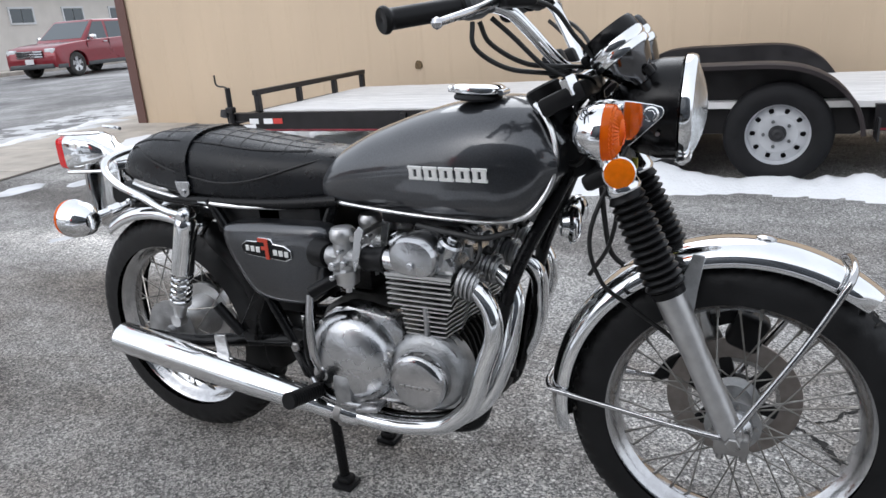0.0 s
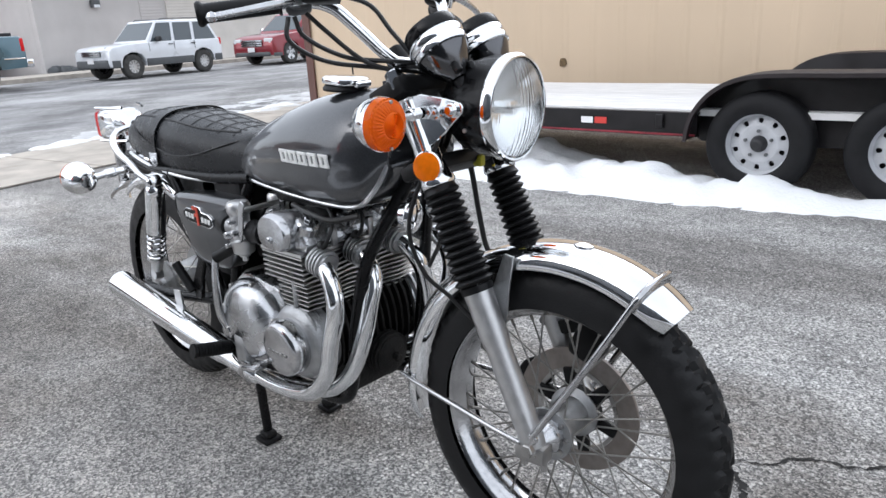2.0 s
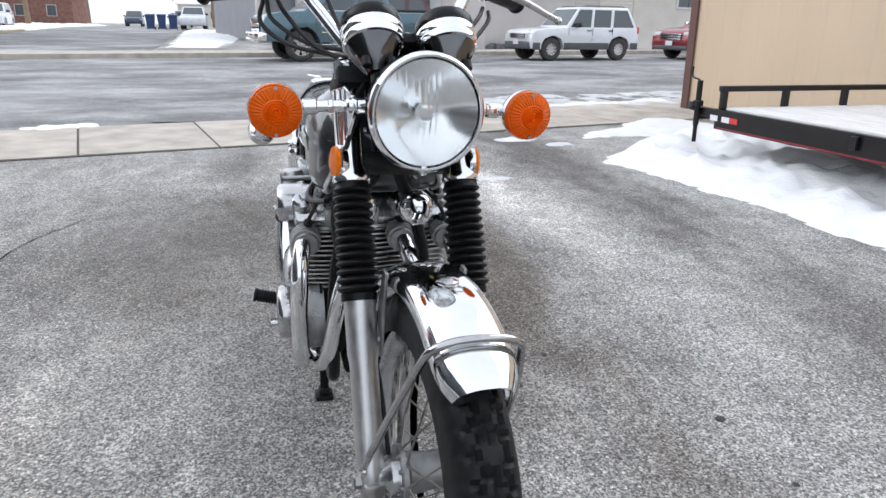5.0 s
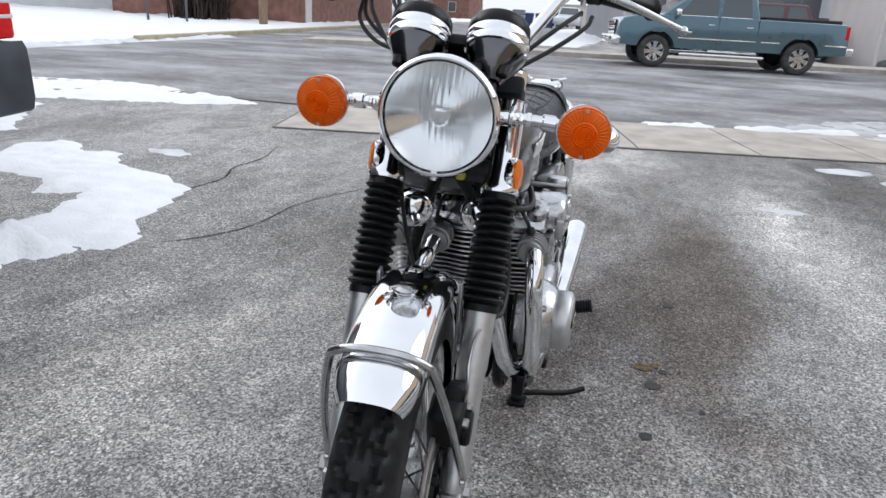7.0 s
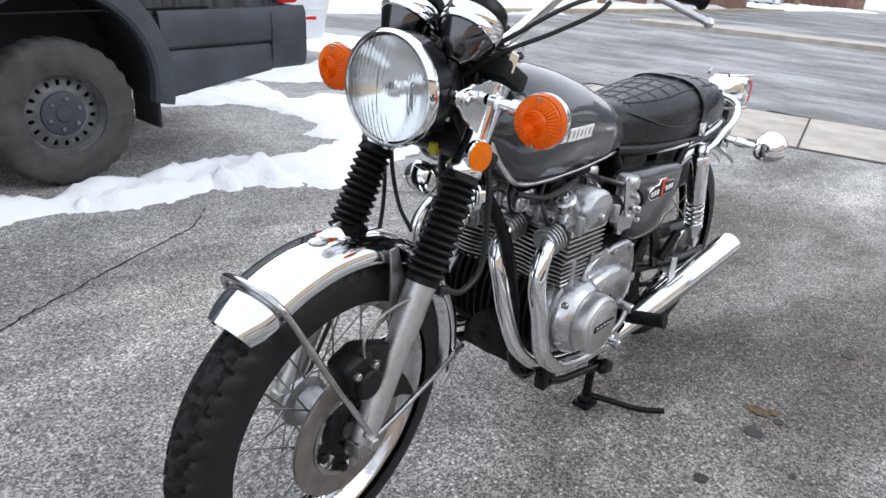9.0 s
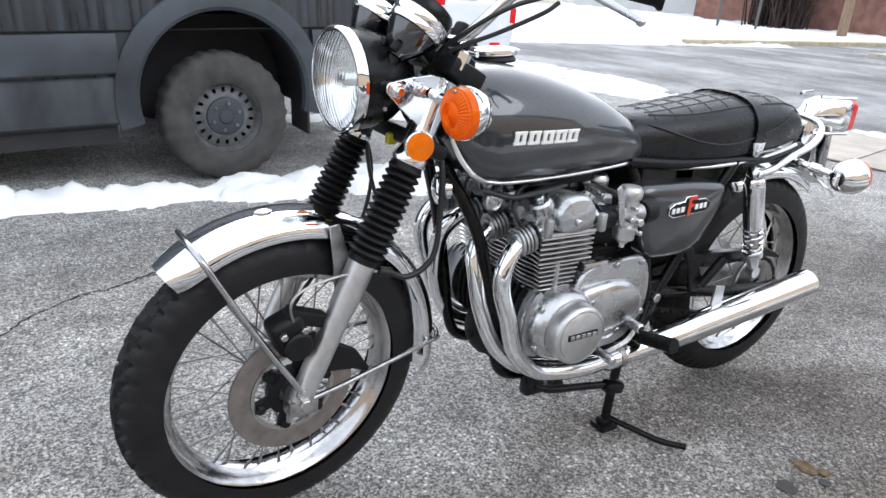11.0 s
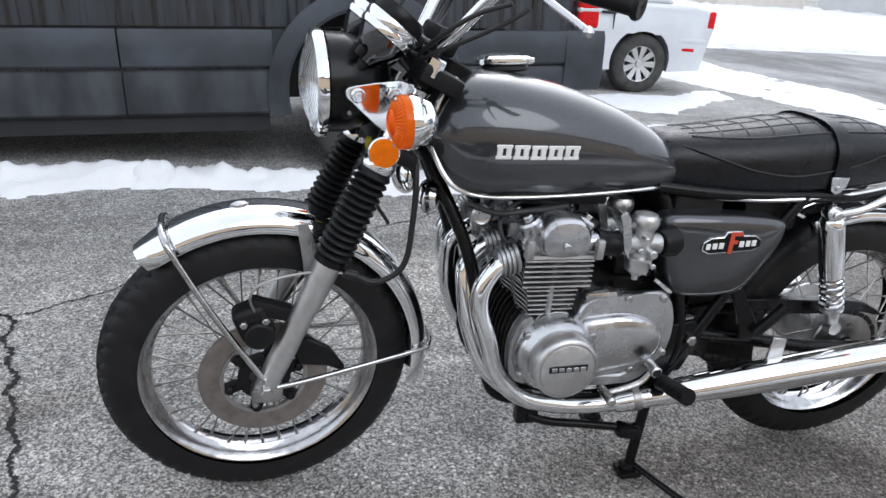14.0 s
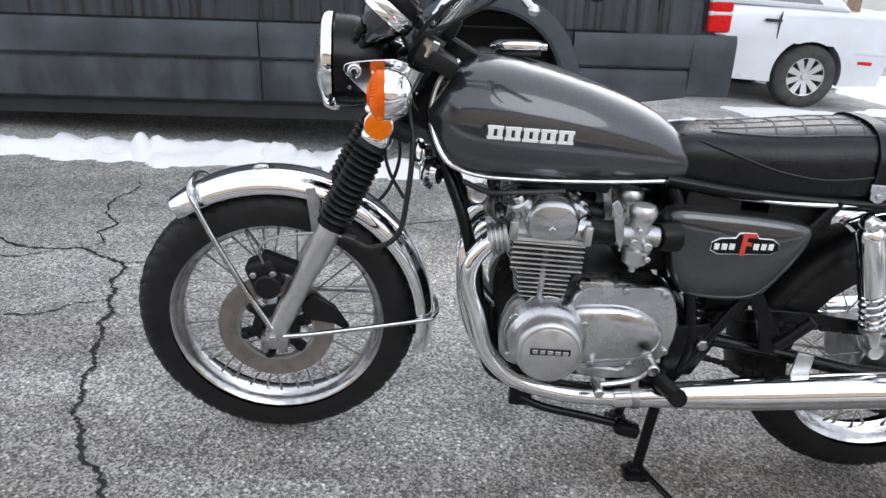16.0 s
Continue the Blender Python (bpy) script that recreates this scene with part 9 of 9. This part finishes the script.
for k in range(9):
    c = Vector((0.1 + 0.16 * k, -0.25 + rng.uniform(-0.1, 0.1), 0.1 + rng.uniform(0, 0.07)))
    t2 = bmesh.new()
    bmesh.ops.create_icosphere(t2, subdivisions=2, radius=1)
    for v in t2.verts:
        v.co *= 1 + 0.35 * noise.noise(v.co * 2 + Vector((k, 0, 0)))
    add(heap, t2, Matrix.Translation(c) @ Matrix.Diagonal((0.17, 0.14, 0.12 + 0.05 * rng.random(), 1)))
ob = part("rubble_heap", heap, M_CARCLAD, None)
ob.matrix_basis = on_wall(10.6, 14.6)
tagged(ob, "heap of dark rubble against the stucco wall", "rubble", kind="stuff")

# tan pier and white shed in the gap, dumpster
slab_building("shed", "tan and white shed at the back of the yard", on_wall(12.95, 19.6), 2.4, 3, 3.2, M_TAN, M_SNOW, 0.5)
slab_building("white_shed", "white metal shed in the yard", on_wall(12.2, 19.5), 0.66, 3, 3.2, M_DOORWHITE, M_SNOW, 0.5)


def dumpster(m):
    d = thing("dumpster", "green steel dumpster with plastic lids standing in the snowy yard", "dumpster", m)
    bm = B()
    prism(bm, [(-0.9, 0.12), (0.9, 0.12), (0.95, 1.15), (-0.95, 1.4)], -0.65, 0.65, 0.02, 1)
    part("bin", bm, M_GREENBIN, d)
    for s in (-1, 1):
        bm = B()
        box(bm, (1.95, 0.62, 0.05), Matrix.Translation((0, s * 0.33, 1.31)) @ Matrix.Rotation(radians(7.5), 4, "Y"), 0.015, 1)
        part("lid", bm, M_CARBLACK, d)
        bm = B()
        box(bm, (0.9, 0.08, 0.12), Matrix.Translation((0, s * 0.69, 0.8)), 0.01, 1)
        part("lift_pocket", bm, M_GREENBIN, d)
    for x in (-0.7, -0.23, 0.23, 0.7):
        for s in (-1, 1):
            bm = B()
            box(bm, (0.06, 0.05, 0.95), Matrix.Translation((x, s * 0.67, 0.65)), 0.006, 1)
            part("rib", bm, M_GREENBIN, d)
    return d


dumpster(Matrix.Translation(street(10.66, 18.6)) @ rot(12))
# tall grey ribbed hall at the back
hall = thing("grey_hall", "tall grey ribbed sheet metal hall behind the yard", "building", on_wall(5.0, 23.9))
bm = B()
ribbed(bm, 0, 17, 0, 7.5, 0.9, 0.05, 0.0, 0.12)
part("wall", bm, M_METALGREY, hall, smooth=False)
bm = B()
box(bm, (17, 12, 7.4), Matrix.Translation((8.5, 6.1, 3.6)))
part("hall_core", bm, M_METALGREY, hall, smooth=False)
bm = B()
box(bm, (17.4, 12.6, 0.3), Matrix.Translation((8.5, 6.1, 7.5)))
part("roof", bm, M_SNOW, hall, smooth=False)
for x in (-0.1, 1.6):
    bm = B()
    box(bm, (0.35, 0.35, 7.2), Matrix.Translation((x, -0.3, 3.6)), 0.02, 1)
    part("pier", bm, M_SIDING2, hall)


# ---- down the side street ----
def brick_face(bm, x0, x1, z0, z1, y=0.0):
    bw, bh, j = 0.40, 0.135, 0.014
    r = 0
    z = z0
    while z < z1:
        x = x0 - (bw / 2 if r % 2 else 0)
        while x < x1:
            a, b = max(x, x0), min(x + bw - j, x1)
            if b - a > 0.03:
                loft(bm, [[Vector((a, y, z)), Vector((b, y, z)), Vector((b, y, z + bh - j)), Vector((a, y, z + bh - j))], [Vector((a, y - 0.012, z)), Vector((b, y - 0.012, z)), Vector((b, y - 0.012, z + bh - j)), Vector((a, y - 0.012, z + bh - j))]], caps=True)
            x += bw
        z += bh
        r += 1


def brick_building(name, label, m, w, d, h):
    b = slab_building(name, label, m, w, d, h, M_BRICK, M_SNOW, 0.6)
    bm = B()
    brick_face(bm, 0.0, w, -0.1, min(h, 3.2), 0.0)
    part("brickwork", bm, M_BRICK, b, smooth=False)["kind"] = "stuff"
    return b


def gz(x, y, z=0.0):
    return Matrix.Translation((x, y, ground_z(x, y) + z))


# its long face looks north on to the side street: the wall runs along -x
bb = brick_building("brick_building", "low red brown brick building beside the side street", gz(-27.2, -13.9) @ rot(186.5), 17, 9, 4.2)
bm = B()
box(bm, (0.7, 0.08, 3.2), Matrix.Translation((0.35, -0.03, 1.5)), 0.01, 1)
part("pilaster", bm, M_SIDING2, bb)
bb2 = brick_building("brick_building", "small brick building in the snowy yard", gz(-31.5, -28.2) @ rot(120), 4.6, 6, 3.6)
slab_building("garage", "white garage at the back of the snowy yard", gz(-26, -31.5) @ rot(120), 7, 6, 3.4, M_DOORWHITE, M_SNOW)
slab_building("house", "cream house at the back of the snowy yard", gz(-16, -36) @ rot(105), 8, 6, 3.8, M_SIDING, M_SNOW)

pole = thing("utility_pole", "weathered wooden utility pole at the street corner", "utility pole", gz(-23, -13.6))
bm = B()
tube(bm, [(0, 0, -0.1), (0.01, 0, 3), (0.02, 0.01, 6), (0.02, 0.01, 9)], [0.165, 0.155, 0.14, 0.11], 16)
part("pole", bm, M_WOODPOLE, pole)
bm = B()
box(bm, (0.12, 2.2, 0.14), Matrix.Translation((0.02, 0, 8.4)), 0.01, 1)
part("cross_arm", bm, M_WOODPOLE, pole)

# bare hedge: a mass of twigs
rng = random.Random(11)
bm = B()
for k in range(1700):
    t = rng.random()
    x, y = -24 - 10 * t + rng.uniform(-0.8, 0.8), -17 - 6 * t + rng.uniform(-0.9, 0.9)
    g = ground_z(x, y)
    h = rng.uniform(1.4, 3.2)
    a, q = rng.uniform(0, 6.28), rng.uniform(0.1, 0.7)
    w = rng.uniform(0.012, 0.045)
    p0 = Vector((x, y, g))
    p1 = p0 + Vector((q * math.cos(a), q * math.sin(a), h))
    s = Vector((rng.uniform(-1, 1), rng.uniform(-1, 1), 0)).normalized() * w
    s2 = s.cross(Vector((0, 0, 1)))
    loft(bm, [[p0 + s, p0 + s2, p0 - s, p0 - s2], [p1 + s * 0.3, p1 + s2 * 0.3, p1 - s * 0.3, p1 - s2 * 0.3]], caps=False)
    for j in range(3):
        b0 = p0.lerp(p1, rng.uniform(0.3, 0.95))
        b1 = b0 + Vector((rng.uniform(-0.5, 0.5), rng.uniform(-0.5, 0.5), rng.uniform(0.1, 0.5)))
        e = Vector((w, w, 0)) * 0.5
        e2 = Vector((w, -w, 0)) * 0.5
        loft(bm, [[b0 + e, b0 + e2, b0 - e, b0 - e2], [b1 + e * 0.4, b1 + e2 * 0.4, b1 - e * 0.4, b1 - e2 * 0.4]], caps=False)
tagged(part("hedge", bm, M_DARKBUSH, smooth=False), "dark bare hedge on the snowy corner", "hedge", kind="stuff")


def bare_tree(x, y, h, seed):
    r = random.Random(seed)
    t = thing("tree", "bare grey winter tree standing in snow", "tree", gz(x, y), "street trees")
    bm = B()
    tube(bm, spline([(0, 0, -0.1), (r.uniform(-0.1, 0.1), r.uniform(-0.1, 0.1), h * 0.25), (r.uniform(-0.2, 0.2), r.uniform(-0.2, 0.2), h * 0.55)], 4), [0.24 - 0.013 * k for k in range(9)], 10)
    part("trunk", bm, M_WOODPOLE, t)
    bm = B()
    for k in range(16):
        z = h * r.uniform(0.3, 0.55)
        a = r.uniform(0, 6.28)
        L = h * r.uniform(0.25, 0.45)
        p0 = Vector((0, 0, z))
        p1 = p0 + Vector((math.cos(a) * L * 0.5, math.sin(a) * L * 0.5, L * 0.6))
        p2 = p1 + Vector((math.cos(a) * L * 0.4, math.sin(a) * L * 0.4, L * 0.5))
        tube(bm, [p0, p1, p2], [0.075, 0.045, 0.012], 6)
        for j in range(7):
            b0 = p0.lerp(p1, r.random()) if j < 3 else p1.lerp(p2, r.random())
            tube(bm, [b0, b0 + Vector((r.uniform(-1, 1), r.uniform(-1, 1), r.uniform(0.3, 1))) * L * 0.3], [0.025, 0.006], 5)
    part("limbs", bm, M_WOODPOLE, t)


for k, (x, y) in enumerate(((-45, -17.2), (-66, -19.5), (-80, -5.5), (-73, -4.2), (-95, -21), (-104, -6), (-12.5, -24), (-6, -27))):
    bare_tree(x, y, 8 + (k % 3), 40 + k)

# vehicles and bins far down the side street
small_suv = dict(L_front=0.9, L_rear=0.95, wb=2.82, W=0.93, top=red_top, zb=0.30, r=0.36, cabin=(-3.66, -3.2, -1.25, -0.35, 1.07, 1.69), windows=[(-3.3, -3.1, -2.62, -2.52), (-2.42, -2.46, -1.75, -1.66), (-1.56, -1.62, -1.18, -0.62)])
M_CARPALE = paint("pale grey paint", (0.45, 0.46, 0.47), 0.2)
M_CARDARK = paint("dark blue paint", (0.03, 0.045, 0.08), 0.2)
FAR = "cars far down the side street"
for x, y, a, pm, lb in ((-53.5, -18.3, 8, M_CARWHITE, "white suv parked beyond the brick building"), (-57, -5.6, 2, M_CARWHITE, "white suv parked nose to the street"), (-61, -3.0, 2, M_CARPALE, "pale grey suv parked nose to the street"), (-78, -8.5, 5, M_CARPALE, "pale grey suv far down the street"), (-86, -14.5, 5, M_CARDARK, "dark blue suv far down the street"), (-95, -11, 5, M_CARWHITE, "white suv far down the street")):
    vehicle("suv", lb, gz(x, y) @ rot(a), pm, group=FAR, **small_suv)


def wheelie_bin(x, y, a):
    b = thing("wheelie_bin", "blue plastic wheelie bin in the snow", "bin", gz(x, y, 0.02) @ rot(a), "blue bins")
    bm = B()
    loft(bm, [[Vector((-0.24, -0.22, 0.06)), Vector((0.24, -0.22, 0.06)), Vector((0.24, 0.22, 0.06)), Vector((-0.24, 0.22, 0.06))], [Vector((-0.34, -0.3, 0.98)), Vector((0.3, -0.3, 0.98)), Vector((0.3, 0.3, 0.98)), Vector((-0.34, 0.3, 0.98))]])
    part("bin", bm, M_BLUEBIN, b)
    bm = B()
    box(bm, (0.72, 0.64, 0.08), Matrix.Translation((-0.02, 0, 1.02)) @ Matrix.Rotation(radians(6), 4, "Y"), 0.03, 2)
    part("lid", bm, M_BLUEBIN, b)
    for s in (-1, 1):
        bm = B()
        rod(bm, (-0.26, s * 0.24, 0.1), (-0.26, s * 0.3, 0.1), 0.1, 14, 0.01)
        part("wheel", bm, M_CARBLACK, b)


for k in range(3):
    wheelie_bin(-54.5 - 0.2 * k, -8.3 + 0.75 * k, 5 * k)
# a row of bare-walled houses at the end
for k, (x, y, w, wm) in enumerate(((-84, -2, 10, M_SIDING), (-100, 1, 12, M_DOORWHITE), (-118, 2, 12, M_SIDING2), (-72, -38, 11, M_SIDING), (-96, -34, 11, M_BRICK), (-125, -14, 12, M_SIDING))):
    hs = slab_building("house", "far house with a snowy roof", gz(x, y) @ rot(92 if k != 5 else 88), w, 9, 3.4, wm, M_SNOW, 2.4)
    for q in range(3):
        window(hs, 1.8 + q * w / 3.2, 1.7, 1.0, 1.2)
# leaning sign posts in the yard across the side street
for x, y in ((-20.5, -15.2), (-20.0, -16.4)):
    sp = thing("sign_post", "bare metal sign post in the snow", "post", gz(x, y), "posts in the yard")
    bm = B()
    tube(bm, [(0, 0, 0), (0.02, 0.01, 2.6)], 0.045, 8)
    part("post", bm, M_CARCLAD, sp)
